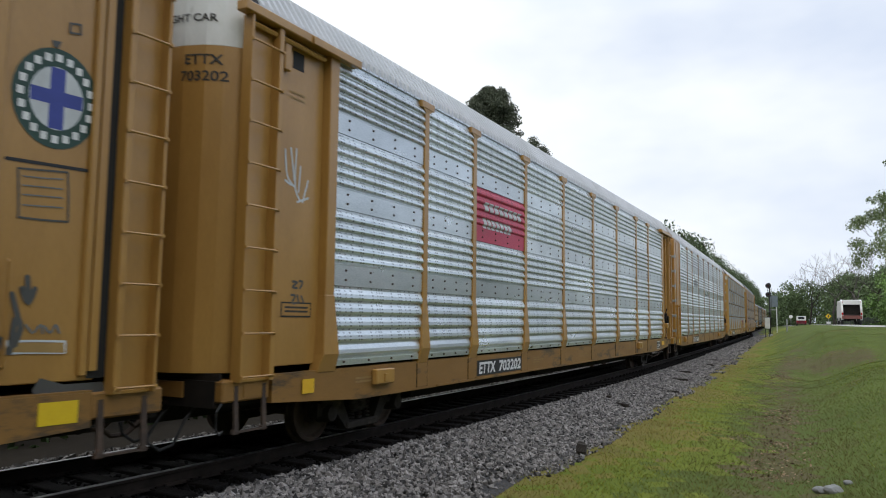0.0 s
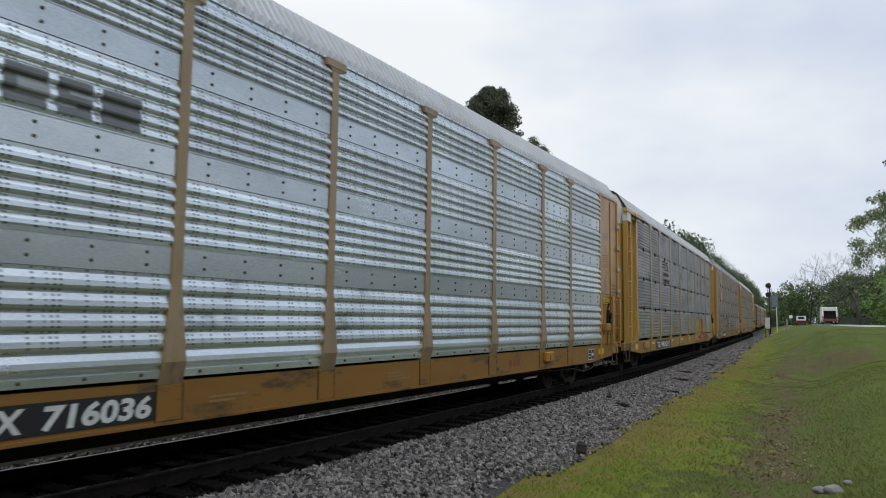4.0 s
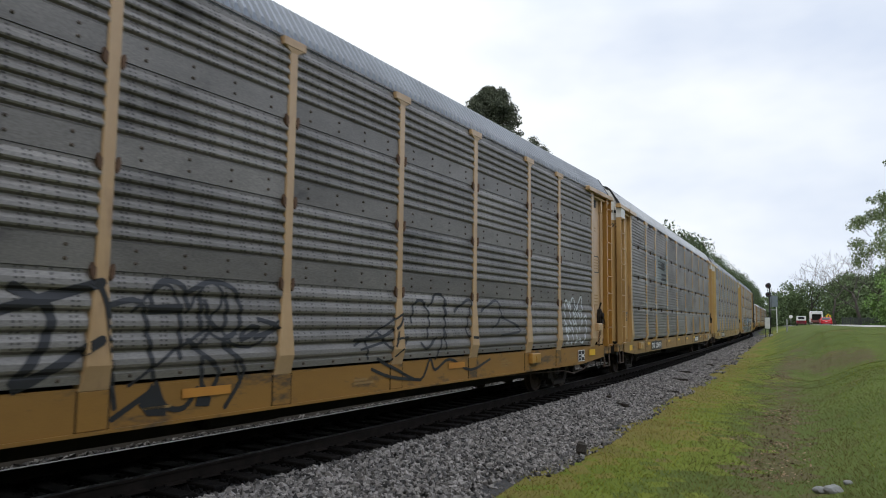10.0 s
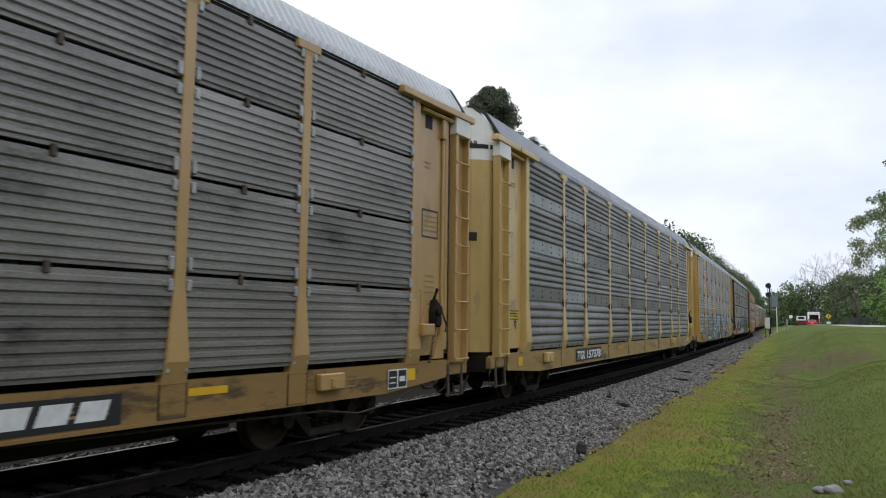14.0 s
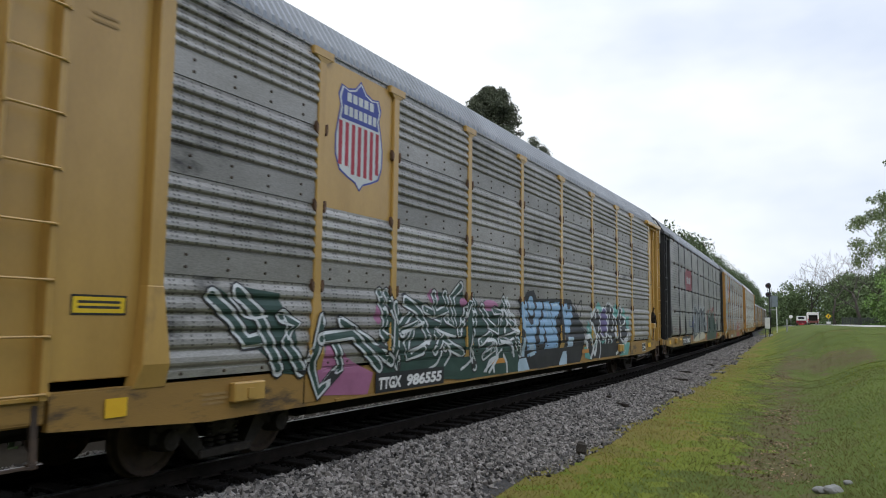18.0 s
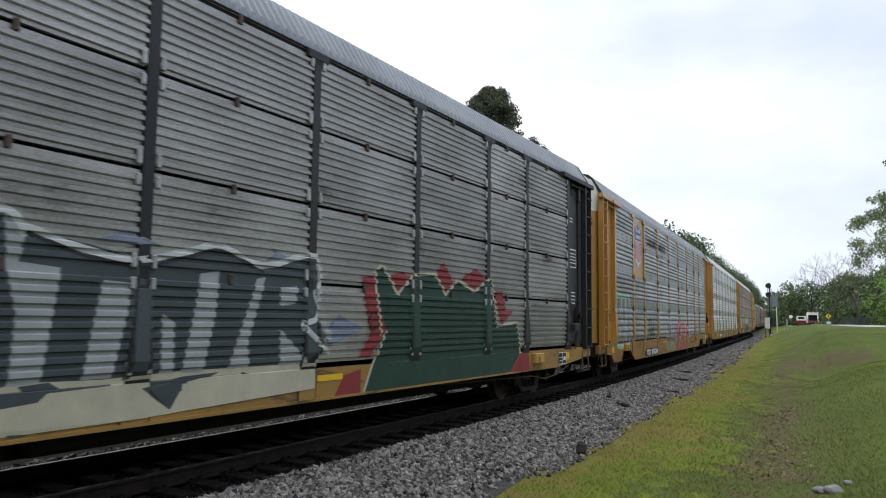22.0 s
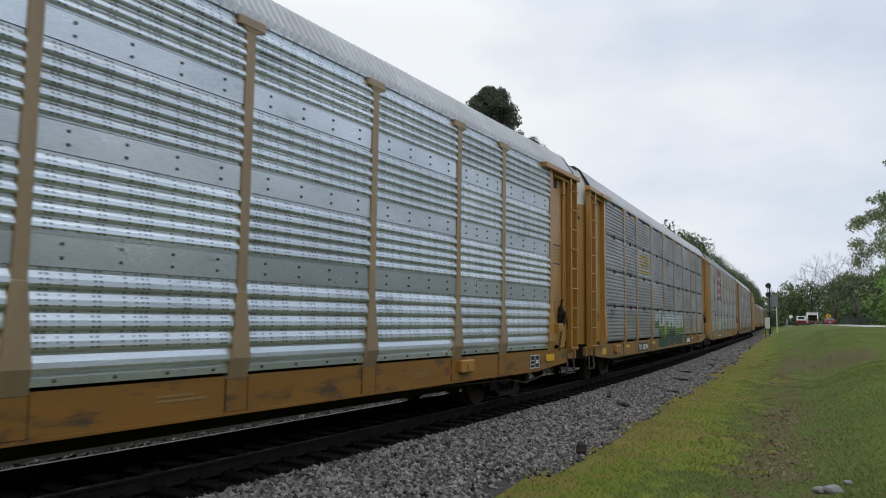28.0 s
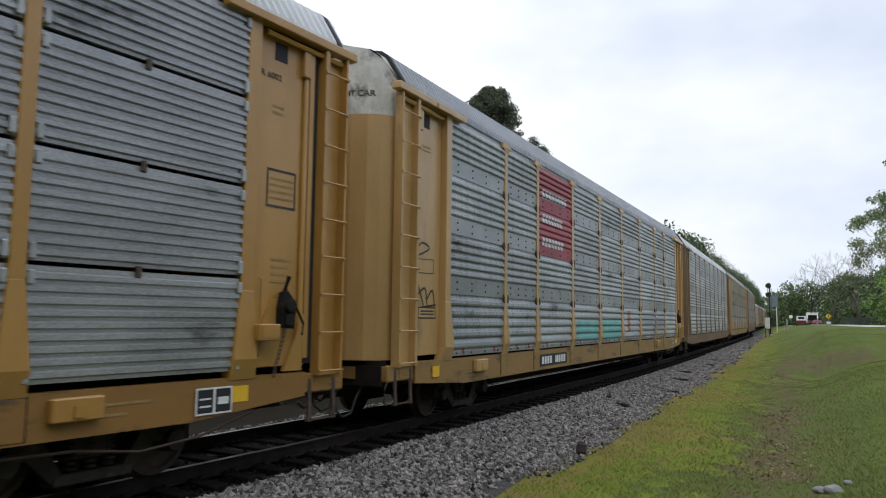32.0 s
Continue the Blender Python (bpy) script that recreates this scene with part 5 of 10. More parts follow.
# ---- road vehicles ----
car_red = surface("red_car_paint", (0.50, 0.015, 0.025), (0.42, 0.012, 0.02), 2.0, 0.25)
car_maroon = surface("dark_red_car_paint", (0.13, 0.008, 0.018), (0.10, 0.006, 0.014), 2.0, 0.25)
car_white = surface("white_vehicle_paint", (0.72, 0.72, 0.70), (0.62, 0.61, 0.59), 2.0, 0.35)
glass_dark = surface("dark_window_glass", (0.02, 0.024, 0.028), (0.03, 0.034, 0.038), 2.0, 0.08)
lamp_red = surface("red_tail_lamp", (0.45, 0.01, 0.01), (0.38, 0.01, 0.01), 2.0, 0.2)
tyre = surface("tyre_rubber", (0.018, 0.018, 0.018), (0.028, 0.028, 0.028), 5.0, 0.85)


def wheel_parts(car, xs, half, r, w):
    for x in xs:
        for e in (-1, 1):
            g = Geo().lathe([(-w / 2, r * 0.6), (-w / 2, r * 0.93), (-w * 0.4, r), (w * 0.4, r), (w / 2, r * 0.93), (w / 2, r * 0.6)], 16)
            t = part("wheel", shared(("wheel", r), lambda: g, tyre), car, pose(x, e * half, r))
            part("rim", shared(("rim", r), lambda: Geo().lathe([(-w * 0.52, r * 0.1), (-w * 0.46, r * 0.58), (w * 0.46, r * 0.58), (w * 0.52, r * 0.1)], 12), galv), t)


def saloon(name, label, paint, tall=1.42, long=4.4):
    """A small car, x forward, seen mostly from behind."""
    car = thing(name, label, "car", group="vehicles on the road")
    prof = [(-2.15, 0.35), (-2.2, 0.75), (-2.0, 0.95), (-1.5, 1.0), (-1.0, tall - 0.02), (-0.2, tall), (0.55, tall - 0.08), (1.25, 0.98), (2.0, 0.82), (2.2, 0.6), (2.15, 0.32)]
    g = Geo()
    n = len(prof)
    v = []
    for y, k in ((-0.80, 0.0), (-0.86, 1.0), (0.86, 1.0), (0.80, 0.0)):
        for x, z in prof:
            narrow = 0.16 * max(0, (z - 0.95) / 0.5)
            v.append((x * (0.985 if k == 0 else 1.0), y * (1 - narrow), z))
    f = [(i * n + k, i * n + (k + 1) % n, (i + 1) * n + (k + 1) % n, (i + 1) * n + k) for i in range(3) for k in range(n)]
    f += [tuple(range(n)), tuple(range(3 * n, 4 * n))]
    g.add(v, f)
    part("body", g.mesh("body", paint), car)
    part("rear_window", Geo().add([(-1.535, -0.62, 1.03), (-1.535, 0.62, 1.03), (-1.07, 0.58, tall - 0.06), (-1.07, -0.58, tall - 0.06), (-1.50, -0.62, 1.0), (-1.50, 0.62, 1.0), (-1.03, 0.58, tall - 0.10), (-1.03, -0.58, tall - 0.10)],
                                  [(0, 1, 2, 3), (4, 5, 6, 7), (0, 1, 5, 4), (1, 2, 6, 5), (2, 3, 7, 6), (3, 0, 4, 7)]).mesh("rear_window", glass_dark), car)
    for e in (-1, 1):
        part("side_window", Geo().add([(-1.2, e * 0.835, 1.02), (0.9, e * 0.835, 1.02), (0.45, e * 0.775, tall - 0.12), (-0.85, e * 0.775, tall - 0.1), (-1.2, e * 0.80, 1.02), (0.9, e * 0.80, 1.02), (0.45, e * 0.74, tall - 0.12), (-0.85, e * 0.74, tall - 0.1)],
                                      [(0, 1, 2, 3), (4, 5, 6, 7), (0, 1, 5, 4), (1, 2, 6, 5), (2, 3, 7, 6), (3, 0, 4, 7)]).mesh("side_window", glass_dark), car)
        part("tail_lamp", Geo().chamfer(-2.215, -2.1, *sorted((e * 0.58, e * 0.82)), 0.72, 0.92, 0.02).mesh("tail_lamp", lamp_red), car)
        part("door_mirror", Geo().chamfer(0.62, 0.75, *sorted((e * 0.86, e * 1.0)), 0.96, 1.08, 0.02).mesh("door_mirror", paint), car)
    part("bumper", Geo().chamfer(-2.25, -2.12, -0.82, 0.82, 0.35, 0.58, 0.03).mesh("bumper", paint), car)
    part("plate", Geo().box(-2.262, -2.252, -0.16, 0.16, 0.62, 0.70).mesh("plate", box_white), car)
    wheel_parts(car, (-1.35, 1.35), 0.76, 0.31, 0.2)
    return car


def refuse_truck():
    t = thing("refuse_truck", "white refuse truck with an open dark rear hopper", "truck", group="vehicles on the road")
    part("body", Geo().chamfer(-3.6, 1.6, -1.25, 1.25, 1.0, 3.35, 0.08).mesh("body", car_white), t)
    part("cab", Geo().slab([(1.75, 0.6), (3.9, 0.6), (3.9, 1.7), (3.6, 2.7), (1.75, 2.75)], -1.15, 1.15).mesh("cab", car_white), t)
    part("windscreen", Geo().add([(3.92, -1.0, 1.75), (3.92, 1.0, 1.75), (3.66, 0.95, 2.6), (3.66, -0.95, 2.6), (3.88, -1.0, 1.75), (3.88, 1.0, 1.75), (3.62, 0.95, 2.6), (3.62, -0.95, 2.6)],
                                 [(0, 1, 2, 3), (4, 5, 6, 7), (0, 1, 5, 4), (1, 2, 6, 5), (2, 3, 7, 6), (3, 0, 4, 7)]).mesh("windscreen", glass_dark), t)
    part("tailgate", Geo().slab([(-3.62, 1.0), (-3.62, 3.45), (-4.3, 3.2), (-4.75, 2.1), (-4.75, 0.9), (-4.3, 0.7)], -1.25, -1.02).slab([(-3.62, 1.0), (-3.62, 3.45), (-4.3, 3.2), (-4.75, 2.1), (-4.75, 0.9), (-4.3, 0.7)], 1.02, 1.25).chamfer(-4.6, -3.65, -1.018, 1.018, 2.75, 3.4, 0.06).mesh("tailgate", car_white), t)
    part("hopper", Geo().slab([(-3.63, 1.0), (-3.63, 2.74), (-4.1, 2.74), (-4.2, 1.5), (-4.7, 1.3), (-4.7, 0.9)], -1.015, 1.015).mesh("hopper", steel_dark), t)
    part("hopper_lip", Geo().chamfer(-4.85, -4.71, -1.2, 1.2, 0.85, 1.3, 0.03).mesh("hopper_lip", surface("dull_red_steel", (0.20, 0.05, 0.04), (0.12, 0.05, 0.04), 3.0, 0.6)), t)
    for e in (-1, 1):
        part("beacon", Geo().chamfer(-4.38, -4.25, *sorted((e * 0.7, e * 1.1)), 3.05, 3.2, 0.02).mesh("beacon", lamp_red), t)
        part("tail_lamp", Geo().chamfer(-4.80, -4.74, *sorted((e * 1.03, e * 1.22)), 1.4, 1.7, 0.02).mesh("tail_lamp", lamp_red), t)
    part("chassis", Geo().box(-4.2, 3.6, -0.5, 0.5, 0.6, 0.99).mesh("chassis", steel_dark), t)
    wheel_parts(t, (-2.9, -1.7, 2.7), 1.05, 0.5, 0.32)
    return t


def box_van():
    t = thing("pickup_truck", "white and dark red pickup truck waiting on the road", "truck", group="vehicles on the road")
    part("body", Geo().slab([(-2.7, 0.5), (-2.7, 1.15), (2.5, 1.15), (2.7, 0.95), (2.7, 0.5)], -0.95, 0.95).mesh("body", car_maroon), t)
    part("cab", Geo().slab([(-0.6, 1.152), (-0.4, 1.9), (0.9, 1.9), (1.5, 1.152)], -0.85, 0.85).mesh("cab", car_white), t)
    part("load_cover", Geo().chamfer(-2.65, -0.62, -0.9, 0.9, 1.152, 2.1, 0.05).mesh("load_cover", car_white), t)
    part("rear_window", Geo().chamfer(-2.69, -2.655, -0.6, 0.6, 1.45, 1.95, 0.01).mesh("rear_window", glass_dark), t)
    for e in (-1, 1):
        part("tail_lamp", Geo().chamfer(-2.74, -2.69, *sorted((e * 0.75, e * 0.93)), 0.8, 1.12, 0.01).mesh("tail_lamp", lamp_red), t)
    wheel_parts(t, (-1.7, 1.75), 0.82, 0.38, 0.24)
    return t


TRUCK, RED_CAR, MAROON_CAR, PICKUP = refuse_truck(), saloon("red_car", "small bright red car seen from behind", car_red), \
    saloon("dark_red_car", "dark red saloon car seen from behind", car_maroon, 1.40), box_van()


# ---- close ground: ties, stones, grass, stump ----
def tie_geo():
    g = Geo().chamfer(-0.115, 0.115, -1.28, 1.28, -0.33, -0.162, 0.012)
    for e in (-0.755, 0.755):
        g.box(-0.10, 0.10, e - 0.14, e + 0.14, -0.161, -0.150)
        for a in (-0.06, 0.06):
            for b in (-0.10, 0.10):
                g.box(a - 0.012, a + 0.012, e + b - 0.012, e + b + 0.012, -0.149, -0.125)
    return g


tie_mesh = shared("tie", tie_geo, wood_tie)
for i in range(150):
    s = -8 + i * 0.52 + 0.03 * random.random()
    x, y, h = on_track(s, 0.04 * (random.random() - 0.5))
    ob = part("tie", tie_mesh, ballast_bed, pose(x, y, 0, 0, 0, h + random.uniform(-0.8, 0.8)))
g = Geo()
for i in range(300):
    s = 70.5 + i * 0.52
    x, y, h = on_track(s)
    m = pose(x, y, 0, 0, 0, h)
    k = len(g.v)
    g.box(-0.115, 0.115, -1.28, 1.28, -0.33, -0.162)
    g.v[k:] = [tuple(m @ Vector(p)) for p in g.v[k:]]
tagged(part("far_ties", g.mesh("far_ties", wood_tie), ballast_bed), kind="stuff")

stone_light = surface("pale_ballast_stone", (0.186, 0.171, 0.159), (0.093, 0.084, 0.078), 12.0, 0.85, 0, 0.006, 60, spots=(0.05, 0.045, 0.042), spot_at=0.6, spot_scale=7.0, island=0.88)
# stones under the train, its shade put into their colour
stone_shaded = surface("shade_darkened_stone", (0.008, 0.007, 0.0065), (0.005, 0.0045, 0.004), 9.0, 0.85, 0, 0.006, 60, island=0.7, spec=0.1)


def scatter_stones(count, s0, s1, d0, d1, seed, size, material=None):
    """Many small cut stones, lying on the ballast."""
    rng = np.random.default_rng(seed)
    base = np.array([(1, 0, 0), (-1, 0, 0), (0, 1, 0), (0, -1, 0), (0, 0, 1), (0, 0, -1)], float)
    tri = np.array([(0, 2, 4), (2, 1, 4), (1, 3, 4), (3, 0, 4), (2, 0, 5), (1, 2, 5), (3, 1, 5), (0, 3, 5)])
    s = s0 + (s1 - s0) * rng.random(count) ** 1.35
    d = d0 + (d1 - d0) * rng.random(count)
    x = np.interp(s, GRID, LINE_X) + d * np.cos(np.interp(s, GRID, HEAD))
    y = np.interp(s, GRID, LINE_Y) - d * np.sin(np.interp(s, GRID, HEAD))
    toe, zt = ballast_toe(s), toe_height(s)
    z = np.where(d < 1.5, -0.22, -0.19) * (d < 1.75) + np.where(d < 1.75, 0.0, -0.19 + (zt + 0.19) * np.clip((d - 1.75) / (toe - 1.75), 0, 1.0))
    z = np.where(d < -0.8, -0.16 - np.maximum(-1.6 - d, 0) * 0.35, z)
    wander = 0.28 * np.sin(s * 0.9) * np.sin(s * 0.37 + 1) + 0.16 * np.sin(s * 2.3 + 2)
    keep = d < toe + wander + 0.22 * rng.normal(size=count)
    x, y, z = x[keep], y[keep], z[keep]
    n = len(x)
    scale = size * (0.45 + 1.1 * rng.random((n, 1, 1)) ** 1.3) * (0.7 + 0.6 * rng.random((n, 6, 3)))
    q = rng.normal(size=(n, 4))
    q /= np.linalg.norm(q, axis=1)[:, None]
    w, a, b, c = q.T
    rot = np.stack([1 - 2 * (b * b + c * c), 2 * (a * b - w * c), 2 * (a * c + w * b), 2 * (a * b + w * c), 1 - 2 * (a * a + c * c), 2 * (b * c - w * a),
                    2 * (a * c - w * b), 2 * (b * c + w * a), 1 - 2 * (a * a + b * b)], 1).reshape(n, 3, 3)
    v = np.einsum("nij,nkj->nki", rot, base[None] * scale) + np.stack([x, y, z + size * 0.35], 1)[:, None, :]
    f = (tri[None] + (np.arange(n) * 6)[:, None, None]).reshape(-1, 3)
    me = bpy.data.meshes.new("stones")
    me.from_pydata(v.reshape(-1, 3).tolist(), [], f.tolist())
    me.materials.append(material or stone_light)
    return me


thing("ballast_stones", "loose grey crushed stones on the ballast shoulder", "stones", kind="stuff", data=scatter_stones(52000, 3, 46, 1.5, 3.8, 51, 0.038))
thing("ballast_stones", "grey crushed stones beyond the far rail", "stones", kind="stuff", data=scatter_stones(12000, -2, 60, -2.4, -0.82, 52, 0.036))
thing("ballast_stones", "near-black crushed stones between the rails, train shade in their colour", "stones", kind="stuff", data=scatter_stones(9000, -2, 34, -0.6, 1.5, 53, 0.034, stone_shaded))

blade_mats = [surface("grass_blade_green", (0.134, 0.176, 0.035), (0.097, 0.135, 0.026), 0.28, 0.75, island=0.18, spec=0.2),
              surface("grass_blade_yellow", (0.226, 0.251, 0.034), (0.171, 0.202, 0.027), 0.7, 0.75, island=0.18, spec=0.2),
              surface("grass_blade_dry", (0.20, 0.140, 0.070), (0.145, 0.100, 0.052), 0.7, 0.85, island=0.3, spec=0.2),
              surface("grass_blade_olive", (0.138, 0.130, 0.038), (0.099, 0.099, 0.028), 0.5, 0.8, island=0.2, spec=0.2),
              surface("grass_blade_ochre", (0.248, 0.189, 0.050), (0.187, 0.149, 0.040), 0.6, 0.8, island=0.22, spec=0.2)]


for m in blade_mats:
    # thin blades let light through
    n, l = m.node_tree.nodes, m.node_tree.links
    bsdf = n["Principled BSDF"]
    thin, blend = n.new("ShaderNodeBsdfTranslucent"), n.new("ShaderNodeMixShader")
    blend.inputs["Fac"].default_value = 0.45
    l.new(bsdf.inputs["Base Color"].links[0].from_socket, thin.inputs["Color"])
    l.new(bsdf.outputs[0], blend.inputs[1])
    l.new(thin.outputs[0], blend.inputs[2])
    l.new(blend.outputs[0], n["Material Output"].inputs["Surface"])


def scatter_grass(count, x0, x1, y0, y1, tall, seed):
    rng = np.random.default_rng(seed)
    y = y0 + (y1 - y0) * rng.random(count) ** 1.7
    x = x0 + (x1 - x0) * rng.random(count)
    s, d = track_coords(x, y)
    toe = ballast_toe(s)
    wander = 0.28 * np.sin(s * 0.9) * np.sin(s * 0.37 + 1) + 0.16 * np.sin(s * 2.3 + 2)
    lim = toe + wander - 0.12 + 0.34 * rng.normal(size=count)
    keep = (d > lim) & (x < 0.66 * y + 2.5) & (x > -0.2 * y) & (rng.random(count) < np.clip((y1 - y) / 18, 0, 1))
    x, y, d, s, toe = x[keep], y[keep], d[keep], s[keep], toe[keep]
    z = land_height(x, y)
    n = len(x)
    patch = np.sin(x * 0.55 + 1.1 * np.sin(y * 0.31)) + np.sin(y * 0.43 + x * 0.21)
    e = d - toe + 0.35 * np.sin(s * 0.7) + 0.3 * rng.normal(size=n)
    clump = np.sin(x * 2.1 + 1.7 * np.sin(y * 1.3)) + np.sin(y * 1.9 + 1.4 * np.sin(x * 1.7 + 2))
    r = rng.random(n)
    # ochre along the stones, then bright yellow-green, then lawn with olive patches
    kind = np.where(r < 0.14 + 0.22 * (patch > 0.9), 1, np.where(r > 0.86 - 0.35 * (clump > 0.5), 3, 0))
    kind = np.where(e < 2.5, np.where(r < 0.72, 1, np.where(r < 0.88, 3, 0)), kind)
    kind = np.where(e < 1.0, np.where(r < 0.58 + 0.2 * (clump > 0), 4, 1), kind)
    kind = np.where((e < 0.5) & (r > 0.72), 2, kind)
    far_side = np.abs(d - ditch(s))
    kind = np.where((far_side < 1.3) & (r < 0.55) & (s < 42), 3, kind)
    bare = (far_side + 0.2 * clump + 0.25 * rng.normal(size=n) < 0.42) & (rng.random(n) < 0.75) & (s < 42)
    brown_slope = swale(s, d) + 0.25 * clump + 0.3 * rng.normal(size=n) < 1.0
    kind = np.where(brown_slope & (r < 0.8), 3, kind)
    kind = np.where(bare | (brown_slope & (r > 0.62)) | (rng.random(n) < 0.03), 2, kind)
    h = tall * (0.4 + 0.8 * rng.random(n)) * np.where(kind == 2, 0.55, 1.0)
    ang = rng.random(n) * 2 * math.pi
    h = h * np.clip(1.25 - y / 48, 0.25, 1.0)
    lean = h * (0.7 + 1.5 * rng.random(n))
    wd = 0.0035 + 0.0045 * rng.random(n) + 0.00022 * y
    cx, cy = np.cos(ang), np.sin(ang)
    tilt = rng.random(n) * 2 * math.pi
    v = np.stack([np.stack([x - cx * wd, y - cy * wd, z - 0.01], 1), np.stack([x + cx * wd, y + cy * wd, z - 0.01], 1),
                  np.stack([x + np.cos(tilt) * lean, y + np.sin(tilt) * lean, z + h], 1)], 1)
    me = bpy.data.meshes.new("grass")
    q = np.arange(n) * 3
    me.from_pydata(v.reshape(-1, 3).tolist(), [], np.stack([q, q + 1, q + 2], 1).tolist())
    for m in blade_mats:
        me.materials.append(m)
    me.polygons.foreach_set("material_index", kind.astype(np.int32))
    return me


thing("grass", "short mown grass mixed with yellow moss and dry blades", "grass", kind="stuff", data=scatter_grass(700000, -1, 34, 6.5, 52, 0.040, 61))

thing("ballast_stones", "loose grey crushed stones beside the passing cars", "stones", kind="stuff", data=scatter_stones(9000, -14, 4, 1.5, 3.6, 55, 0.042))
# stones further along, coarser
thing("ballast_stones", "grey crushed stones further along the shoulder", "stones", kind="stuff", data=scatter_stones(16000, 44, 110, 1.5, 3.4, 54, 0.06))


def scatter_litter(count, seed):
    """Fallen leaves along the bottom of the ditch and in a bare patch."""
    rng = np.random.default_rng(seed)
    s = 6 + 34 * rng.random(count) ** 1.3
    d = ditch(s) + 0.30 * rng.normal(size=count)
    x = np.interp(s, GRID, LINE_X) + d * np.cos(np.interp(s, GRID, HEAD))
    y = np.interp(s, GRID, LINE_Y) - d * np.sin(np.interp(s, GRID, HEAD))
    keep = np.sin(s * 1.1) + np.sin(s * 0.43 + 1) + rng.normal(size=count) * 0.6 + np.where(s < 15, 0.8, 0.0) > 0.5
    x, y = x[keep], y[keep]
    n = len(x)
    p = np.stack([x, y, land_height(x, y) + 0.03 + 0.02 * rng.random(n)], 1)
    a = rng.normal(size=(n, 3)) * np.array([1, 1, 0.3])
    a /= np.linalg.norm(a, axis=1)[:, None]
    b = np.cross(a, np.array([0.0, 0, 1]) + 0.4 * rng.normal(size=(n, 3)))
    b /= np.linalg.norm(b, axis=1)[:, None]
    sz = 0.014 + 0.02 * rng.random((n, 1))
    v = np.stack([p - a * sz, p + b * sz * 0.6, p + a * sz, p - b * sz * 0.6], 1).reshape(-1, 3)
    q = np.arange(n) * 4
    me = bpy.data.meshes.new("leaf_litter")
    me.from_pydata(v.tolist(), [], np.stack([q, q + 1, q + 2, q + 3], 1).tolist())
    me.materials.append(surface("dry_fallen_leaf", (0.21, 0.135, 0.080), (0.13, 0.085, 0.05), 3.0, 0.85, island=0.6))
    return me


thing("leaf_litter", "dry brown leaves lying in the grassy ditch", "leaves", kind="stuff", data=scatter_litter(5200, 71))

stump_mat = surface("weathered_stump_wood", (0.060, 0.050, 0.042), (0.035, 0.029, 0.025), 6.0, 0.95, 0, 0.01, 40, (1, 1, 0.3))
stx, sty = 2.30, 12.35
stump = thing("tree_stump", "small dark weathered stump at the edge of the stones", "stump", pose(stx, sty, ground_z(stx, sty)))
part("wood", Geo().tube([(0, 0, -0.1), (0.0, 0.0, 0.08), (0.015, 0, 0.19), (0.02, 0.01, 0.215)], [0.105, 0.095, 0.085, 0.06], 9).mesh("wood", stump_mat), stump)
rock_mat = surface("pale_rock", (0.24, 0.24, 0.235), (0.15, 0.15, 0.145), 4.0, 0.9, 0, 0.01, 25)
for k, (rx, ry, rs) in enumerate(((4.90, 9.72, 0.10), (4.99, 9.56, 0.12), (5.33, 9.85, 0.06), (4.93, 9.90, 0.05))):
    bm = bmesh.new()
    bmesh.ops.create_icosphere(bm, subdivisions=2, radius=rs)
    for v in bm.verts:
        v.co *= 1 + 0.35 * noise.noise(v.co * 9 + Vector((k, 0, 0)))
        v.co.z *= 0.6
    me = bpy.data.meshes.new("rock")
    bm.to_mesh(me)
    bm.free()
    me.materials.append(rock_mat)
    thing("rock", "pale grey rock lying in the grass", "rock", pose(rx, ry, ground_z(rx, ry) + rs * 0.25, 0, 0, 40 * k), group="rocks in the grass", data=me)
old_wood = surface("rotten_tie_wood", (0.050, 0.042, 0.036), (0.026, 0.022, 0.019), 3.0, 0.95, 0, 0.01, 40, (1, 6, 1), spec=0.1)
for s, d, turn, ln in ((17.5, 2.75, 35, 0.9), (18.6, 2.2, 10, 0.6), (25.5, 2.7, 48, 1.1), (29.0, 2.3, 40, 1.2), (34, 2.75, 20, 1.3), (38, 2.4, 50, 1.0), (21.5, 3.2, 70, 0.5)):
    x, y, h = on_track(s, d)
    z = float(-0.19 + (toe_height(s) + 0.19) * np.clip((d - 1.75) / (ballast_toe(s) - 1.75), 0, 1))
    old = thing("old_tie_piece", "broken piece of old tie lying on the stones", "wood", pose(x, y, z + 0.035, 4, 3, h + turn), group="broken ties on the ballast")
    part("timber", Geo().chamfer(-ln / 2, ln * 0.2, -0.06, 0.06, -0.05, 0.035, 0.018).chamfer(ln * 0.2, ln / 2, -0.055, 0.015, -0.05, 0.015, 0.014).mesh("timber", old_wood), old)


# ---- signs, lettering and spray paint on the cars ----
from mathutils.geometry import tessellate_polygon


def paint(name, rgb, rough=0.55):
    return surface(name, rgb, tuple(c * 0.8 for c in rgb), 2.5, rough, 0, 0, 60)


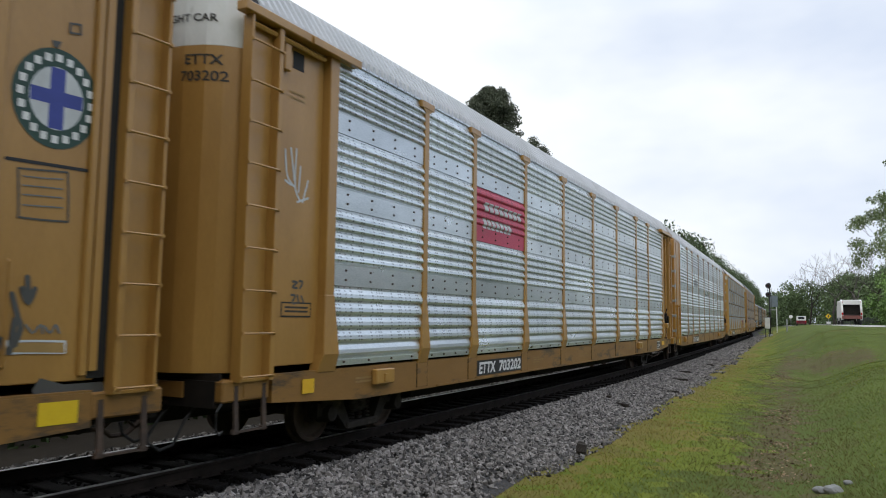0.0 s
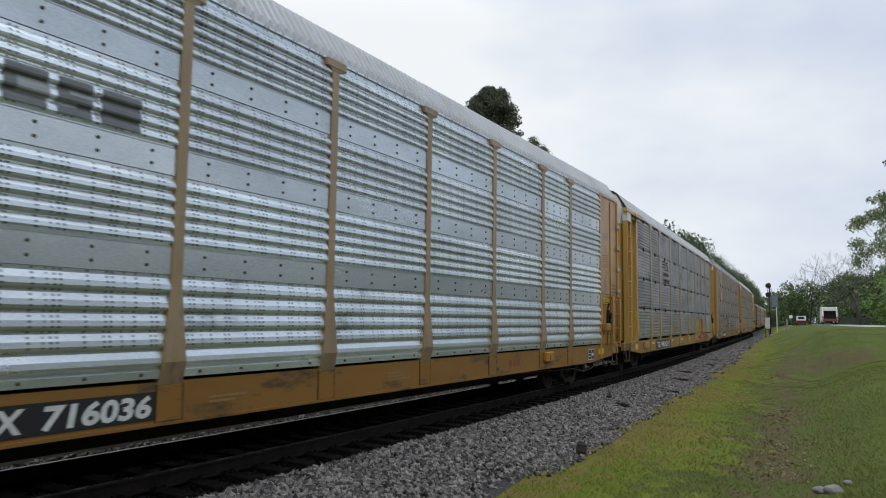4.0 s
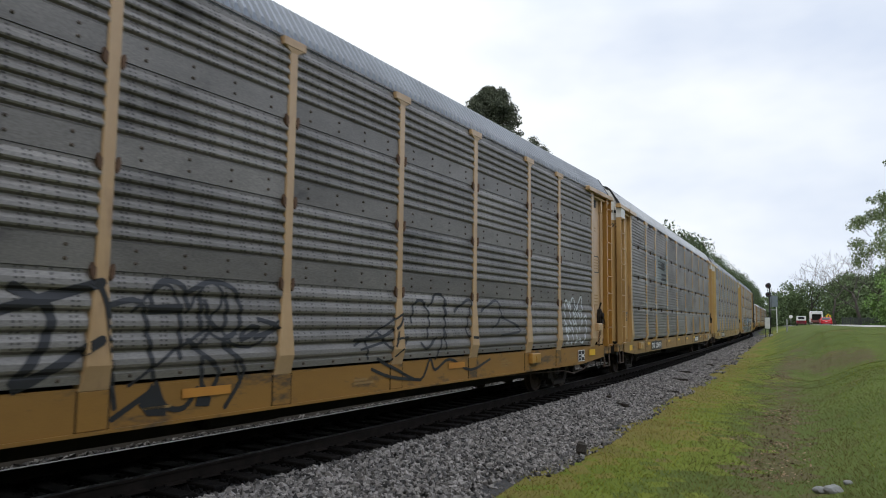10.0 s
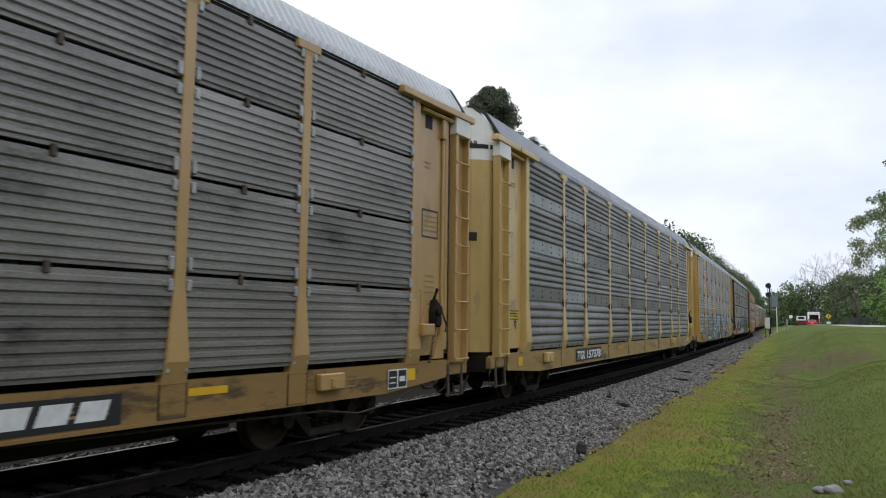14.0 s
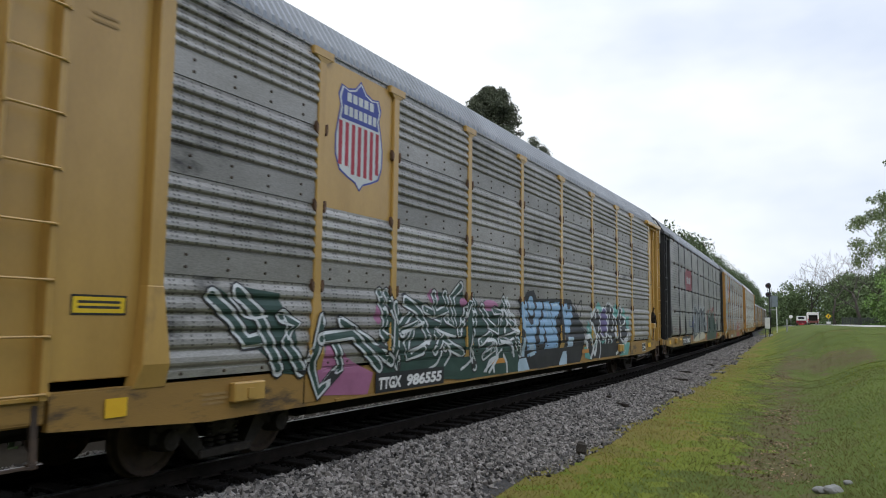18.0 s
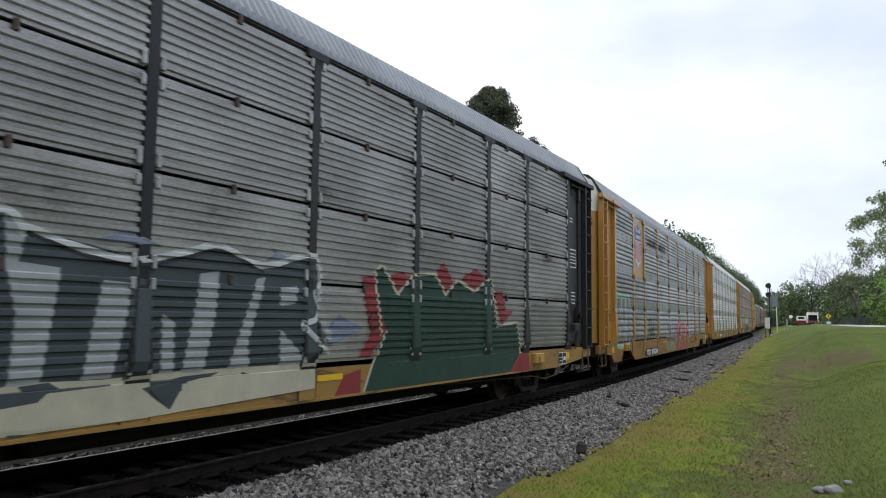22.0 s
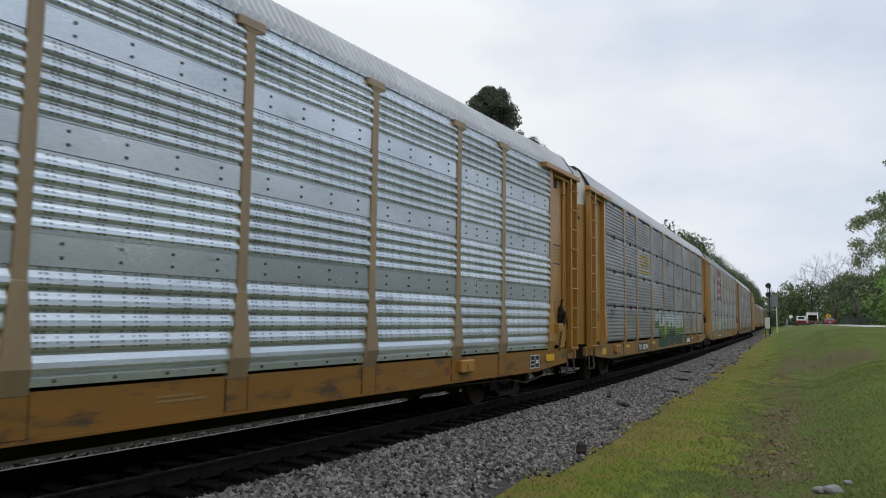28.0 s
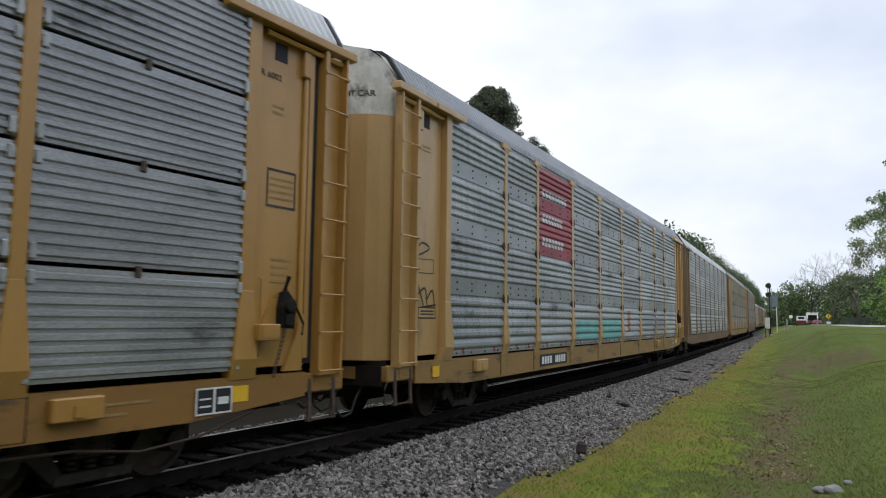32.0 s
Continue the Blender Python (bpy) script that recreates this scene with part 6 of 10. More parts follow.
INK = {k: paint("spray_" + k, v) for k, v in dict(
    black=(0.016, 0.016, 0.018), white=(0.58, 0.60, 0.60), silver=(0.36, 0.38, 0.39), blue=(0.24, 0.40, 0.58), pale_blue=(0.38, 0.50, 0.58), green=(0.022, 0.060, 0.045),
    teal=(0.12, 0.34, 0.30), purple=(0.10, 0.07, 0.20), pink=(0.36, 0.13, 0.24), red=(0.26, 0.03, 0.035), yellow=(0.46, 0.33, 0.02), moss=(0.22, 0.25, 0.05),
    leaf=(0.10, 0.22, 0.035), dark_leaf=(0.016, 0.050, 0.032), mint=(0.30, 0.48, 0.34), rust=(0.30, 0.12, 0.03), grey=(0.16, 0.17, 0.17), blush=(0.38, 0.16, 0.17), navy=(0.05, 0.07, 0.20)).items()}


def skin_depth(kind, x, z):
    """Outer face of a car's side at x, z."""
    if z < 1.085:
        return -1.502 if not any(abs(x - p) < 0.17 for p in POSTS) else -1.516
    for p in POSTS:
        half = 0.085 if z > 2.05 else float(np.interp(z, [1.1, 1.3, 2.05], [0.165, 0.145, 0.085]))
        if abs(x - p) < half:
            if z > 2.05:
                return -1.549
            return float(np.interp(z, [1.08, 1.30, 2.05], [-1.517, -1.583, -1.549]))
    j = max(i for i in range(4) if LEVELS[i] <= z or i == 0)
    prof = panel_profile(kind, round(LEVELS[j + 1] - LEVELS[j], 2))
    return -1.507 - float(np.interp(z - LEVELS[j], [q[0] for q in prof], [q[1] for q in prof]))


def breaks(kind, z0, z1):
    zs = [1.075, 1.09]
    for j in range(4):
        prof = panel_profile(kind, round(LEVELS[j + 1] - LEVELS[j], 2))
        zs += [LEVELS[j] + q[0] for q in prof]
    return sorted({round(z, 4) for z in zs if z0 < z < z1})


def flat_text(text, size, x, z, bold=0.0, slant=0.0, width=1.0):
    """Outlines of a line of text as polygons (from the built-in font), centred on x."""
    cu = bpy.data.curves.new("text", "FONT")
    cu.body, cu.size, cu.offset, cu.shear = text, size, bold, slant
    cu.resolution_u = 3
    ob = bpy.data.objects.new("text", cu)
    me = bpy.data.meshes.new_from_object(ob)
    v = [tuple(p.co) for p in me.vertices]
    polys = [[(v[i][0], v[i][1]) for i in f.vertices] for f in me.polygons]
    lo, hi = min(p[0] for p in v), max(p[0] for p in v)
    mid = (lo + hi) / 2
    bpy.data.objects.remove(ob)
    bpy.data.curves.remove(cu)
    bpy.data.meshes.remove(me)
    return [[(x + (a - mid) * width, z + b) for a, b in q] for q in polys]


def fit_text(text, size, x0, x1, z, bold=0.0, slant=0.0):
    """A line of text set to run from x0 to x1."""
    q = flat_text(text, size, 0.0, z, bold, slant)
    half = max(a for p in q for a, b in p)
    return [[((x0 + x1) / 2 + a * (x1 - x0) / 2 / half, b) for a, b in p] for p in q]


def rect(x0, x1, z0, z1, slant=0.0):
    return [(x0, z0), (x1, z0), (x1 + slant, z1), (x0 + slant, z1)]


def blob(x, z, rx, rz, n=18, turn=0.0):
    c, s = math.cos(turn), math.sin(turn)
    return [(x + c * rx * math.cos(t) - s * rz * math.sin(t), z + s * rx * math.cos(t) + c * rz * math.sin(t)) for t in [2 * math.pi * k / n for k in range(n)]]


def stroke(pts, w):
    """A brushed line as quads with round joints."""
    out = []
    for (x0, z0), (x1, z1) in zip(pts, pts[1:]):
        l = math.hypot(x1 - x0, z1 - z0) or 1
        nx, nz = -(z1 - z0) / l * w / 2, (x1 - x0) / l * w / 2
        out.append([(x0 + nx, z0 + nz), (x1 + nx, z1 + nz), (x1 - nx, z1 - nz), (x0 - nx, z0 - nz)])
    out += [blob(x, z, w / 2, w / 2, 8) for x, z in pts]
    return out


def smooth_line(pts, n=5):
    """A softer line through the points."""
    out = []
    for i in range(len(pts) - 1):
        p0, p1, p2, p3 = pts[max(i - 1, 0)], pts[i], pts[i + 1], pts[min(i + 2, len(pts) - 1)]
        for k in range(n):
            t = k / n
            out.append(tuple(0.5 * (2 * b + (c - a) * t + (2 * a - 5 * b + 4 * c - d) * t * t + (3 * b - a - 3 * c + d) * t ** 3) for a, b, c, d in zip(p0, p1, p2, p3)))
    return out + [pts[-1]]


def decal(name, key, layers, label, lift=0.004, flat=None, parent=None):
    """Thin paint that follows the ribs of a car's near side; layers of (polygons, material)."""
    spec = next(s for s in SPECS if s["key"] == key)
    bm = bmesh.new()
    mats = []
    level = bm.faces.layers.int.new("lift")
    zs = [q[1] for polys, _ in layers for p in polys for q in p]
    xs = [q[0] for polys, _ in layers for p in polys for q in p]
    for number, (polys, mat) in enumerate(layers):
        if mat not in mats:
            mats.append(mat)
        for q, p in enumerate(polys):
            tri = tessellate_polygon([[Vector((a, b, 0)) for a, b in p]])
            vs = [bm.verts.new((a, 0, b)) for a, b in p]
            for t in tri:
                if len(set(t)) < 3:
                    continue
                f = bm.faces.new([vs[i] for i in t])
                f.material_index, f[level] = mats.index(mat), number * 8 + q % 8
    if flat is None:
        cuts = [((0, 0, z), (0, 0, 1)) for z in breaks(spec["kind"], min(zs), max(zs))]
        for p in POSTS:
            for e in (-0.168, -0.15, -0.086, 0.086, 0.15, 0.168):
                if min(xs) < p + e < max(xs):
                    cuts.append(((p + e, 0, 0), (1, 0, 0)))
        for co, no in cuts:
            bmesh.ops.bisect_plane(bm, geom=bm.verts[:] + bm.edges[:] + bm.faces[:], dist=1e-5, plane_co=co, plane_no=no)
    step = min(0.0001, 0.0018 / len(layers))
    for f in bm.faces:
        c = f.calc_center_median()
        for v in f.verts:
            # judge each corner from just inside its face, so that steps stay steps
            x, z = v.co.x + (c.x - v.co.x) * 0.02, v.co.z + (c.z - v.co.z) * 0.02
            v.co.y = (flat if flat is not None else skin_depth(spec["kind"], x, z)) - lift - step * f[level]
    bmesh.ops.recalc_face_normals(bm, faces=bm.faces)
    me = bpy.data.meshes.new(name)
    bm.to_mesh(me)
    bm.free()
    for m in mats:
        me.materials.append(m)
    made = part(name, me, parent or CAR[key], label=label)
    return tagged(made, kind="stuff") if name in ("stencil", "panel_stencil", "panel_marks") else made


def ribbon(pts, w):
    """A painted line as joined quads."""
    n = len(pts)
    side = []
    for i, (x, z) in enumerate(pts):
        (x0, z0), (x1, z1) = pts[max(i - 1, 0)], pts[min(i + 1, n - 1)]
        l = math.hypot(x1 - x0, z1 - z0) or 1
        side.append((-(z1 - z0) / l * w / 2, (x1 - x0) / l * w / 2))
    out = [[(pts[i][0] + side[i][0], pts[i][1] + side[i][1]), (pts[i + 1][0] + side[i + 1][0], pts[i + 1][1] + side[i + 1][1]),
            (pts[i + 1][0] - side[i + 1][0], pts[i + 1][1] - side[i + 1][1]), (pts[i][0] - side[i][0], pts[i][1] - side[i][1])] for i in range(n - 1)]
    return out + [blob(*pts[0], w / 2, w / 2, 8), blob(*pts[-1], w / 2, w / 2, 8)]


class Spray:
    """Collects coats of spray paint for one piece on a car's side."""

    def __init__(self, key, flat=None):
        self.key, self.coats, self.flat = key, [], flat

    def coat(self, ink, polys):
        if self.coats and self.coats[-1][1] is INK[ink]:
            self.coats[-1][0].extend(polys)
        else:
            self.coats.append((list(polys), INK[ink]))

    def fill(self, ink, *pts):
        self.coat(ink, [list(pts)])

    def line(self, ink, w, *pts):
        self.coat(ink, ribbon(smooth_line(list(pts), 4), w))

    def edged(self, inks, w, *pts):
        """A letter stroke with two rims round its core."""
        for ink, wide in zip(inks, (w + 0.13, w + 0.085, w)):
            self.coats.append((ribbon(list(pts), wide), INK[ink]))

    def oval(self, ink, x, z, rx, rz):
        self.coat(ink, [blob(x, z, rx, rz)])

    def lay(self, name, label):
        decal(name, self.key, self.coats, label, flat=self.flat)


def blocks(x0, x1, z0, z1, n, gap=0.25, slant=0.0):
    """A word whose letters become plain blocks."""
    w = (x1 - x0) / n
    return [rect(x0 + i * w, x0 + (i + 1 - gap) * w, z0, z1, slant) for i in range(n)]


# black patches on the sill with the car's mark and number, each line of lettering on its own patch
def number_patch(key, mark, x0, x1, z0, z1, gap, tz, size, flat=-1.502, slant=0.12):
    """A black patch from x0 to x1 with mark and number, parted at the share gap of its width."""
    patch = decal("number_patch", key, [([rect(x0, x1, z0, z1)], INK["black"])], "black patch on the sill", flat=flat)
    w = x1 - x0
    for text, a, b in ((mark[:4], x0 + 0.08, x0 + w * gap - 0.08), (mark[4:], x0 + w * gap + 0.08, x1 - 0.08)):
        decal("lettering", key, [(fit_text(text, size, a, b, tz, 0.010, slant), stencil_white)], "white stencilled mark", lift=0.006, flat=flat, parent=patch)


for key, mark, x0, x1, z0, z1, gap, tz, size, flat in (
        ("B", "ETTX703202", -6.38, -4.10, 0.69, 0.98, 0.42, 0.735, 0.29, -1.502), ("C", "ETTX716036", -6.38, -4.10, 0.69, 0.98, 0.42, 0.735, 0.29, -1.502), ("D", "TTGX941621", -7.46, -4.63, 0.70, 1.02, 0.33, 0.75, 0.29, -1.517),
        ("E", "TTGX978443", -7.56, -4.88, 0.67, 1.05, 0.37, 0.75, 0.25, -1.517), ("F", "TTGX254974", -7.60, -5.45, 0.68, 1.0, 0.38, 0.75, 0.27, -1.517), ("G", "TTGX157378", -7.46, -4.98, 0.70, 1.02, 0.36, 0.75, 0.29, -1.517),
        ("H", "TTGX986555", -7.04, -4.90, 0.655, 0.94, 0.38, 0.71, 0.23, -1.525), ("I", "TTGX978007", -7.55, -4.87, 0.66, 1.05, 0.42, 0.75, 0.27, -1.525), ("J", "TTGX853284", -6.42, -4.02, 0.495, 0.76, 0.40, 0.54, 0.25, -1.525), ("L", "TTGX982194", -6.36, -4.62, 0.70, 0.99, 0.38, 0.76, 0.25, -1.502)):
    number_patch(key, mark, x0, x1, z0, z1, gap, tz, size, flat)
for key in ("K", "M"):
    patch = decal("number_patch", key, [([rect(-6.38, -4.40, 0.70, 0.97)], INK["black"])], "black patch on the sill", flat=-1.502)
    for i, q in enumerate(blocks(-6.25, -5.5, 0.75, 0.92, 4) + blocks(-5.3, -4.5, 0.75, 0.92, 6)):
        decal("letter_block", key, [([q], stencil_white)], "", lift=0.006, flat=-1.502, parent=patch)
# marks on the rounded ends, facing forward
for key, top, low in (("B", "ETTX", "703202"), ("D", "TTGX", "941621"), ("F", "TTGX 254974", ""), ("H", "TTGX", "986555"), ("I", "TTGX", "978007"), ("J", "TTGX", "853284"), ("L", "TTGX", "982194")):
    ink = stencil_white if key == "I" else stencil_black
    for text, z in ((top, 4.70), (low, 4.50)):
        g = Geo()
        for q in (flat_text(text, 0.17, -0.62, z, 0.003) if text else ()):
            g.add([(plan(-a - 1.64) - 0.004, -a - 1.64, b) for a, b in q], [tuple(range(len(q)))])
        if text:
            part("end_mark", g.mesh("end_mark", ink), CAR[key], label="stencilled mark on the end door")
g = Geo()
for text, z in (("ETTX", 3.55), ("716036", 3.38)):
    for q in flat_text(text, 0.19, 1.05, z, 0.004):
        g.add([(-12.804, -a, b) for a, b in q], [tuple(range(len(q)))])
for z, w in ((2.7, 0.3), (2.66, 0.25), (2.05, 0.3), (1.98, 0.35), (1.91, 0.3), (1.84, 0.35), (1.77, 0.2)):
    g.box(-12.806, -12.801, -1.05 - w / 2, -1.05 + w / 2, z, z + 0.03)
part("end_mark", g.mesh("end_mark", stencil_black), CAR["C"], label="stencilled mark on the white end door")
for key in "BDEFGHIJKLM":
    g = Geo()
    for q in flat_text("FREIGHT CAR", 0.13, -0.76, 5.22, 0.003):
        g.add([(plan(-a - 1.52) - 0.004, -a - 1.52, b) for a, b in q], [tuple(range(len(q)))])
    part("end_lettering", g.mesh("end_lettering", stencil_black), CAR[key], label="black stencilled words on the white end")

# reflectors, stencils and boxes on every near car
rng_d = random.Random(8)
for key in "ABCDEFGHIJKLM":
    spec = next(s for s in SPECS if s["key"] == key)
    k = spec["kind"]
    if k == 1:
        for strip in [rect(-11.40, -10.95, 0.79, 0.97), rect(10.6, 11.2, 0.80, 0.98)] + [rect(x + 0.2, x + 0.75, 0.90, 0.985) for x in (-8.5, -3.95, -1.32, 1.32, 3.95, 6.6)]:
            decal("reflector", key, [([strip], tape_orange)], "orange reflector strip", flat=-1.502)
    else:
        for n, strip in enumerate((rect(-11.60, -11.36, 0.80, 0.98), rect(10.8, 11.3, 0.82, 0.98), rect(-2.9, -2.2, 0.88, 0.98), rect(3.0, 3.6, 0.88, 0.98))[:2 if key in "BCKM" else 4]):
            decal("reflector", key, [([strip], tape_amber if n > 1 else tape_orange)], "orange reflector strip", flat=-1.515)
    stamps = [rect(x, x + rng_d.uniform(0.3, 0.7), z, z + 0.028) for x in (-10.4, -3.4, 0.2, 5.2, 9.3) for z in (0.90, 0.85, 0.80) if rng_d.random() < 0.75]
    decal("stencil", key, [(stamps, stencil_faded)], "small faded stencil lines", flat=-1.502)
    plate_x = 10.45 if k == 1 else 9.9
    decal("consolidated_stencil", key, [([rect(plate_x, plate_x + 0.5, 0.70, 0.99)], stencil_white), ([rect(plate_x + 0.02, plate_x + 0.235, 0.72, 0.97), rect(plate_x + 0.265, plate_x + 0.48, 0.72, 0.97)], INK["black"]),
                                        ([rect(plate_x + 0.05, plate_x + 0.2, 0.78, 0.80), rect(plate_x + 0.05, plate_x + 0.2, 0.86, 0.88), rect(plate_x + 0.30, plate_x + 0.45, 0.80, 0.88)], stencil_white)], "black and white inspection boxes", flat=-1.515)
    # end side panels, front and rear
    col = stencil_white if spec["paint"] is paint_black else stencil_black
    faded = stencil_white if spec["paint"] is paint_black else stencil_faded
    rear = [([] if key == "A" else [rect(11.45, 11.95, 3.55, 3.58), rect(11.45, 11.95, 3.10, 3.13), rect(11.45, 11.475, 3.13, 3.55), rect(11.925, 11.95, 3.13, 3.55)], col),
            ([rect(11.5, 11.9, z, z + 0.025) for z in (3.45, 3.37, 3.29, 3.21)] + [rect(11.55, 11.85, z, z + 0.03) for z in (2.45, 2.36, 2.27, 2.18)] + [rect(11.5, 11.7, z, z + 0.03) for z in (4.35, 4.27)], faded)]
    if key not in "AC":
        decal("panel_stencil", key, rear, "boxed stencil on the end panel", flat=-1.421)
    front = [([rect(-11.95, -11.35, 1.76, 1.95)], INK["black"] if k == 2 or key == "D" else col), ([rect(-11.93, -11.37, 1.78, 1.93)], sign_yellow if key in "CDEGHI" else spec["paint"]),
             ([rect(-11.88, -11.42, z, z + 0.025) for z in (1.82, 1.87)], col if spec["paint"] is not paint_black else INK["black"]), ([rect(-11.9, -11.6, z, z + 0.025) for z in (4.62, 4.55)], faded)]
    decal("panel_stencil", key, front, "small boxed notice on the end panel", flat=-1.503 if key == "C" else -1.421)
    # black sheet for the shaded slot in the end door, hung chain and brake gear
    if key in "DEFGL":
        g = Geo()
        for y0, y1, zz in ((-1.15, -0.40, 3.30),):
            q = [y0 + (y1 - y0) * t / 6 for t in range(7)]
            g.add([(plan(y) - 0.008, y, z) for y in q for z in (zz, zz + 0.17)], [(i * 2, i * 2 + 1, i * 2 + 3, i * 2 + 2) for i in range(6)])
        part("end_slot", g.mesh("end_slot", deep_black), CAR[key], label="black sheet standing in for the shaded slot in the end door")
    if key != "A":
        part("brake_box", Geo().chamfer(11.20, 11.54, -1.66, -1.425, 1.48, 1.68, 0.015).box(11.24, 11.50, -1.668, -1.661, 1.52, 1.64).mesh("brake_box", spec["paint"]), CAR[key], label="square brake housing")
        part("brake_gusset", Geo().slab([(11.42, 1.69), (11.56, 1.96), (11.66, 1.98), (11.66, 1.50), (11.55, 1.50)], -1.462, -1.423).mesh("brake_gusset", spec["paint"]), CAR[key], label="triangular bracket plate")
        gear = part("brake_gear", Geo().slab([(11.64, 1.64), (11.86, 1.62), (11.88, 1.84), (11.82, 2.00), (11.74, 2.08), (11.68, 2.06), (11.64, 1.88)], -1.56, -1.463).slab([(11.68, 1.66), (11.83, 1.66), (11.83, 1.80), (11.68, 1.80)], -1.60, -1.561)
                    .tube([(11.74, -1.50, 2.06), (11.74, -1.52, 2.14), (11.76, -1.55, 2.26)], [0.035, 0.02, 0.028], 7).tube([(11.80, -1.57, 1.98), (11.92, -1.58, 1.80), (12.00, -1.58, 1.68), (11.98, -1.58, 1.54)], 0.016, 6)
                    .lathe([(-1.62, 0.05), (-1.61, 0.085), (-1.55, 0.09)], 12).mesh("brake_gear", steel_dark), CAR[key], label="black hand brake gear with a lever")
        gear.data.vertices.foreach_set("co", np.array([c for v in gear.data.vertices for c in ((v.co.x + 11.76, v.co.y, v.co.z + 1.90) if v.co.x < 5 else v.co)]))
        links = Geo()
        for i in range(11):
            cx, cz = 11.72 - 0.016 * i, 1.60 - 0.052 * i
            links.tube([(cx + 0.02 * math.cos(t) * (i % 2), -1.54 + 0.02 * math.cos(t) * ((i + 1) % 2), cz + 0.034 * math.sin(t)) for t in [2 * math.pi * q / 8 for q in range(9)]], 0.008, 4)
        part("brake_chain", links.mesh("brake_chain", steel_rusty), CAR[key], label="hanging steel chain")
        part("kick_plate", Geo().slab([(11.78, 1.10), (12.10, 1.10), (12.12, 1.80), (12.06, 1.80), (11.98, 1.50)], -1.475, -1.424).mesh("kick_plate", spec["paint"]), CAR[key], label="slanted corner plate")
    part("brake_rod", Geo().tube([(5.0, -1.30, 0.60), (9.2, -1.36, 0.50), (9.9, -1.38, 0.40), (10.6, -1.40, 0.46), (11.3, -1.45, 0.66)], 0.016, 5).mesh("brake_rod", steel_rusty), CAR[key], label="thin brake rod under the sill")
    for x in (-9.75, 9.1 if k == 1 else 6.9):
        part("tie_down_box", Geo().chamfer(x - 0.25, x + 0.25, -1.60, -1.503, 0.80, 1.02, 0.015).box(x - 0.05, x + 0.05, -1.62, -1.601, 0.84, 0.95).mesh("tie_down_box", spec.get("sill", spec["paint"])), CAR[key])
    part("hand_rail", Geo().tube([(11.35, -1.46, 1.3), (11.35, -1.5, 1.32), (11.35, -1.5, 2.2), (11.35, -1.46, 2.22)], 0.012, 5).mesh("hand_rail", spec["paint"]), CAR[key])


def shield(key, x0, x1):
    """A flat painted plate with a striped shield over the upper half of a bay."""
    spec = next(s for s in SPECS if s["key"] == key)
    xm = (x0 + x1) / 2
    part("emblem_plate", Geo().chamfer(x0, x1, -1.50, -1.45, 3.22, 5.31, 0.006).mesh("emblem_plate", spec["paint"]), CAR[key], label="flat painted emblem plate")
    half = [(0, 5.22), (0.14, 5.08), (0.32, 5.03), (0.48, 5.06), (0.55, 4.90), (0.50, 4.74), (0.545, 4.58), (0.61, 4.30), (0.60, 4.02), (0.50, 3.82), (0.30, 3.74), (0.10, 3.68), (0, 3.58)]
    outline = [(xm + a, b) for a, b in half] + [(xm - a, b) for a, b in half[-2:0:-1]]
    rim = [(xm + (a - xm) * 0.95, 4.39 + (b - 4.39) * 0.965) for a, b in outline]
    inner = [(xm + (a - xm) * 0.88, 4.39 + (b - 4.39) * 0.93) for a, b in outline]
    blue = [p for p in inner if p[1] >= 4.55]
    stripes = []
    for i in range(7):
        a = xm - 0.525 + i * 0.155
        lo = 3.80 if abs(a + 0.04 - xm) < 0.3 else 3.90
        stripes.append(rect(a, a + 0.085, lo, 4.53))
    words = blocks(xm - 0.34, xm + 0.37, 4.84, 4.97, 5) + blocks(xm - 0.41, xm + 0.44, 4.63, 4.77, 7)
    decal("emblem", key, [([outline], INK["navy_blue"]), ([rim], INK["white"]), ([sorted_poly(blue, xm)], INK["navy_blue"]), (stripes, INK["stripe"]), (words, INK["white"])], "shield with blue top and red and white stripes", flat=-1.50)


def sorted_poly(p, xm):
    cz = sum(q[1] for q in p) / len(p)
    return sorted(p, key=lambda q: math.atan2(q[1] - cz, q[0] - xm))


INK["faded_red"] = paint("faded_red_paint", (0.25, 0.07, 0.04))
INK["navy_blue"], INK["stripe"] = paint("emblem_blue", (0.045, 0.065, 0.30)), paint("emblem_red", (0.38, 0.03, 0.05))
for key in "EHJ":
    shield(key, -8.42, -6.68)
# round emblem on the first car's end panel
ring = blob(11.70, 3.70, 0.40, 0.46, 28)
decal("round_emblem", "A", [([ring], INK["green"]), ([blob(11.70, 3.70, 0.25, 0.29, 24)], INK["white"]), ([rect(11.63, 11.77, 3.42, 3.98), rect(11.46, 11.94, 3.64, 3.77)], INK["navy_blue"]),
                            ([rect(-0.03 + 11.70 + 0.325 * math.cos(t), 0.03 + 11.70 + 0.325 * math.cos(t), 3.70 + 0.375 * math.sin(t) - 0.035, 3.70 + 0.375 * math.sin(t) + 0.035) for t in [2 * math.pi * i / 20 for i in range(20)]], stencil_white)],
      "round green railway emblem with a blue cross", flat=-1.421)
decal("yellow_plate", "A", [([rect(11.66, 12.02, 0.80, 1.0)], sign_yellow)], "yellow plate", flat=-1.503)
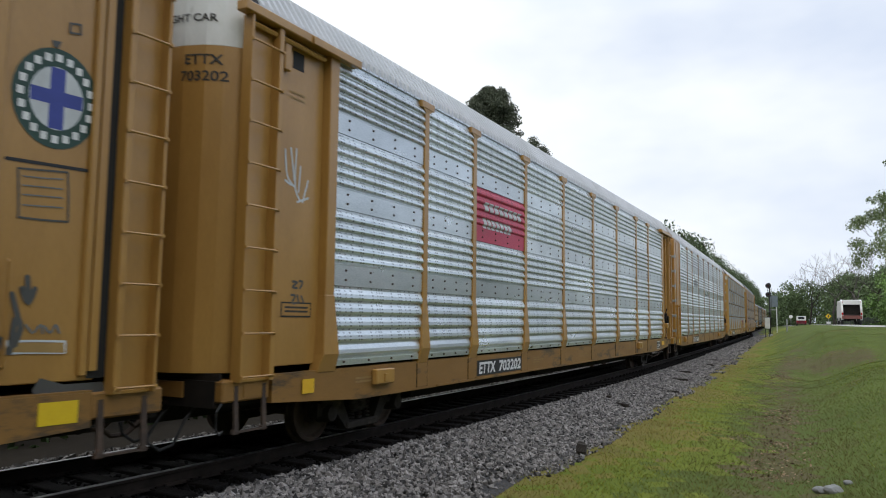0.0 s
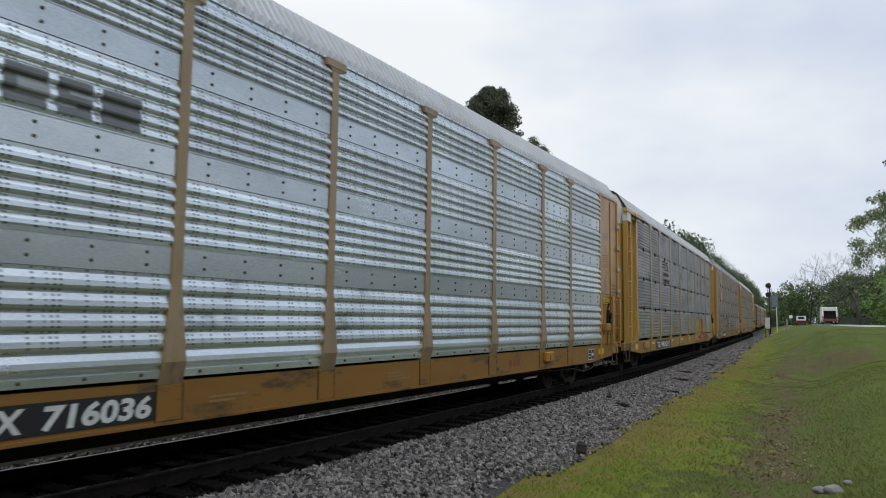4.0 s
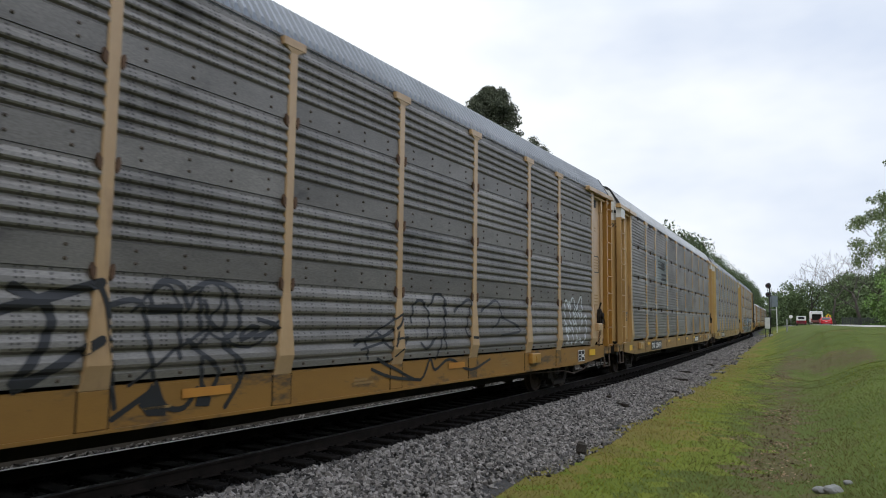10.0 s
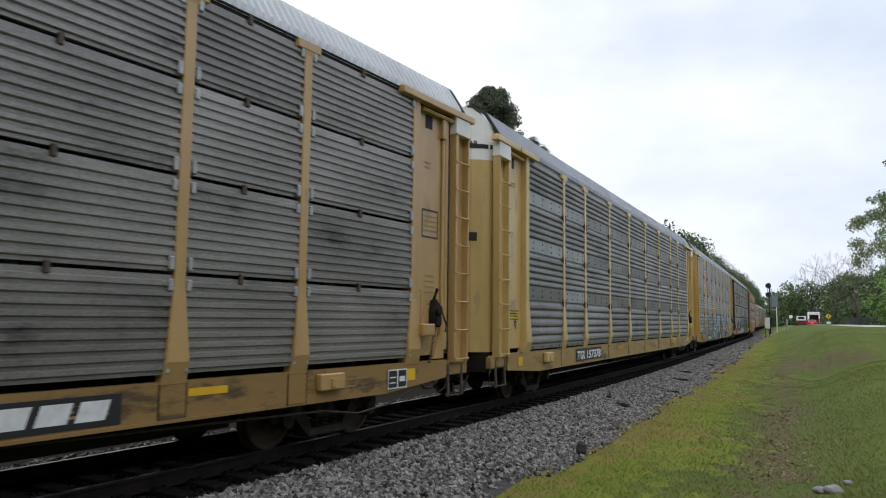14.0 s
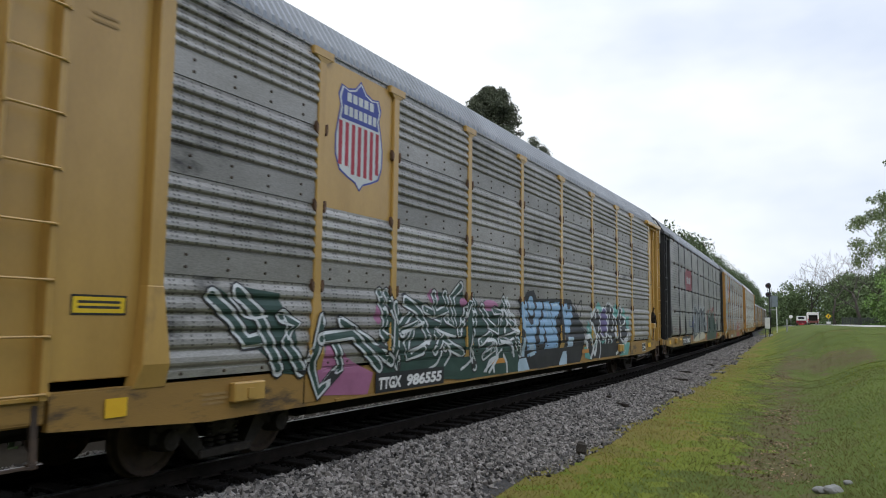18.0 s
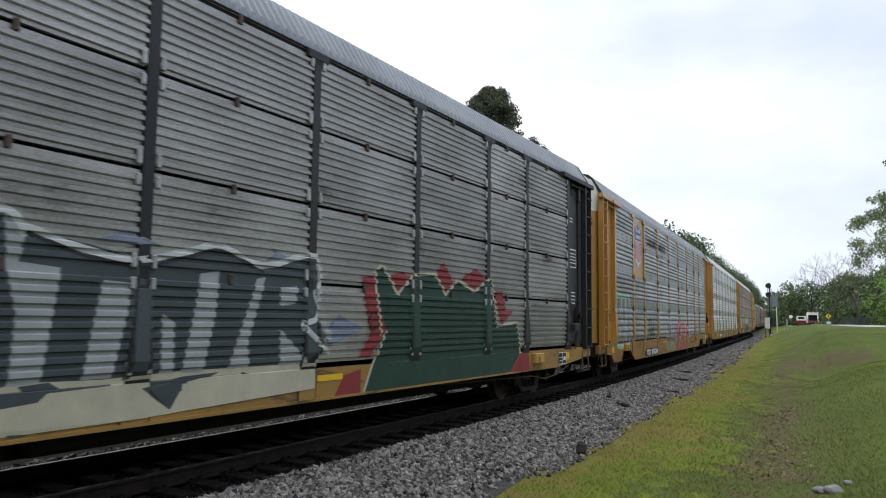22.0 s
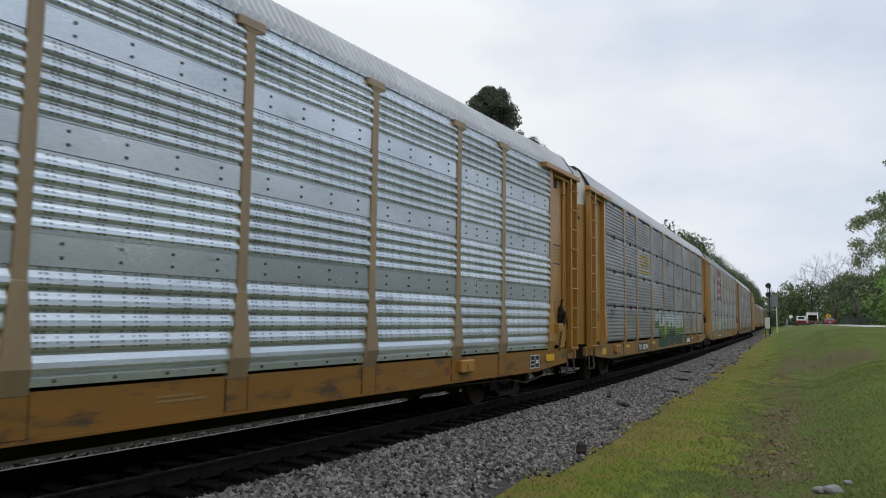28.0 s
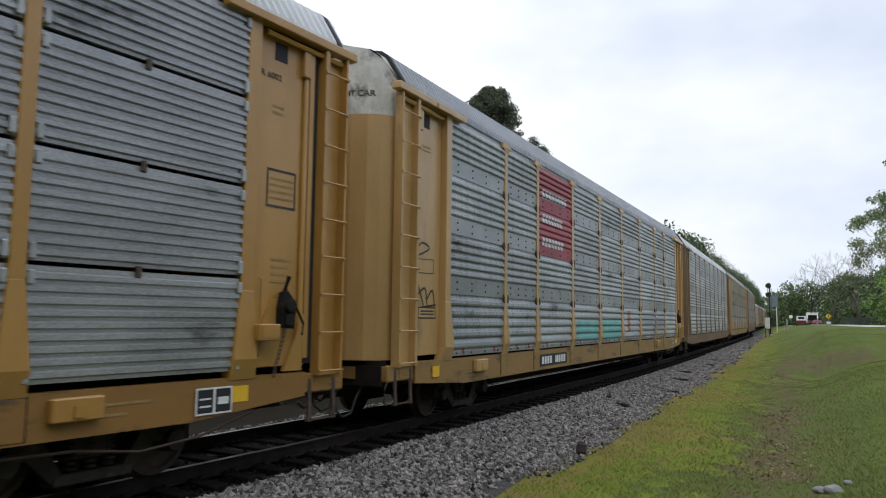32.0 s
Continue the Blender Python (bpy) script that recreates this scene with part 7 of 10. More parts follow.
# word signs as plain blocks
decal("sign_lettering", "B", [(blocks(-6.15, -4.2, 3.86, 4.04, 8) + blocks(-6.2, -4.75, 3.52, 3.72, 7), INK["white"])], "white blocks on the red sign")
decal("sign_lettering", "M", [(blocks(-6.3, -4.45, 4.60, 4.80, 8) + blocks(-6.3, -4.8, 4.02, 4.22, 7) + blocks(-6.3, -4.7, 3.48, 3.68, 7), INK["white"])], "white blocks on the red sign")
decal("sign_lettering", "I", [(blocks(-5.9, -5.35, 3.62, 3.95, 2, 0.15) + blocks(-5.2, -4.6, 3.62, 3.92, 4, 0.2), INK["white"])], "white blocks on the red sign")
decal("sign_lettering", "L", [([rect(-5.92, -5.5, 3.66, 4.12, 0.0), rect(-5.42, -5.05, 3.66, 4.12), rect(-4.98, -4.56, 3.66, 4.12), rect(-6.0, -4.5, 3.46, 3.56)], INK["yellow"]),
                          ([rect(-5.80, -5.48, 3.80, 3.98), rect(-5.30, -5.04, 3.94, 4.00), rect(-5.44, -5.18, 3.76, 3.82), rect(-4.83, -4.72, 3.96, 4.13), rect(-4.83, -4.72, 3.65, 3.82)], pale_sign)], "yellow blocks over a bar on the pale sign")
decal("sign_lettering", "D", [([rect(-6.0, -5.5, 3.92, 3.98), rect(-6.0, -5.5, 4.04, 4.10), rect(-6.0, -5.5, 4.16, 4.22), rect(-5.46, -5.34, 3.84, 4.26, -0.06), rect(-5.22, -5.10, 3.84, 4.26, -0.06),
                               [(-5.0, 3.84), (-4.70, 3.84), (-4.64, 3.92), (-4.64, 4.02), (-4.72, 4.09), (-4.88, 4.13), (-4.66, 4.16), (-4.66, 4.25), (-4.94, 4.25), (-5.0, 4.17), (-5.0, 4.07), (-4.90, 4.01), (-4.76, 3.95), (-5.0, 3.92)]]
                              + blocks(-5.75, -4.45, 3.60, 3.76, 7) + blocks(-5.75, -4.25, 3.34, 3.50, 8), INK["black"])], "dark emblem bars on the pale sign")
for key in "FG":
    decal("sign_lettering", key, [([rect(-6.1, -5.1, z, z + 0.05) for z in (4.10, 3.98, 3.86)] + [rect(-5.2, -4.9, 3.80, 4.14), rect(-4.85, -4.55, 3.80, 4.14)] + blocks(-5.3, -4.2, 3.58, 3.68, 7) + blocks(-5.3, -4.2, 3.40, 3.50, 8), INK["grey"] if key == "G" else INK["black"])], "faded dark emblem bars")
decal("sign_lettering", "C", [([rect(-5.9, -5.5, 3.60, 3.95), rect(-5.4, -5.05, 3.60, 3.95), rect(-4.95, -4.5, 3.60, 3.95)], INK["grey"]), ([rect(-5.78, -5.48, 3.70, 3.85), rect(-5.28, -5.0, 3.80, 3.85), rect(-5.42, -5.2, 3.68, 3.73)], INK["silver"])], "faded grey emblem")
decal("slogan", "J", [(fit_text("BUILDING", 0.40, -5.93, -4.18, 4.56, 0.012) + fit_text("AMERICA", 0.40, -3.77, -2.14, 4.56, 0.012), INK["black"])], "black slogan lettering")
for key, x in (("D", 7.9), ("F", 4.75), ("J", 5.2), ("L", 5.0), ("C", 4.75), ("K", 6.2)):
    if key in "FJL":
        decal("sill_lettering", key, [([rect(x - 0.1, x + 1.25, 0.70, 1.0)], INK["black"]), (blocks(x, x + 1.15, 0.76, 0.95, 3, 0.2, 0.06), stencil_faded if key == "J" else stencil_white)], "white blocks on a black patch", flat=-1.502)
    else:
        decal("sill_lettering", key, [(blocks(x, x + 0.6, 0.78, 0.92, 3, 0.25), INK["faded_red"])], "faded blocks on the sill", flat=-1.502)
# sheet of paler flat bands on one car
decal("pale_band", "G", [([rect(EDGES[i] + 0.12, EDGES[i + 1] - 0.12, z, z + 0.27) for i in (0, 1) for z in ((2.21, 3.27, 4.32) if i else (3.27, 4.32))], paint("bare_metal_band", (0.31, 0.32, 0.32)))], "pale bare metal bands", lift=0.001)

# black strip under the white hood of two cars
for key in "FG":
    g = Geo()
    for y0, y1 in ((-1.40, -0.02), (0.02, 1.40)):
        q = [y0 + (y1 - y0) * t / 8 for t in range(9)]
        g.add([(plan(y) - 0.012, y, z) for y in q for z in (5.16, 5.25)], [(i * 2, i * 2 + 1, i * 2 + 3, i * 2 + 2) for i in range(8)])
    part("hood_strip", g.mesh("hood_strip", deep_black), CAR[key], label="black strip under the hood")

# black blocks stand for shaded pockets atop the end panels; small lettering beside them
for key in "BDEFGHIJKLM":
    for x in (-11.86, 11.52):
        part("panel_pocket", shared("panel_pocket", lambda: Geo().box(0, 0.22, -1.424, -1.40, 4.95, 5.18), deep_black), CAR[key], pose(x, 0, 0), "black block standing in for a shaded pocket")
decal("small_lettering", "F", [(fit_text("PB 503", 0.12, 11.28, 11.66, 1.50, 0.002), stencil_black)], "small black stencil", flat=-1.421)
decal("small_lettering", "L", [(fit_text("R 6002", 0.11, 11.30, 11.65, 4.70, 0.002), stencil_black)], "small black stencil", flat=-1.421)
decal("small_lettering", "C", [(fit_text("NLM18A", 0.10, 3.86, 4.27, 0.73, 0.002) + fit_text("L 89-4", 0.09, 3.90, 4.16, 0.90, 0.001), stencil_black)], "small black stencil", flat=-1.503)
decal("panel_bar", "F", [([rect(-11.99, -11.29, 1.97, 2.06)], INK["grey"]), (blocks(-11.85, -11.45, 1.76, 1.85, 7), stencil_black)], "grey bar over small black marks", flat=-1.423)


# ---- spray paint pieces ----
def tag_line(x, z, w, h, n, seed, wild=0.5):
    """A looping scribble inside a box."""
    r = random.Random(seed)
    pts = []
    for i in range(n):
        pts.append((x + w * (i + r.uniform(-wild, wild)) / (n - 1), z + h * (r.uniform(0.55, 1.0) if i % 2 else r.uniform(0.0, 0.4))))
    return smooth_line(pts, 5)


def letters(x, z, w, h, n, seed, lean=0.0, bar=0.3):
    """Fat block strokes standing like letters in a row: each an upright pair with a cross stroke."""
    r = random.Random(seed)
    out = []
    cell = w / n
    for i in range(n):
        a = x + i * cell + cell * 0.16
        b = a + cell * 0.62
        zt, zb = z + h * r.uniform(0.86, 1.0), z + h * r.uniform(0.0, 0.1)
        zm = z + h * r.uniform(0.35, 0.6)
        w = b - a
        j = lambda v: v + r.uniform(-0.10, 0.10) * h
        out += [[(a - w * 0.1, j(zb)), (a + w * r.uniform(0.0, 0.3) + lean, j(zt)), (a + w * 0.5, j(zm)), (b + lean, j(zt)), (b + w * 0.15, j(zb))],
                [(a - w * 0.15, j(zm)), (a + w * r.uniform(0.4, 0.7), j(zm) - h * 0.12), (b + w * 0.25, j(zm) + h * 0.1)]]
    return out


W, K = INK["white"], INK["black"]
for ink, rgb in dict(slate=(0.055, 0.070, 0.078), cream=(0.52, 0.48, 0.36), slate_blue=(0.22, 0.25, 0.33), olive=(0.25, 0.24, 0.13), red_wash=(0.36, 0.075, 0.07), lemon=(0.52, 0.40, 0.035), lime=(0.42, 0.42, 0.05),
                     shadow=(0.075, 0.075, 0.070), mist=(0.50, 0.55, 0.54), tan=(0.36, 0.22, 0.07)).items():
    INK[ink] = paint("spray_" + ink, rgb)
# H: three large pieces side by side along the foot of the car
s = Spray("H")
s.fill("green", (-6.96, 0.91), (-6.99, 1.36), (-6.82, 1.74), (-6.94, 2.01), (-6.64, 1.74), (-6.55, 1.95), (-6.23, 1.75), (-5.95, 2.08), (-5.33, 1.93), (-5.28, 2.23), (-4.81, 2.2), (-4.67, 1.89), (-4.61, 2.27), (-4.26, 2.39), (-4.1, 2.03), (-3.72, 2.26), (-3.49, 1.84), (-3.29, 2.13), (-2.7, 1.93), (-2.33, 2.17), (-2.05, 1.78), (-1.47, 1.53), (-1.32, 0.655), (-2.76, 0.655), (-3.93, 0.655), (-4.03, 0.655), (-5.87, 0.8))
s.fill("green", (-10.44, 1.94), (-10.24, 2.07), (-9.87, 1.86), (-9.98, 2.12), (-9.65, 2.08), (-9.25, 2.05), (-9.13, 1.77), (-8.86, 1.74), (-8.9, 1.49), (-8.66, 1.09), (-8.71, 1.02), (-9.2, 1.08), (-9.72, 1.5), (-9.9, 1.47))
s.fill("pink", (-8.43, 1.04), (-8.2, 1.47), (-7.66, 1.15), (-7.08, 0.96), (-7.22, 0.655), (-8.29, 0.73))
s.oval("pink", -5.31, 2.14, 0.19, 0.13)
s.oval("pink", -7.02, 1.81, 0.10, 0.14)
s.oval("pink", -3, 2.03, 0.36, 0.11)
s.oval("blush", -5.31, 2.11, 0.09, 0.07)
s.oval("pink", -4.19, 2.06, 0.16, 0.08)
s.edged(('black', 'white', 'green'), 0.1, (-6.99, 2.13), (-6.8, 1.74), (-6.91, 1.55), (-6.51, 1.27), (-6.41, 1.03))
s.edged(('black', 'white', 'green'), 0.1, (-6.8, 2.13), (-6.52, 1.75), (-6.59, 1.1))
s.edged(('black', 'white', 'green'), 0.1, (-6.55, 1.95), (-6.44, 1.62), (-6.06, 1.83), (-6.25, 2.06))
s.edged(('black', 'white', 'green'), 0.1, (-6.33, 1.54), (-5.86, 1.7), (-6.2, 1.33), (-6.14, 1.17), (-5.64, 1.25))
s.edged(('black', 'white', 'green'), 0.1, (-6.25, 2.04), (-5.91, 1.92), (-5.67, 1.75), (-5.48, 1.41))
s.edged(('black', 'white', 'green'), 0.1, (-5.61, 1.92), (-5.02, 1.76), (-5.24, 1.52), (-4.84, 1.27))
s.edged(('black', 'white', 'green'), 0.1, (-5.29, 2.17), (-5.25, 1.84), (-4.84, 1.93), (-4.89, 2.18))
s.edged(('black', 'white', 'green'), 0.1, (-4.83, 1.76), (-4.53, 1.63), (-4.64, 2.14), (-4.28, 2.36))
s.edged(('black', 'white', 'green'), 0.1, (-5.22, 1.22), (-4.93, 1.45), (-4.59, 1.25), (-4.19, 1.14))
s.edged(('black', 'white', 'green'), 0.1, (-4.35, 1.5), (-4.09, 1.9), (-3.8, 2.17), (-3.69, 1.77), (-3.87, 1.22), (-3.63, 0.87))
s.edged(('black', 'white', 'green'), 0.1, (-3.47, 1.31), (-2.98, 1.48), (-2.79, 1.17), (-3.24, 1.05))
s.edged(('black', 'white', 'green'), 0.1, (-3.41, 1.99), (-3.04, 1.66), (-2.66, 1.53), (-2.42, 1.9), (-2.82, 1.93))
s.edged(('black', 'white', 'green'), 0.1, (-2.33, 2.16), (-2.12, 1.78), (-1.59, 1.52))
s.edged(('black', 'white', 'green'), 0.1, (-2.55, 1.32), (-1.76, 1.44), (-1.42, 1.03))
s.edged(('black', 'white', 'green'), 0.1, (-10.36, 1.99), (-10.05, 1.76), (-9.79, 1.47), (-9.53, 1.5))
s.edged(('black', 'white', 'green'), 0.1, (-9.97, 2.05), (-9.59, 1.77), (-9.21, 1.12))
s.edged(('black', 'white', 'green'), 0.1, (-9.19, 1.77), (-8.91, 1.67), (-9.12, 1.49), (-8.77, 1.09))
s.edged(('black', 'white', 'green'), 0.1, (-8.4, 1.74), (-8.61, 1.19), (-8.41, 0.78), (-7.93, 1.08), (-8.07, 1.47))
s.edged(('black', 'white', 'green'), 0.09, (-7.95, 1.7), (-7.4, 1.46), (-6.62, 1.1))
s.edged(('black', 'white', 'green'), 0.09, (-8.45, 1.48), (-7.68, 1.54), (-6.93, 1.03))
s.line("white", 0.05, (-6.33, 1.54), (-6.04, 1.59), (-5.67, 1.7))
s.line("white", 0.05, (-6.02, 1.21), (-5.77, 1.31), (-5.37, 1.41))
s.line("white", 0.05, (-5.24, 1.61), (-4.93, 1.51), (-4.52, 1.44))
s.line("white", 0.05, (-5.42, 0.92), (-5.13, 1.01), (-4.99, 1.21))
s.line("white", 0.05, (-4.86, 0.96), (-4.67, 1.13), (-4.84, 1.33))
s.line("white", 0.05, (-3.22, 0.76), (-2.78, 0.95), (-2.42, 1.16))
s.line("white", 0.05, (-4.22, 0.85), (-3.76, 1.05), (-3.96, 1.23))
s.line("white", 0.07, (-3.14, 0.76), (-2.95, 0.95), (-2.58, 1.01), (-2.63, 0.96), (-2.99, 0.73))
s.line("white", 0.07, (-2.29, 1.04), (-2.13, 0.87), (-2.1, 0.69))
s.line("white", 0.07, (-2.79, 0.86), (-2.76, 0.73))
s.line("white", 0.07, (-3.13, 1.35), (-2.77, 1.34), (-2.64, 1.07))
s.line("white", 0.07, (-2.49, 1.32), (-1.92, 1.24), (-1.74, 1))
s.line("white", 0.07, (-2.42, 1.75), (-2.41, 1.96), (-2.22, 1.92), (-2.18, 1.69), (-2.32, 1.5))
s.line("white", 0.07, (-2.23, 2.08), (-2.14, 2.2), (-1.99, 1.75))
s.line("white", 0.07, (-1.96, 1.87), (-1.71, 1.75), (-1.81, 1.58), (-1.52, 1.52))
s.line("silver", 0.05, (-3.26, 1.07), (-3.12, 1.2), (-2.82, 1.29))
s.line("silver", 0.05, (-2.96, 1.1), (-2.9, 1.29))
s.line("silver", 0.05, (-2.37, 1.42), (-1.99, 1.3), (-1.84, 1.07))
s.line("white", 0.03, (-10.11, 2.02), (-9.82, 1.76), (-9.44, 1.77))
s.line("white", 0.03, (-9.13, 1.77), (-9.07, 1.49))
s.lay("spray_piece", "green and white interlocking spray painted lettering")
s = Spray("H")
s.fill("black", (-1.5, 2.19), (-1.18, 2.23), (-1.01, 2.38), (-0.59, 2.43), (-0.4, 2.24), (0.86, 2.28), (2.04, 2.29), (2.66, 1.79), (3.19, 1.43), (3.14, 0.94), (2.85, 0.655), (2.36, 0.655), (0.94, 0.655), (-0.41, 0.655), (-1.58, 0.655), (-1.56, 0.93), (-1.66, 1.43), (-1.41, 1.51))
s.fill("blue", (-1.41, 2.14), (-1.04, 2.18), (-1.05, 1.76), (-0.74, 1.55), (-0.56, 1.76), (-0.42, 2.16), (-0.03, 2.17), (-0.19, 1.9), (-0.46, 1.56), (-0.58, 1.37), (-0.53, 1.17), (-0.25, 0.72), (-0.72, 0.655), (-0.93, 0.94), (-0.96, 1.25), (-1.14, 1.51), (-1.36, 1.56))
s.fill("blue", (0.06, 2.18), (0.43, 2.21), (0.49, 1.77), (0.61, 1.4), (0.75, 1.18), (0.5, 0.83), (0.36, 0.655), (-0.11, 0.655), (-0.02, 0.87), (0.25, 1.2), (0.23, 1.49), (-0.04, 1.77))
s.fill("blue", (-0.23, 1.75), (0.03, 1.75), (0.04, 1.21), (-0.25, 1.22))
s.fill("blue", (0.55, 2.16), (1.17, 2.21), (1.12, 1.93), (0.77, 1.85), (0.9, 1.47), (1.06, 1.17), (1.02, 0.655), (0.8, 0.655), (0.57, 1.19), (0.72, 1.48), (0.56, 1.77))
s.fill("blue", (1.26, 2.16), (1.76, 2.18), (1.64, 1.88), (2.04, 2.15), (2.12, 1.87), (1.85, 1.54), (1.93, 1.45), (1.52, 1.41), (1.38, 1.78))
s.line("blue", 0.05, (-1.23, 2.16), (-1.05, 1.97), (-0.9, 1.66), (-0.65, 1.66), (-0.49, 1.96), (-0.23, 2.16), (-0.11, 2.04), (-0.33, 1.73), (-0.52, 1.47), (-0.55, 1.27), (-0.39, 0.95), (-0.49, 0.68), (-0.82, 0.79), (-0.94, 1.1), (-1.05, 1.38), (-1.25, 1.54), (-1.38, 1.85))
s.line("blue", 0.05, (0.25, 2.19), (0.46, 1.99), (0.55, 1.59), (0.68, 1.29), (0.62, 1), (0.43, 0.74), (0.12, 0.655), (-0.06, 0.75), (0.11, 1.03), (0.24, 1.34), (0.1, 1.63), (0.01, 1.97))
s.line("blue", 0.05, (-0.1, 1.75), (0.04, 1.48), (-0.11, 1.22), (-0.24, 1.49))
s.line("blue", 0.05, (0.85, 2.18), (1.14, 2.07), (0.94, 1.89), (0.83, 1.66), (0.98, 1.32), (1.04, 0.91), (0.91, 0.655), (0.68, 0.91), (0.65, 1.33), (0.64, 1.63), (0.56, 1.97))
s.line("blue", 0.05, (1.5, 2.17), (1.7, 2.03), (1.84, 2.01), (2.08, 2.01), (1.99, 1.7), (1.89, 1.5), (1.72, 1.43), (1.45, 1.6), (1.32, 1.97))
s.fill("pale_blue", (1.79, 1.34), (2.22, 1.33), (2.2, 1.03), (1.8, 1.04))
s.fill("pale_blue", (-1.63, 1.39), (-1.44, 1.41), (-1.38, 1.03), (-1.63, 1.04))
s.fill("pale_blue", (-1.35, 1.38), (-1.17, 1.36), (-1.15, 0.96), (-1.35, 0.96))
s.fill("pale_blue", (-1.61, 0.655), (-1.45, 0.92), (-1.02, 0.93), (-0.8, 0.655))
s.fill("pale_blue", (-0.11, 0.655), (0.18, 0.91), (0.81, 0.95), (0.84, 0.655))
s.fill("pale_blue", (1.08, 0.66), (1.41, 0.98), (2.23, 1.01), (2.24, 0.655))
s.fill("pale_blue", (-0.88, 1.25), (-0.6, 1.24), (-0.42, 0.9), (-0.32, 0.655), (-0.69, 0.655))
s.oval("blue", -0.78, 2.07, 0.19, 0.22)
s.line("pale_blue", 0.05, (-1.29, 2.1), (-1.24, 1.6))
s.line("pale_blue", 0.05, (0.2, 2.13), (0.27, 1.77))
s.line("pale_blue", 0.05, (0.7, 2.11), (1.01, 2.15))
s.line("pale_blue", 0.05, (-0.84, 2.21), (-0.88, 2.02))
s.line("pale_blue", 0.05, (-0.47, 1.76), (-0.63, 1.5))
s.line("pale_blue", 0.05, (1.43, 2.1), (1.48, 1.78))
s.line("black", 0.05, (2.64, 2.14), (2.88, 2.28), (2.94, 2.06), (2.66, 1.79))
s.line("black", 0.05, (2.33, 2.22), (2.66, 1.79), (3.33, 1.43))
s.lay("spray_piece", "pale blue block lettering with a black shadow")
s = Spray("H")
s.fill("teal", (3.38, 1.41), (3.45, 1.75), (3.71, 1.59), (3.93, 1.27), (3.89, 1.18), (3.56, 1.38))
s.fill("teal", (4.27, 2.08), (4.5, 2.31), (4.91, 2.12), (4.65, 1.93))
s.fill("teal", (6.11, 1.83), (6.12, 2.14), (6.42, 2.29), (6.66, 2.18), (6.47, 1.85))
s.fill("teal", (7.1, 1.92), (7.31, 2.23), (7.58, 1.89), (8.01, 1.92), (8, 1.46), (7.58, 1.47), (7.16, 1.74))
s.fill("teal", (3.21, 1.04), (3.58, 1.04), (3.92, 0.67), (3.3, 0.74))
s.fill("teal", (7.02, 1.06), (8.23, 1.06), (7.96, 0.655), (6.88, 0.655))
s.fill("teal", (3.73, 2.06), (3.82, 1.96), (3.79, 1.75))
s.fill("black", (3.27, 1.25), (3.66, 1.33), (3.95, 1.19), (4.15, 1.31), (3.78, 1.62), (3.74, 1.82), (4.1, 2.08), (4.45, 2.06), (4.66, 1.92), (4.89, 2.11), (5.24, 2.19), (5.54, 2.27), (5.82, 2.23), (6.17, 2.18), (6.1, 1.9), (6.38, 1.77), (6.53, 1.91), (6.68, 2.13), (7.05, 2.17), (6.99, 1.91), (7.59, 1.86), (7.7, 1.47), (8.03, 1.15), (7.25, 1.02), (7.09, 0.71), (6.33, 0.69), (5.54, 0.69), (4.66, 0.69), (4.07, 0.7), (3.8, 0.7))
s.oval("white", 5.06, 1.68, 0.41, 0.49)
s.oval("purple", 5.04, 1.7, 0.34, 0.42)
s.oval("black", 5.12, 1.36, 0.10, 0.09)
s.fill("purple", (4.67, 0.69), (4.83, 1.04), (5.18, 0.97), (4.97, 0.7))
s.fill("teal", (4.93, 0.7), (5.18, 0.97), (5.33, 1.03), (5.58, 0.69))
s.fill("teal", (4.22, 1.04), (4.27, 1.23), (4.39, 1.08), (4.32, 0.98))
s.fill("teal", (4.73, 1.17), (5.2, 1.18), (4.99, 1.07))
s.line("white", 0.13, (4.1, 2.09), (3.77, 1.85), (3.87, 1.54), (4.27, 1.28), (4.35, 1.03), (4.21, 0.82), (4.05, 0.88))
s.line("white", 0.13, (3.22, 1.27), (3.66, 1.34))
s.line("white", 0.13, (3.27, 1.25), (3.53, 1.04), (3.8, 0.75), (4.27, 1.31))
s.line("white", 0.07, (4.1, 2.09), (4.12, 1.79), (4.29, 2.02), (4.45, 2.05), (4.63, 1.87), (4.6, 1.63), (4.41, 1.41), (4.56, 1.24), (4.78, 1), (4.67, 0.71))
s.line("white", 0.07, (5.32, 2.15), (5.43, 2.27), (5.81, 2.22), (5.66, 1.96), (5.39, 1.42), (5.68, 1.25))
s.line("white", 0.07, (5.82, 2.21), (6.08, 2.16), (6.05, 1.9), (6.01, 1.5), (5.77, 1.48))
s.line("white", 0.07, (6.11, 1.89), (6.38, 1.78), (6.41, 1.49))
s.line("white", 0.07, (6.53, 1.91), (6.68, 2.11), (7.04, 2.16), (6.84, 1.63), (7.22, 1.64), (7.56, 1.81), (7.17, 1.88))
s.line("white", 0.07, (6.69, 1.47), (7.02, 1.18), (7.38, 1.08))
s.line("white", 0.07, (7.48, 1.46), (8.03, 1.43), (7.81, 1.12), (7.6, 1.03), (7.36, 1.18))
s.line("white", 0.07, (3.66, 1.33), (3.96, 1.06))
s.fill("white", (6.23, 1.22), (6.29, 1.56), (6.43, 1.6), (6.5, 1.21))
s.fill("white", (6.74, 1.56), (7.01, 1.48), (6.96, 1.26))
s.fill("white", (7.36, 1.14), (7.77, 1.35), (7.96, 1.15), (7.69, 1.05))
s.fill("white", (5.36, 1.89), (5.55, 2.02), (5.33, 1.7))
s.line("white", 0.09, (5.65, 0.93), (5.56, 1.13), (5.72, 1.28), (5.95, 1.11), (5.96, 0.88), (5.74, 0.8), (5.63, 0.93))
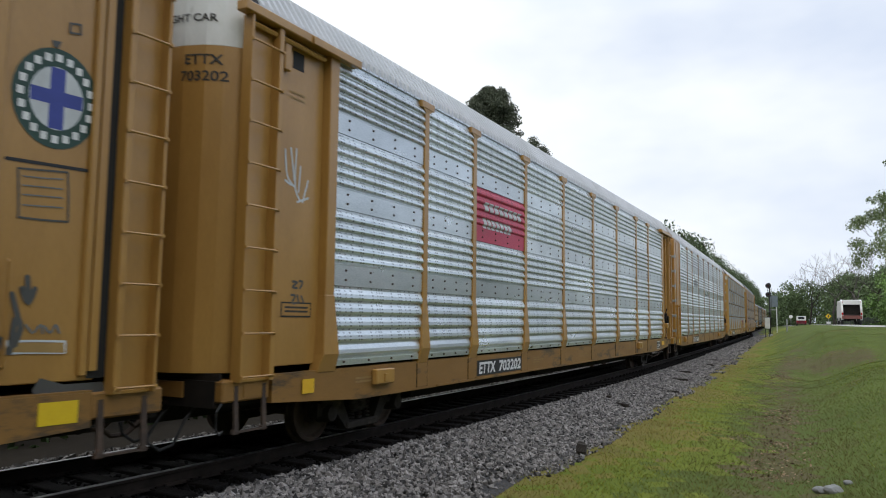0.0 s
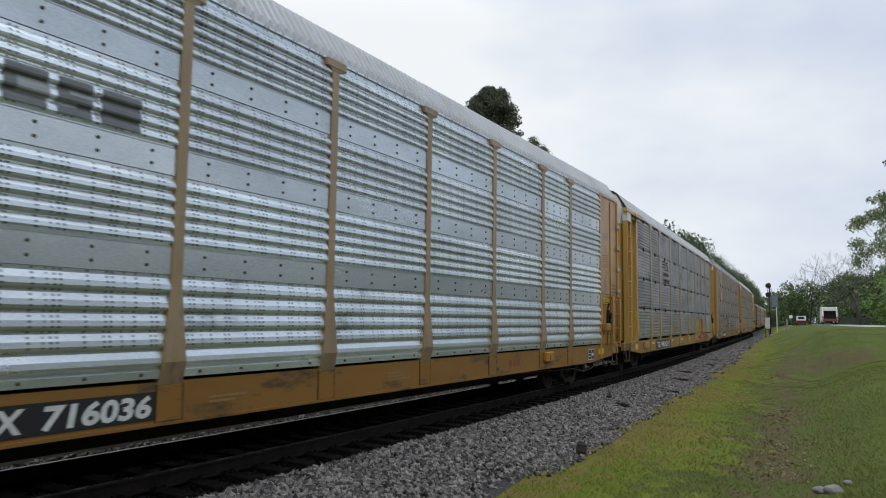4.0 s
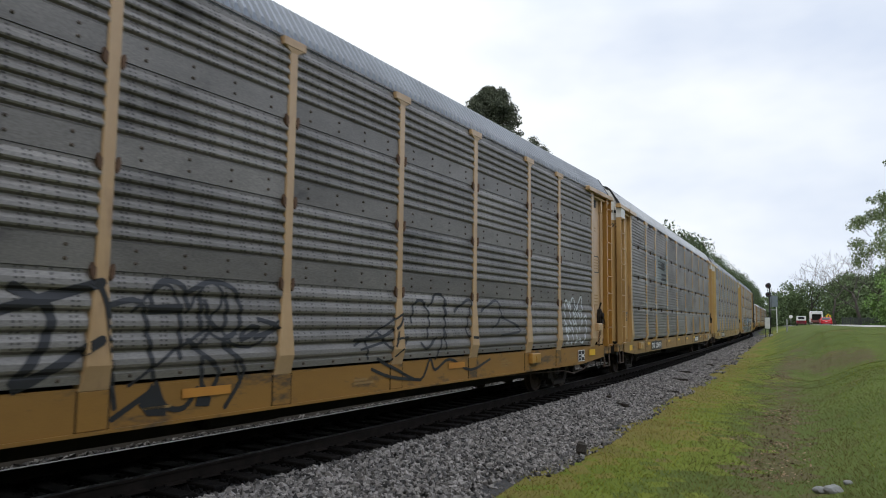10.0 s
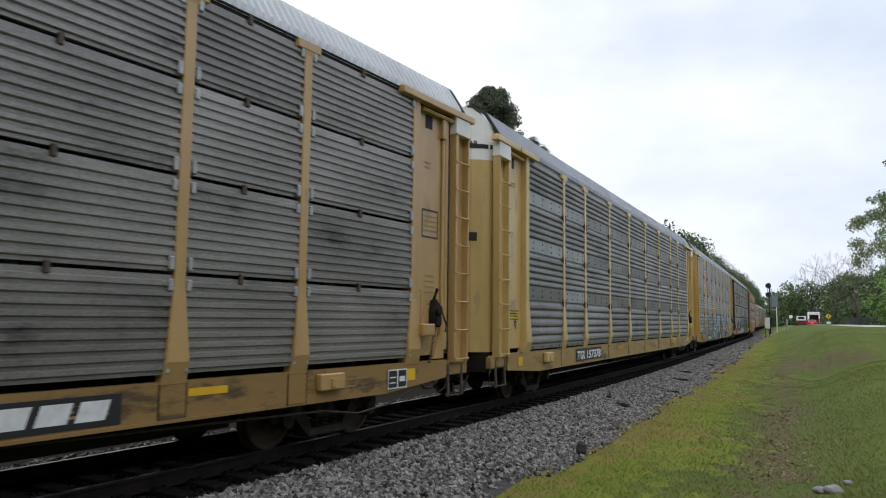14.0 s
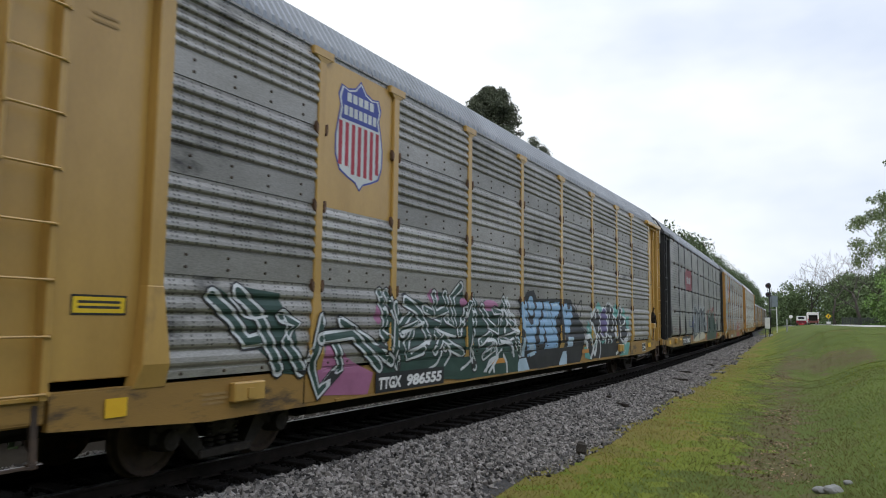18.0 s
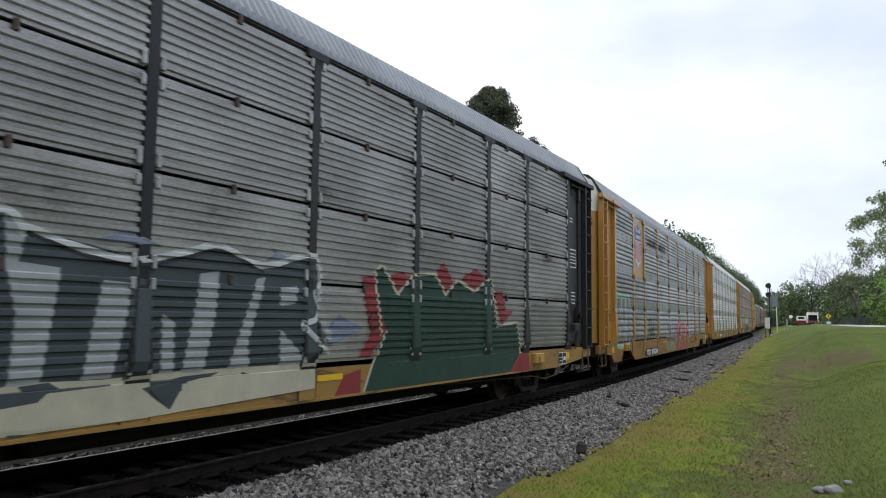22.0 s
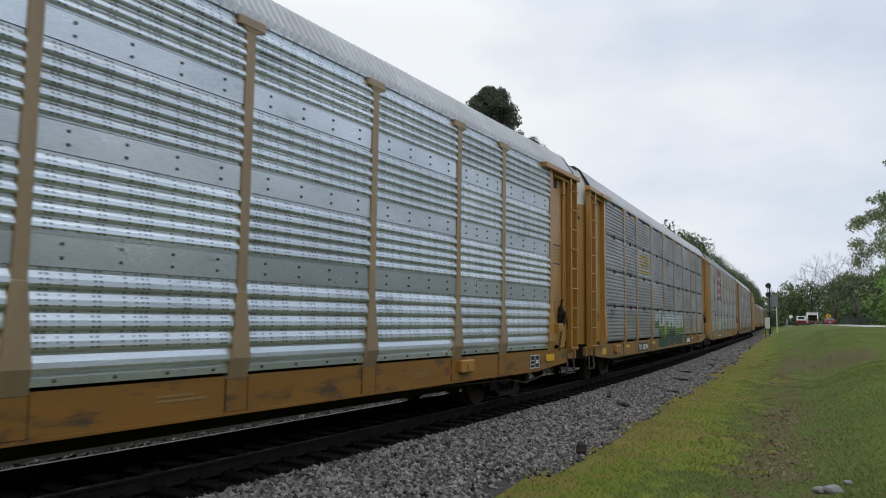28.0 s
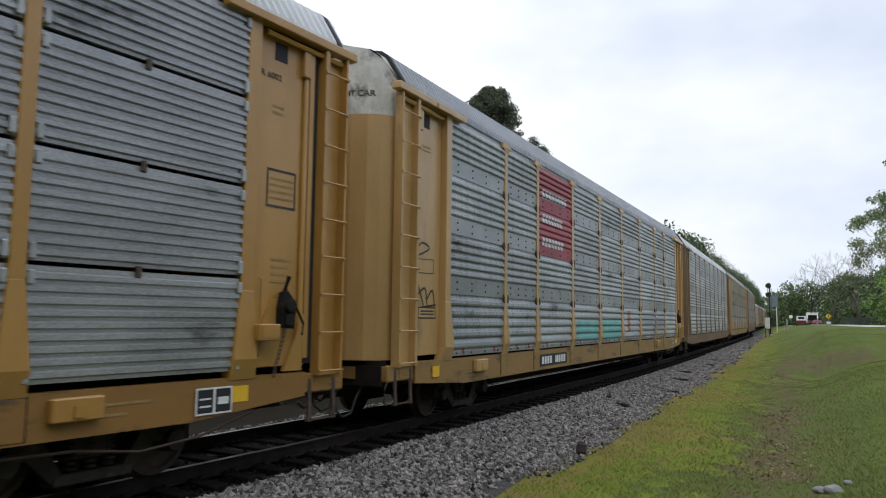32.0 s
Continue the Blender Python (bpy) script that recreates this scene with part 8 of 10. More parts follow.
s.line("white", 0.09, (5.31, 1.39), (5.25, 1.02), (5.62, 0.74))
s.line("white", 0.09, (6.33, 0.73), (6.62, 0.79), (6.77, 0.85))
s.fill("teal", (5.74, 0.89), (5.9, 1.17), (6.04, 0.9))
s.line("white", 0.03, (3.45, 1.48), (3.49, 1.54), (3.52, 1.47), (3.48, 1.44))
s.line("white", 0.03, (7.09, 0.75), (7.26, 0.81), (7.43, 0.74), (7.6, 0.81))
s.line("white", 0.03, (5.86, 1.86), (5.93, 1.8))
s.lay("spray_piece", "black and white lettering over teal and purple")
# I: striped letters, then a green and red shape
s = Spray("I")
s.fill("slate", (-3.54, 0.78), (-3.68, 1.53), (-3.25, 1.71), (-3.02, 1.6), (-3.03, 1.76), (-3.15, 2.01), (-3.2, 2.3), (-3.26, 2.49), (-2.78, 2.67), (-2.61, 2.54), (-1.38, 2.34), (-0.7, 2.49), (-0.29, 2.57), (0.39, 2.38), (1.35, 2.57), (1.43, 1.8), (1.62, 1.42), (1.27, 1.2), (1.46, 0.82), (-1.25, 0.72), (-2.7, 0.71))
s.fill("cream", (-3.54, 0.78), (-3.3, 1.02), (-2.54, 1.16), (-1.72, 1.14), (-0.78, 1.17), (1.45, 1.16), (1.46, 0.82), (-1.25, 0.72), (-2.7, 0.71))
s.fill("silver", (-2.75, 2.63), (-2.56, 2.48), (-2.59, 2.22), (-2.2, 2.19), (-2.34, 1.15), (-2.63, 1.13), (-2.6, 1.76), (-2.7, 2.16))
s.fill("silver", (-1.77, 2.1), (-1.41, 2.08), (-1.62, 1.15), (-1.94, 1.15), (-1.86, 1.63))
s.fill("silver", (-0.56, 2.23), (-0.28, 2.28), (-0.33, 1.78), (-0.48, 1.14), (-0.78, 1.15), (-0.64, 1.78))
s.fill("silver", (0.32, 2.22), (0.47, 2.25), (0.19, 1.45), (0.23, 1.17), (-0.12, 1.15))
s.fill("silver", (0.72, 2.13), (1.06, 2.16), (1.02, 1.93), (0.73, 1.9))
s.fill("silver", (0.74, 1.61), (1.09, 1.34), (1.27, 1.17), (0.75, 1.15))
s.fill("silver", (-3.17, 1.51), (-3, 1.44), (-2.91, 1.09), (-3.1, 1.05))
s.fill("silver", (-1.06, 1.78), (-0.9, 1.7), (-0.88, 1.15), (-1.05, 1.16))
s.fill("slate_blue", (-3.67, 2), (-3.44, 2.1), (-3.19, 2.14), (-3.06, 1.76), (-3.26, 1.73), (-3.65, 1.61))
s.fill("slate_blue", (-1.9, 2.48), (-1.51, 2.61), (-1.09, 2.48))
s.fill("slate_blue", (0.47, 2.45), (0.62, 2.59), (0.88, 2.5))
s.fill("slate", (-2.53, 1.13), (-2.25, 1.15), (-1.71, 0.83), (-1.76, 0.77), (-2.33, 0.88))
s.fill("slate", (-0.89, 0.77), (-1.26, 1.02), (-0.77, 1.11), (-0.23, 1.13), (-0.77, 0.95))
s.fill("slate", (-0.22, 0.8), (0.13, 1.11), (0.52, 1.01), (0.37, 0.8))
s.fill("slate", (-3.41, 0.78), (-3.3, 0.99), (-2.71, 1.07), (-2.97, 0.87))
s.fill("slate", (-2.61, 0.76), (-2.37, 0.78), (-2.42, 0.7), (-2.59, 0.7))
s.line("white", 0.08, (-3.54, 0.78), (-3.61, 1.16), (-3.69, 1.53), (-3.25, 1.72), (-3, 1.57), (-3.03, 1.76), (-3.15, 2.01), (-3.2, 2.3), (-3.26, 2.49), (-2.76, 2.67), (-2.56, 2.48))
s.line("white", 0.08, (-2.56, 2.53), (-2, 2.38), (-1.38, 2.32), (-0.7, 2.48), (-0.29, 2.57), (0.39, 2.38), (1.39, 2.57), (1.43, 1.8), (1.16, 1.66), (1.63, 1.33))
s.line("black", 0.04, (-3.49, 0.78), (-3.56, 1.15), (-3.65, 1.52), (-3.26, 1.68), (-2.98, 1.52))
s.line("black", 0.04, (-2.53, 2.48), (-2, 2.33), (-1.38, 2.27), (-0.7, 2.42), (-0.29, 2.51), (0.39, 2.31))
s.line("black", 0.04, (-1.38, 2.3), (-1.42, 1.77), (-1.45, 1.14))
s.line("black", 0.04, (1.43, 1.7), (1.57, 1.28))
s.fill("slate_blue", (-4, 1.75), (-3.81, 1.81), (-3.73, 1.7), (-3.7, 1.28), (-4.02, 1.3), (-4.07, 1.47))
s.line("navy", 0.06, (-5.21, 1.82), (-5.07, 1.67), (-5, 1.52), (-4.7, 1.5), (-4.07, 1.52))
s.line("navy", 0.06, (-5.21, 1.82), (-5.27, 1.64), (-5.31, 1.5))
s.line("navy", 0.1, (-4.21, 1.58), (-4, 1.75))
s.line("white", 0.04, (-4.9, 2.06), (-4.84, 1.82))
s.line("white", 0.04, (-4.87, 1.95), (-4.67, 2.04), (-4.63, 1.83))
s.line("white", 0.04, (-4.61, 2.02), (-4.49, 2.05), (-4.48, 1.83))
s.line("white", 0.04, (-4.43, 2.03), (-4.37, 2.08), (-4.32, 1.83))
s.line("white", 0.04, (-4.86, 1.8), (-4.25, 1.84))
s.fill("slate_blue", (1.62, 1.52), (1.9, 1.8), (2.52, 1.61), (1.72, 1.37))
s.line("silver", 0.12, (1.37, 2.08), (1.56, 1.7), (1.72, 1.51))
s.line("white", 0.05, (1.13, 1.66), (1.72, 1.28))
s.fill("rust", (-4.71, 0.83), (-4.49, 1.05), (-3.69, 1.04), (-3.6, 0.83))
s.line("red", 0.05, (-4.65, 0.83), (-4.61, 1), (-4.51, 0.86), (-4.43, 1.02), (-4.32, 0.87), (-4.2, 1.03), (-4.1, 0.88), (-3.9, 1), (-3.68, 0.86))
s.fill("black", (-5.46, 1.12), (-4.81, 1.11), (-4.83, 0.77), (-5.43, 0.77))
s.lay("spray_piece", "striped silver and slate lettering with a black rim")
crown = [(2.98, 1.52), (2.78, 2.47), (2.96, 2.58), (3.43, 2.14), (3.86, 2.47), (4.56, 2.52), (4.96, 2.18), (5.36, 2.47), (6.03, 2.27), (6.76, 2.61), (7.03, 1.62), (7.99, 1.71), (8.2, 1.05)]
decal("spray_piece", "I", [([[(2.59, 0.68)] + crown + [(7.9, 0.68)]], INK["dark_leaf"]),
                            ([[(3.15, 2.42), (3.55, 2.5), (3.8, 2.42), (3.43, 2.17)], [(4.6, 2.55), (4.85, 2.75), (5.2, 2.42), (4.96, 2.22)], [(5.5, 2.5), (6.1, 2.72), (6.5, 2.55), (6.03, 2.3)], [(6.93, 2.31), (7.26, 2.33), (7.44, 1.93), (7.8, 1.94), (7.2, 1.62)],
                              [(2.4, 1.19), (2.69, 1.52), (2.55, 1.99), (2.45, 2.35), (2.75, 2.4), (2.9, 2.0), (3.09, 1.58), (2.7, 1.18)], [(7.7, 0.68), (8.2, 1.05), (8.6, 1.05), (8.7, 0.68)], [(1.9, 0.68), (2.1, 0.95), (2.5, 1.02), (2.5, 0.68)]], INK["red"]),
                            ([q for q in stroke(crown, 0.055)] + stroke([(2.59, 0.7), (2.8, 1.1), (3.1, 1.55)], 0.05), INK["cream"]),
                            (stroke(smooth_line([(2.62, 1.75), (2.8, 1.85), (2.9, 1.7), (2.75, 1.58), (2.66, 1.7)], 4), 0.035), INK["black"])], "green field with red flames and a pale outline")
decal("spray_tag", "I", [(stroke(tag_line(-10.6, 1.2, 3.2, 0.35, 12, 5), 0.02), INK["red"])], "thin red scribbles")
# J: bubble figure, tag, silver and red letters, white outline letters
s = Spray("J")
s.line("mint", 0.15, (-10.95, 2.51), (-11.13, 2.33), (-11.17, 2.03), (-11.11, 1.74), (-10.92, 1.42), (-10.83, 1.22), (-10.84, 1.01), (-10.42, 0.95), (-9.63, 0.96), (-9.13, 1.01))
s.line("mint", 0.15, (-10.98, 2.51), (-10.7, 2.52), (-10.4, 2.54), (-10.34, 2.41), (-10.19, 2.5), (-9.94, 2.55), (-9.72, 2.46), (-9.46, 2.58), (-9.16, 2.46))
s.line("mint", 0.1, (-10.4, 2.44), (-10.32, 2.24), (-10.28, 1.86))
s.line("mint", 0.1, (-9.72, 2.46), (-9.77, 2.1))
s.line("white", 0.05, (-10.57, 2.2), (-10.54, 1.96), (-10.46, 1.72), (-10.26, 1.79), (-10.04, 1.67), (-9.94, 1.47), (-10, 1.22), (-10.11, 1.06))
s.line("white", 0.05, (-10.36, 2.4), (-10.3, 2.19), (-10.27, 1.83))
s.line("white", 0.05, (-9.79, 2.42), (-9.78, 1.99), (-9.77, 1.53), (-9.66, 1.52), (-9.68, 1.99), (-9.66, 2.43))
s.line("white", 0.05, (-9.14, 2.45), (-9.04, 1.95), (-9.05, 1.39), (-9.16, 1.07))
s.line("white", 0.05, (-10.97, 2.45), (-11.1, 2.18), (-11.09, 1.84), (-10.94, 1.52), (-10.84, 1.37), (-10.45, 1.41), (-10.48, 1.44), (-10.69, 1.44))
s.line("white", 0.05, (-10.77, 1.02), (-10.05, 0.98), (-9.18, 1.03))
s.line("white", 0.05, (-9.75, 1.21), (-9.72, 1.29), (-9.65, 1.26), (-9.64, 1.13), (-9.71, 1.1), (-9.75, 1.21))
s.lay("spray_piece", "white and mint bubble figure")
s = Spray("J")
s.line("black", 0.07, (-5.69, 1.73), (-5.78, 1.83), (-5.87, 1.73), (-5.89, 1.4), (-5.94, 1.17), (-5.8, 1.09), (-5.57, 1.12), (-5.54, 1.27), (-5.74, 1.37), (-5.63, 1.51), (-5.57, 1.7), (-5.65, 1.82), (-5.8, 1.82))
s.line("black", 0.07, (-5.43, 1.51), (-5.51, 1.33), (-5.38, 1.23), (-5.26, 1.38), (-5.39, 1.52))
s.line("black", 0.07, (-5.18, 1.51), (-5.24, 1.32), (-5.1, 1.25), (-5.02, 1.41), (-5.14, 1.52))
s.line("black", 0.07, (-4.88, 1.6), (-4.96, 1.37), (-4.92, 1.21))
s.line("black", 0.07, (-5.01, 1.5), (-4.83, 1.63))
s.line("black", 0.07, (-4.91, 1.24), (-4.72, 1.23))
s.line("grey", 0.02, (-7.61, 2.13), (-7.51, 2.08), (-7.46, 2.18), (-7.35, 2.07), (-7.25, 2.15), (-7.14, 2.03), (-7.06, 2.11))
s.line("grey", 0.02, (-5.56, 2.28), (-5.39, 2.2), (-5.27, 2.3), (-5.13, 2.15), (-5.01, 2.29))
s.line("grey", 0.02, (-2.59, 2.19), (-2.44, 1.99), (-2.23, 2.16), (-1.68, 2.1))
s.lay("spray_tag", "black scribbled tag with smudged marks")
s = Spray("J")
s.fill("shadow", (-2.05, 1.07), (-2.1, 1.81), (-1.95, 1.79), (-1.81, 1.54), (-1.64, 1.64), (-1.43, 1.93), (-1.25, 1.83), (-1.07, 1.78), (-0.74, 1.69), (-0.62, 1.9), (-0.34, 1.95), (-0.24, 1.52), (-0.1, 1.68), (0.14, 1.63), (0.25, 1.44), (0.38, 0.93))
s.fill("olive", (-2.01, 0.52), (-2.04, 0.96), (0.43, 0.83), (0.45, 0.5))
s.fill("silver", (-2.1, 1.74), (-1.97, 1.64), (-1.86, 1.5), (-1.76, 1.09), (-2.05, 1.09))
s.fill("silver", (-1.77, 1.34), (-1.65, 1.39), (-1.58, 1.23), (-1.6, 1.06), (-1.73, 1.09))
s.fill("silver", (-1.53, 1.75), (-1.37, 1.88), (-1.24, 1.75), (-1.27, 1.59), (-1.44, 1.54), (-1.44, 1.07), (-1.52, 1.08))
s.fill("silver", (-1.09, 1.59), (-1.04, 1.75), (-0.85, 1.72), (-0.74, 1.58), (-0.68, 1.24), (-0.74, 1.04), (-1.02, 1.04))
s.fill("silver", (-0.57, 1.52), (-0.6, 1.75), (-0.45, 1.9), (-0.32, 1.82), (-0.27, 1.4), (-0.29, 1.07), (-0.56, 1.06))
s.fill("silver", (0.05, 1.02), (0.08, 1.2), (0.28, 1.25), (0.36, 0.96))
s.oval("silver", -0.06, 1.42, 0.17, 0.22)
s.oval("grey", -0.06, 1.44, 0.07, 0.11)
s.oval("silver", -0.06, 1.44, 0.03, 0.05)
s.line("black", 0.09, (-1.74, 0.87), (-1.65, 0.69), (-1.72, 0.53))
s.line("black", 0.09, (-1.25, 0.89), (-1.15, 0.68), (-1.2, 0.53))
s.line("black", 0.09, (-1.48, 0.84), (-1.31, 0.8), (-1.35, 0.68))
s.line("black", 0.09, (-0.69, 0.83), (-0.69, 0.54))
s.line("black", 0.09, (-0.28, 0.82), (-0.19, 0.65), (-0.26, 0.54))
s.line("black", 0.09, (0.14, 0.79), (0.14, 0.53))
s.line("black", 0.09, (-1.01, 0.85), (-0.85, 0.78))
s.fill("olive", (-1.93, 0.63), (-1.89, 0.81), (-1.83, 0.71))
s.fill("olive", (-1.64, 0.54), (-1.61, 0.86), (-1.25, 0.89), (-1.3, 0.69), (-1.49, 0.69), (-1.46, 0.54))
s.fill("olive", (-1.15, 0.57), (-1.25, 0.85), (-0.83, 0.87), (-0.72, 0.76), (-0.77, 0.55), (-0.95, 0.76), (-0.99, 0.52))
s.fill("olive", (-0.64, 0.53), (-0.69, 0.76), (-0.35, 0.8), (-0.4, 0.56))
s.fill("olive", (-0.19, 0.55), (-0.05, 0.78), (0.1, 0.8), (0.12, 0.55))
s.fill("olive", (0.19, 0.64), (0.35, 0.78), (0.49, 0.51), (0.24, 0.51))
s.line("white", 0.03, (-2.1, 1.74), (-1.97, 1.64), (-1.86, 1.5), (-1.76, 1.09))
s.line("white", 0.03, (-1.53, 1.75), (-1.38, 1.9), (-1.22, 1.75))
s.line("white", 0.03, (-1.1, 1.75), (-0.85, 1.75), (-0.7, 1.52), (-0.66, 1.18))
s.line("white", 0.03, (-0.6, 1.75), (-0.45, 1.92), (-0.3, 1.82))
s.line("white", 0.03, (-0.82, 0.83), (-0.72, 0.74), (-0.77, 0.55))
s.line("white", 0.03, (-0.28, 0.92), (-0.15, 1.21), (0.04, 1.26))
s.fill("red_wash", (0.42, 1.5), (0.47, 1.66), (0.83, 1.77), (1.16, 1.7), (1.33, 1.49), (1.35, 0.96), (0.6, 0.91))
s.fill("red_wash", (1.64, 1.55), (1.96, 1.77), (2.57, 1.74), (3.11, 1.46), (3.2, 1.04), (1.66, 0.99))
s.fill("red_wash", (3.32, 1.45), (3.53, 1.75), (3.92, 1.75), (3.89, 1.05), (3.34, 1.03))
s.fill("red_wash", (0.43, 0.5), (0.43, 0.79), (1.67, 0.8), (3.87, 0.82), (3.88, 0.5))
s.line("white", 0.05, (0.42, 1.5), (0.47, 1.63), (0.6, 1.66), (0.56, 1.89), (0.68, 1.96), (0.75, 1.76), (1.01, 1.84), (1.17, 1.66), (1.13, 1.49), (0.84, 1.46), (1.13, 1.35), (1.33, 1.49))
s.line("white", 0.05, (0.54, 1.24), (0.6, 0.91))
s.line("white", 0.05, (0.83, 1.7), (0.98, 1.56))
s.line("white", 0.05, (1.91, 1.77), (1.93, 1.89), (2.08, 1.78), (1.93, 1.18), (2.1, 1.17), (2.26, 1.7), (2.38, 1.78), (2.47, 1.16))
s.line("white", 0.05, (2.58, 1.54), (2.83, 1.78), (2.99, 1.66), (2.91, 1.46), (3.12, 1.37), (3.13, 1.09), (2.66, 1.15))
s.line("white", 0.05, (3.34, 1.03), (3.32, 1.45), (3.5, 1.77), (3.76, 1.66), (3.86, 1.05))
s.line("white", 0.05, (3.51, 1.45), (3.69, 1.49))
s.line("cream", 0.08, (1.34, 1.21), (1.65, 1.3), (1.53, 1.48))
s.line("cream", 0.08, (1.56, 1), (1.77, 1.04))
s.line("white", 0.06, (4.4, 2.11), (4.61, 2.35), (4.87, 2.18), (4.85, 1.61), (4.83, 1.15))
s.line("white", 0.06, (4.4, 2.11), (4.36, 1.61), (4.6, 1.06), (5.43, 1.1))
s.line("white", 0.06, (5.23, 1.13), (5.12, 1.8), (5.2, 2.33), (5.49, 2.4), (5.6, 2.1))
s.line("white", 0.06, (5.9, 2.42), (5.98, 1.81), (5.61, 1.71), (5.92, 1.51), (5.62, 1.41), (5.58, 1.07))
s.line("white", 0.06, (6.44, 2.44), (6.41, 1.81), (6.25, 0.99))
s.line("white", 0.06, (6.79, 2.24), (6.87, 1.6), (6.83, 1.18))
s.line("white", 0.06, (7.35, 2.4), (7.4, 1.82), (7.21, 1.38))
s.line("white", 0.06, (7.79, 1.82), (7.28, 1.49), (7.88, 1.03))
s.line("white", 0.06, (7.2, 1.82), (7.53, 1.65))
s.lay("spray_piece", "silver and olive bubble letters with dark rims")
decal("spray_tag", "J", [(stroke(tag_line(9.0, 1.3, 1.9, 0.75, 16, 19), 0.018), INK["red"])], "thin red scribble")
# E: red loops, black tags, white bubble letters
s = Spray("E")
s.line("faded_red", 0.05, (-10.12, 1.11), (-10.16, 1.36), (-10.15, 1.94), (-9.98, 2.2), (-9.71, 2.28), (-9.43, 2.13), (-9.35, 1.83), (-9.55, 1.64), (-9.84, 1.62), (-9.93, 1.85), (-9.86, 2.05), (-9.96, 2.2))
s.line("faded_red", 0.05, (-10.14, 1.36), (-9.98, 1.01), (-9.74, 0.96), (-9.52, 1.22), (-9.6, 1.43), (-9.36, 1.53), (-8.89, 1.41), (-8.84, 1.18), (-9.07, 0.95), (-9.41, 0.93), (-9.63, 1.08))
s.line("faded_red", 0.05, (-10.15, 1.55), (-10.06, 1.35), (-9.86, 1.19), (-9.76, 1.34))
s.line("faded_red", 0.05, (-9.06, 1.31), (-8.91, 1.75), (-9, 2.09), (-8.72, 2.14), (-8.63, 1.87), (-8.48, 1.28))
s.line("faded_red", 0.05, (-8.51, 1.76), (-8.49, 2.09), (-8.26, 2.1), (-8.15, 1.76), (-8.25, 1.21), (-8.7, 1.18), (-8.72, 0.95), (-8.26, 0.84), (-8.19, 0.96))
s.line("faded_red", 0.05, (-8.05, 1.39), (-7.65, 2.16), (-7.56, 2.3), (-7.63, 1.76))
s.line("faded_red", 0.05, (-7.86, 1), (-7.45, 1.9), (-7.26, 2.11), (-6.96, 2.19), (-6.61, 1.77), (-6.65, 1.48), (-6.91, 1.14))
s.line("faded_red", 0.05, (-7.58, 0.85), (-7.45, 1), (-7.68, 0.92))
s.fill("rust", (-9.3, 1.1), (-8.88, 1.13), (-8.92, 0.96), (-9.23, 0.95))
s.line("white", 0.05, (-7.35, 1.87), (-7.1, 1.89))
s.line("white", 0.05, (-7.32, 1.63), (-7.03, 1.6))
s.line("white", 0.05, (-10.15, 1.53), (-10.05, 1.6))
s.line("white", 0.05, (-7.98, 0.95), (-7.77, 0.99), (-7.67, 0.86))
s.line("white", 0.05, (-8.1, 0.8), (-7.85, 0.84))
s.lay("spray_tag", "dull red looping scribble")
s = Spray("E")
s.line("black", 0.035, (-6.02, 1.89), (-6.08, 1.7), (-5.89, 1.74))
s.line("black", 0.035, (-5.7, 1.94), (-5.62, 1.66))
s.line("black", 0.035, (-5.5, 1.98), (-5.22, 1.91), (-5.28, 1.66))
s.line("black", 0.035, (-6.49, 1.63), (-5.76, 1.66), (-5.07, 1.7))
s.line("black", 0.035, (-5.74, 1.31), (-5.55, 1.46), (-5.05, 1.41), (-5.33, 1.14))
s.line("black", 0.035, (-3.59, 1.8), (-3.22, 2.09), (-3.02, 1.9), (-3.11, 1.8))
s.line("black", 0.035, (-2.91, 1.8), (-2.61, 2.15), (-2.39, 1.96), (-2.6, 1.61), (-1.93, 1.4), (-1.46, 1.71))
s.line("black", 0.035, (-2.8, 1.41), (-2.38, 1.61), (-2.04, 0.99))
s.line("black", 0.035, (-3.57, 1.06), (-3, 1.42), (-2.6, 1.61))
s.line("black", 0.035, (0.16, 1.36), (0.78, 1.59), (1.43, 1.84))
s.line("black", 0.035, (0.31, 1.3), (1.61, 1.46), (1.1, 1.09))
s.line("black", 0.1, (-4.81, 2), (-4.45, 1.79), (-4.52, 1.44), (-4.74, 1.11), (-3.94, 1.52))
s.line("black", 0.1, (-4.92, 1.79), (-4.29, 1.97), (-3.96, 2.07))
s.lay("spray_tag", "thin black scribbles and a dark figure")
s = Spray("E")
s.line("black", 0.06, (-3.97, 2.03), (-3.89, 1.84), (-3.81, 1.35), (-3.72, 0.86))
s.line("black", 0.06, (-3.86, 1.86), (-3.51, 1.9), (-3.38, 1.54), (-3.29, 1.12))
s.line("black", 0.06, (-3.37, 1.85), (-3.35, 2.03), (-3.19, 2.13), (-2.97, 2.08), (-2.9, 1.86))
s.line("black", 0.06, (-2.99, 1.83), (-2.97, 1.32))
s.line("black", 0.06, (-2.88, 2.03), (-2.56, 2.15), (-2.24, 2.08), (-2.11, 1.82), (-2.17, 1.58), (-2.38, 1.46), (-2, 1.15), (-2.27, 0.73))
s.line("black", 0.06, (-2.65, 1.92), (-2.57, 1.7), (-2.42, 1.61), (-2.33, 1.75), (-2.34, 1.99))
s.line("black", 0.06, (-2.72, 1.98), (-2.71, 1.64))
s.line("black", 0.06, (-2.88, 1.5), (-2.68, 1.36), (-2.39, 1.12), (-2.61, 0.8))
s.line("black", 0.06, (-2.67, 1.3), (-2.62, 0.96))
s.line("black", 0.06, (-2.09, 1.52), (-1.95, 1.64), (-1.79, 1.6), (-2.09, 1.49))
s.line("black", 0.06, (-1.87, 1.51), (-1.46, 1.63), (-1.8, 1.73))
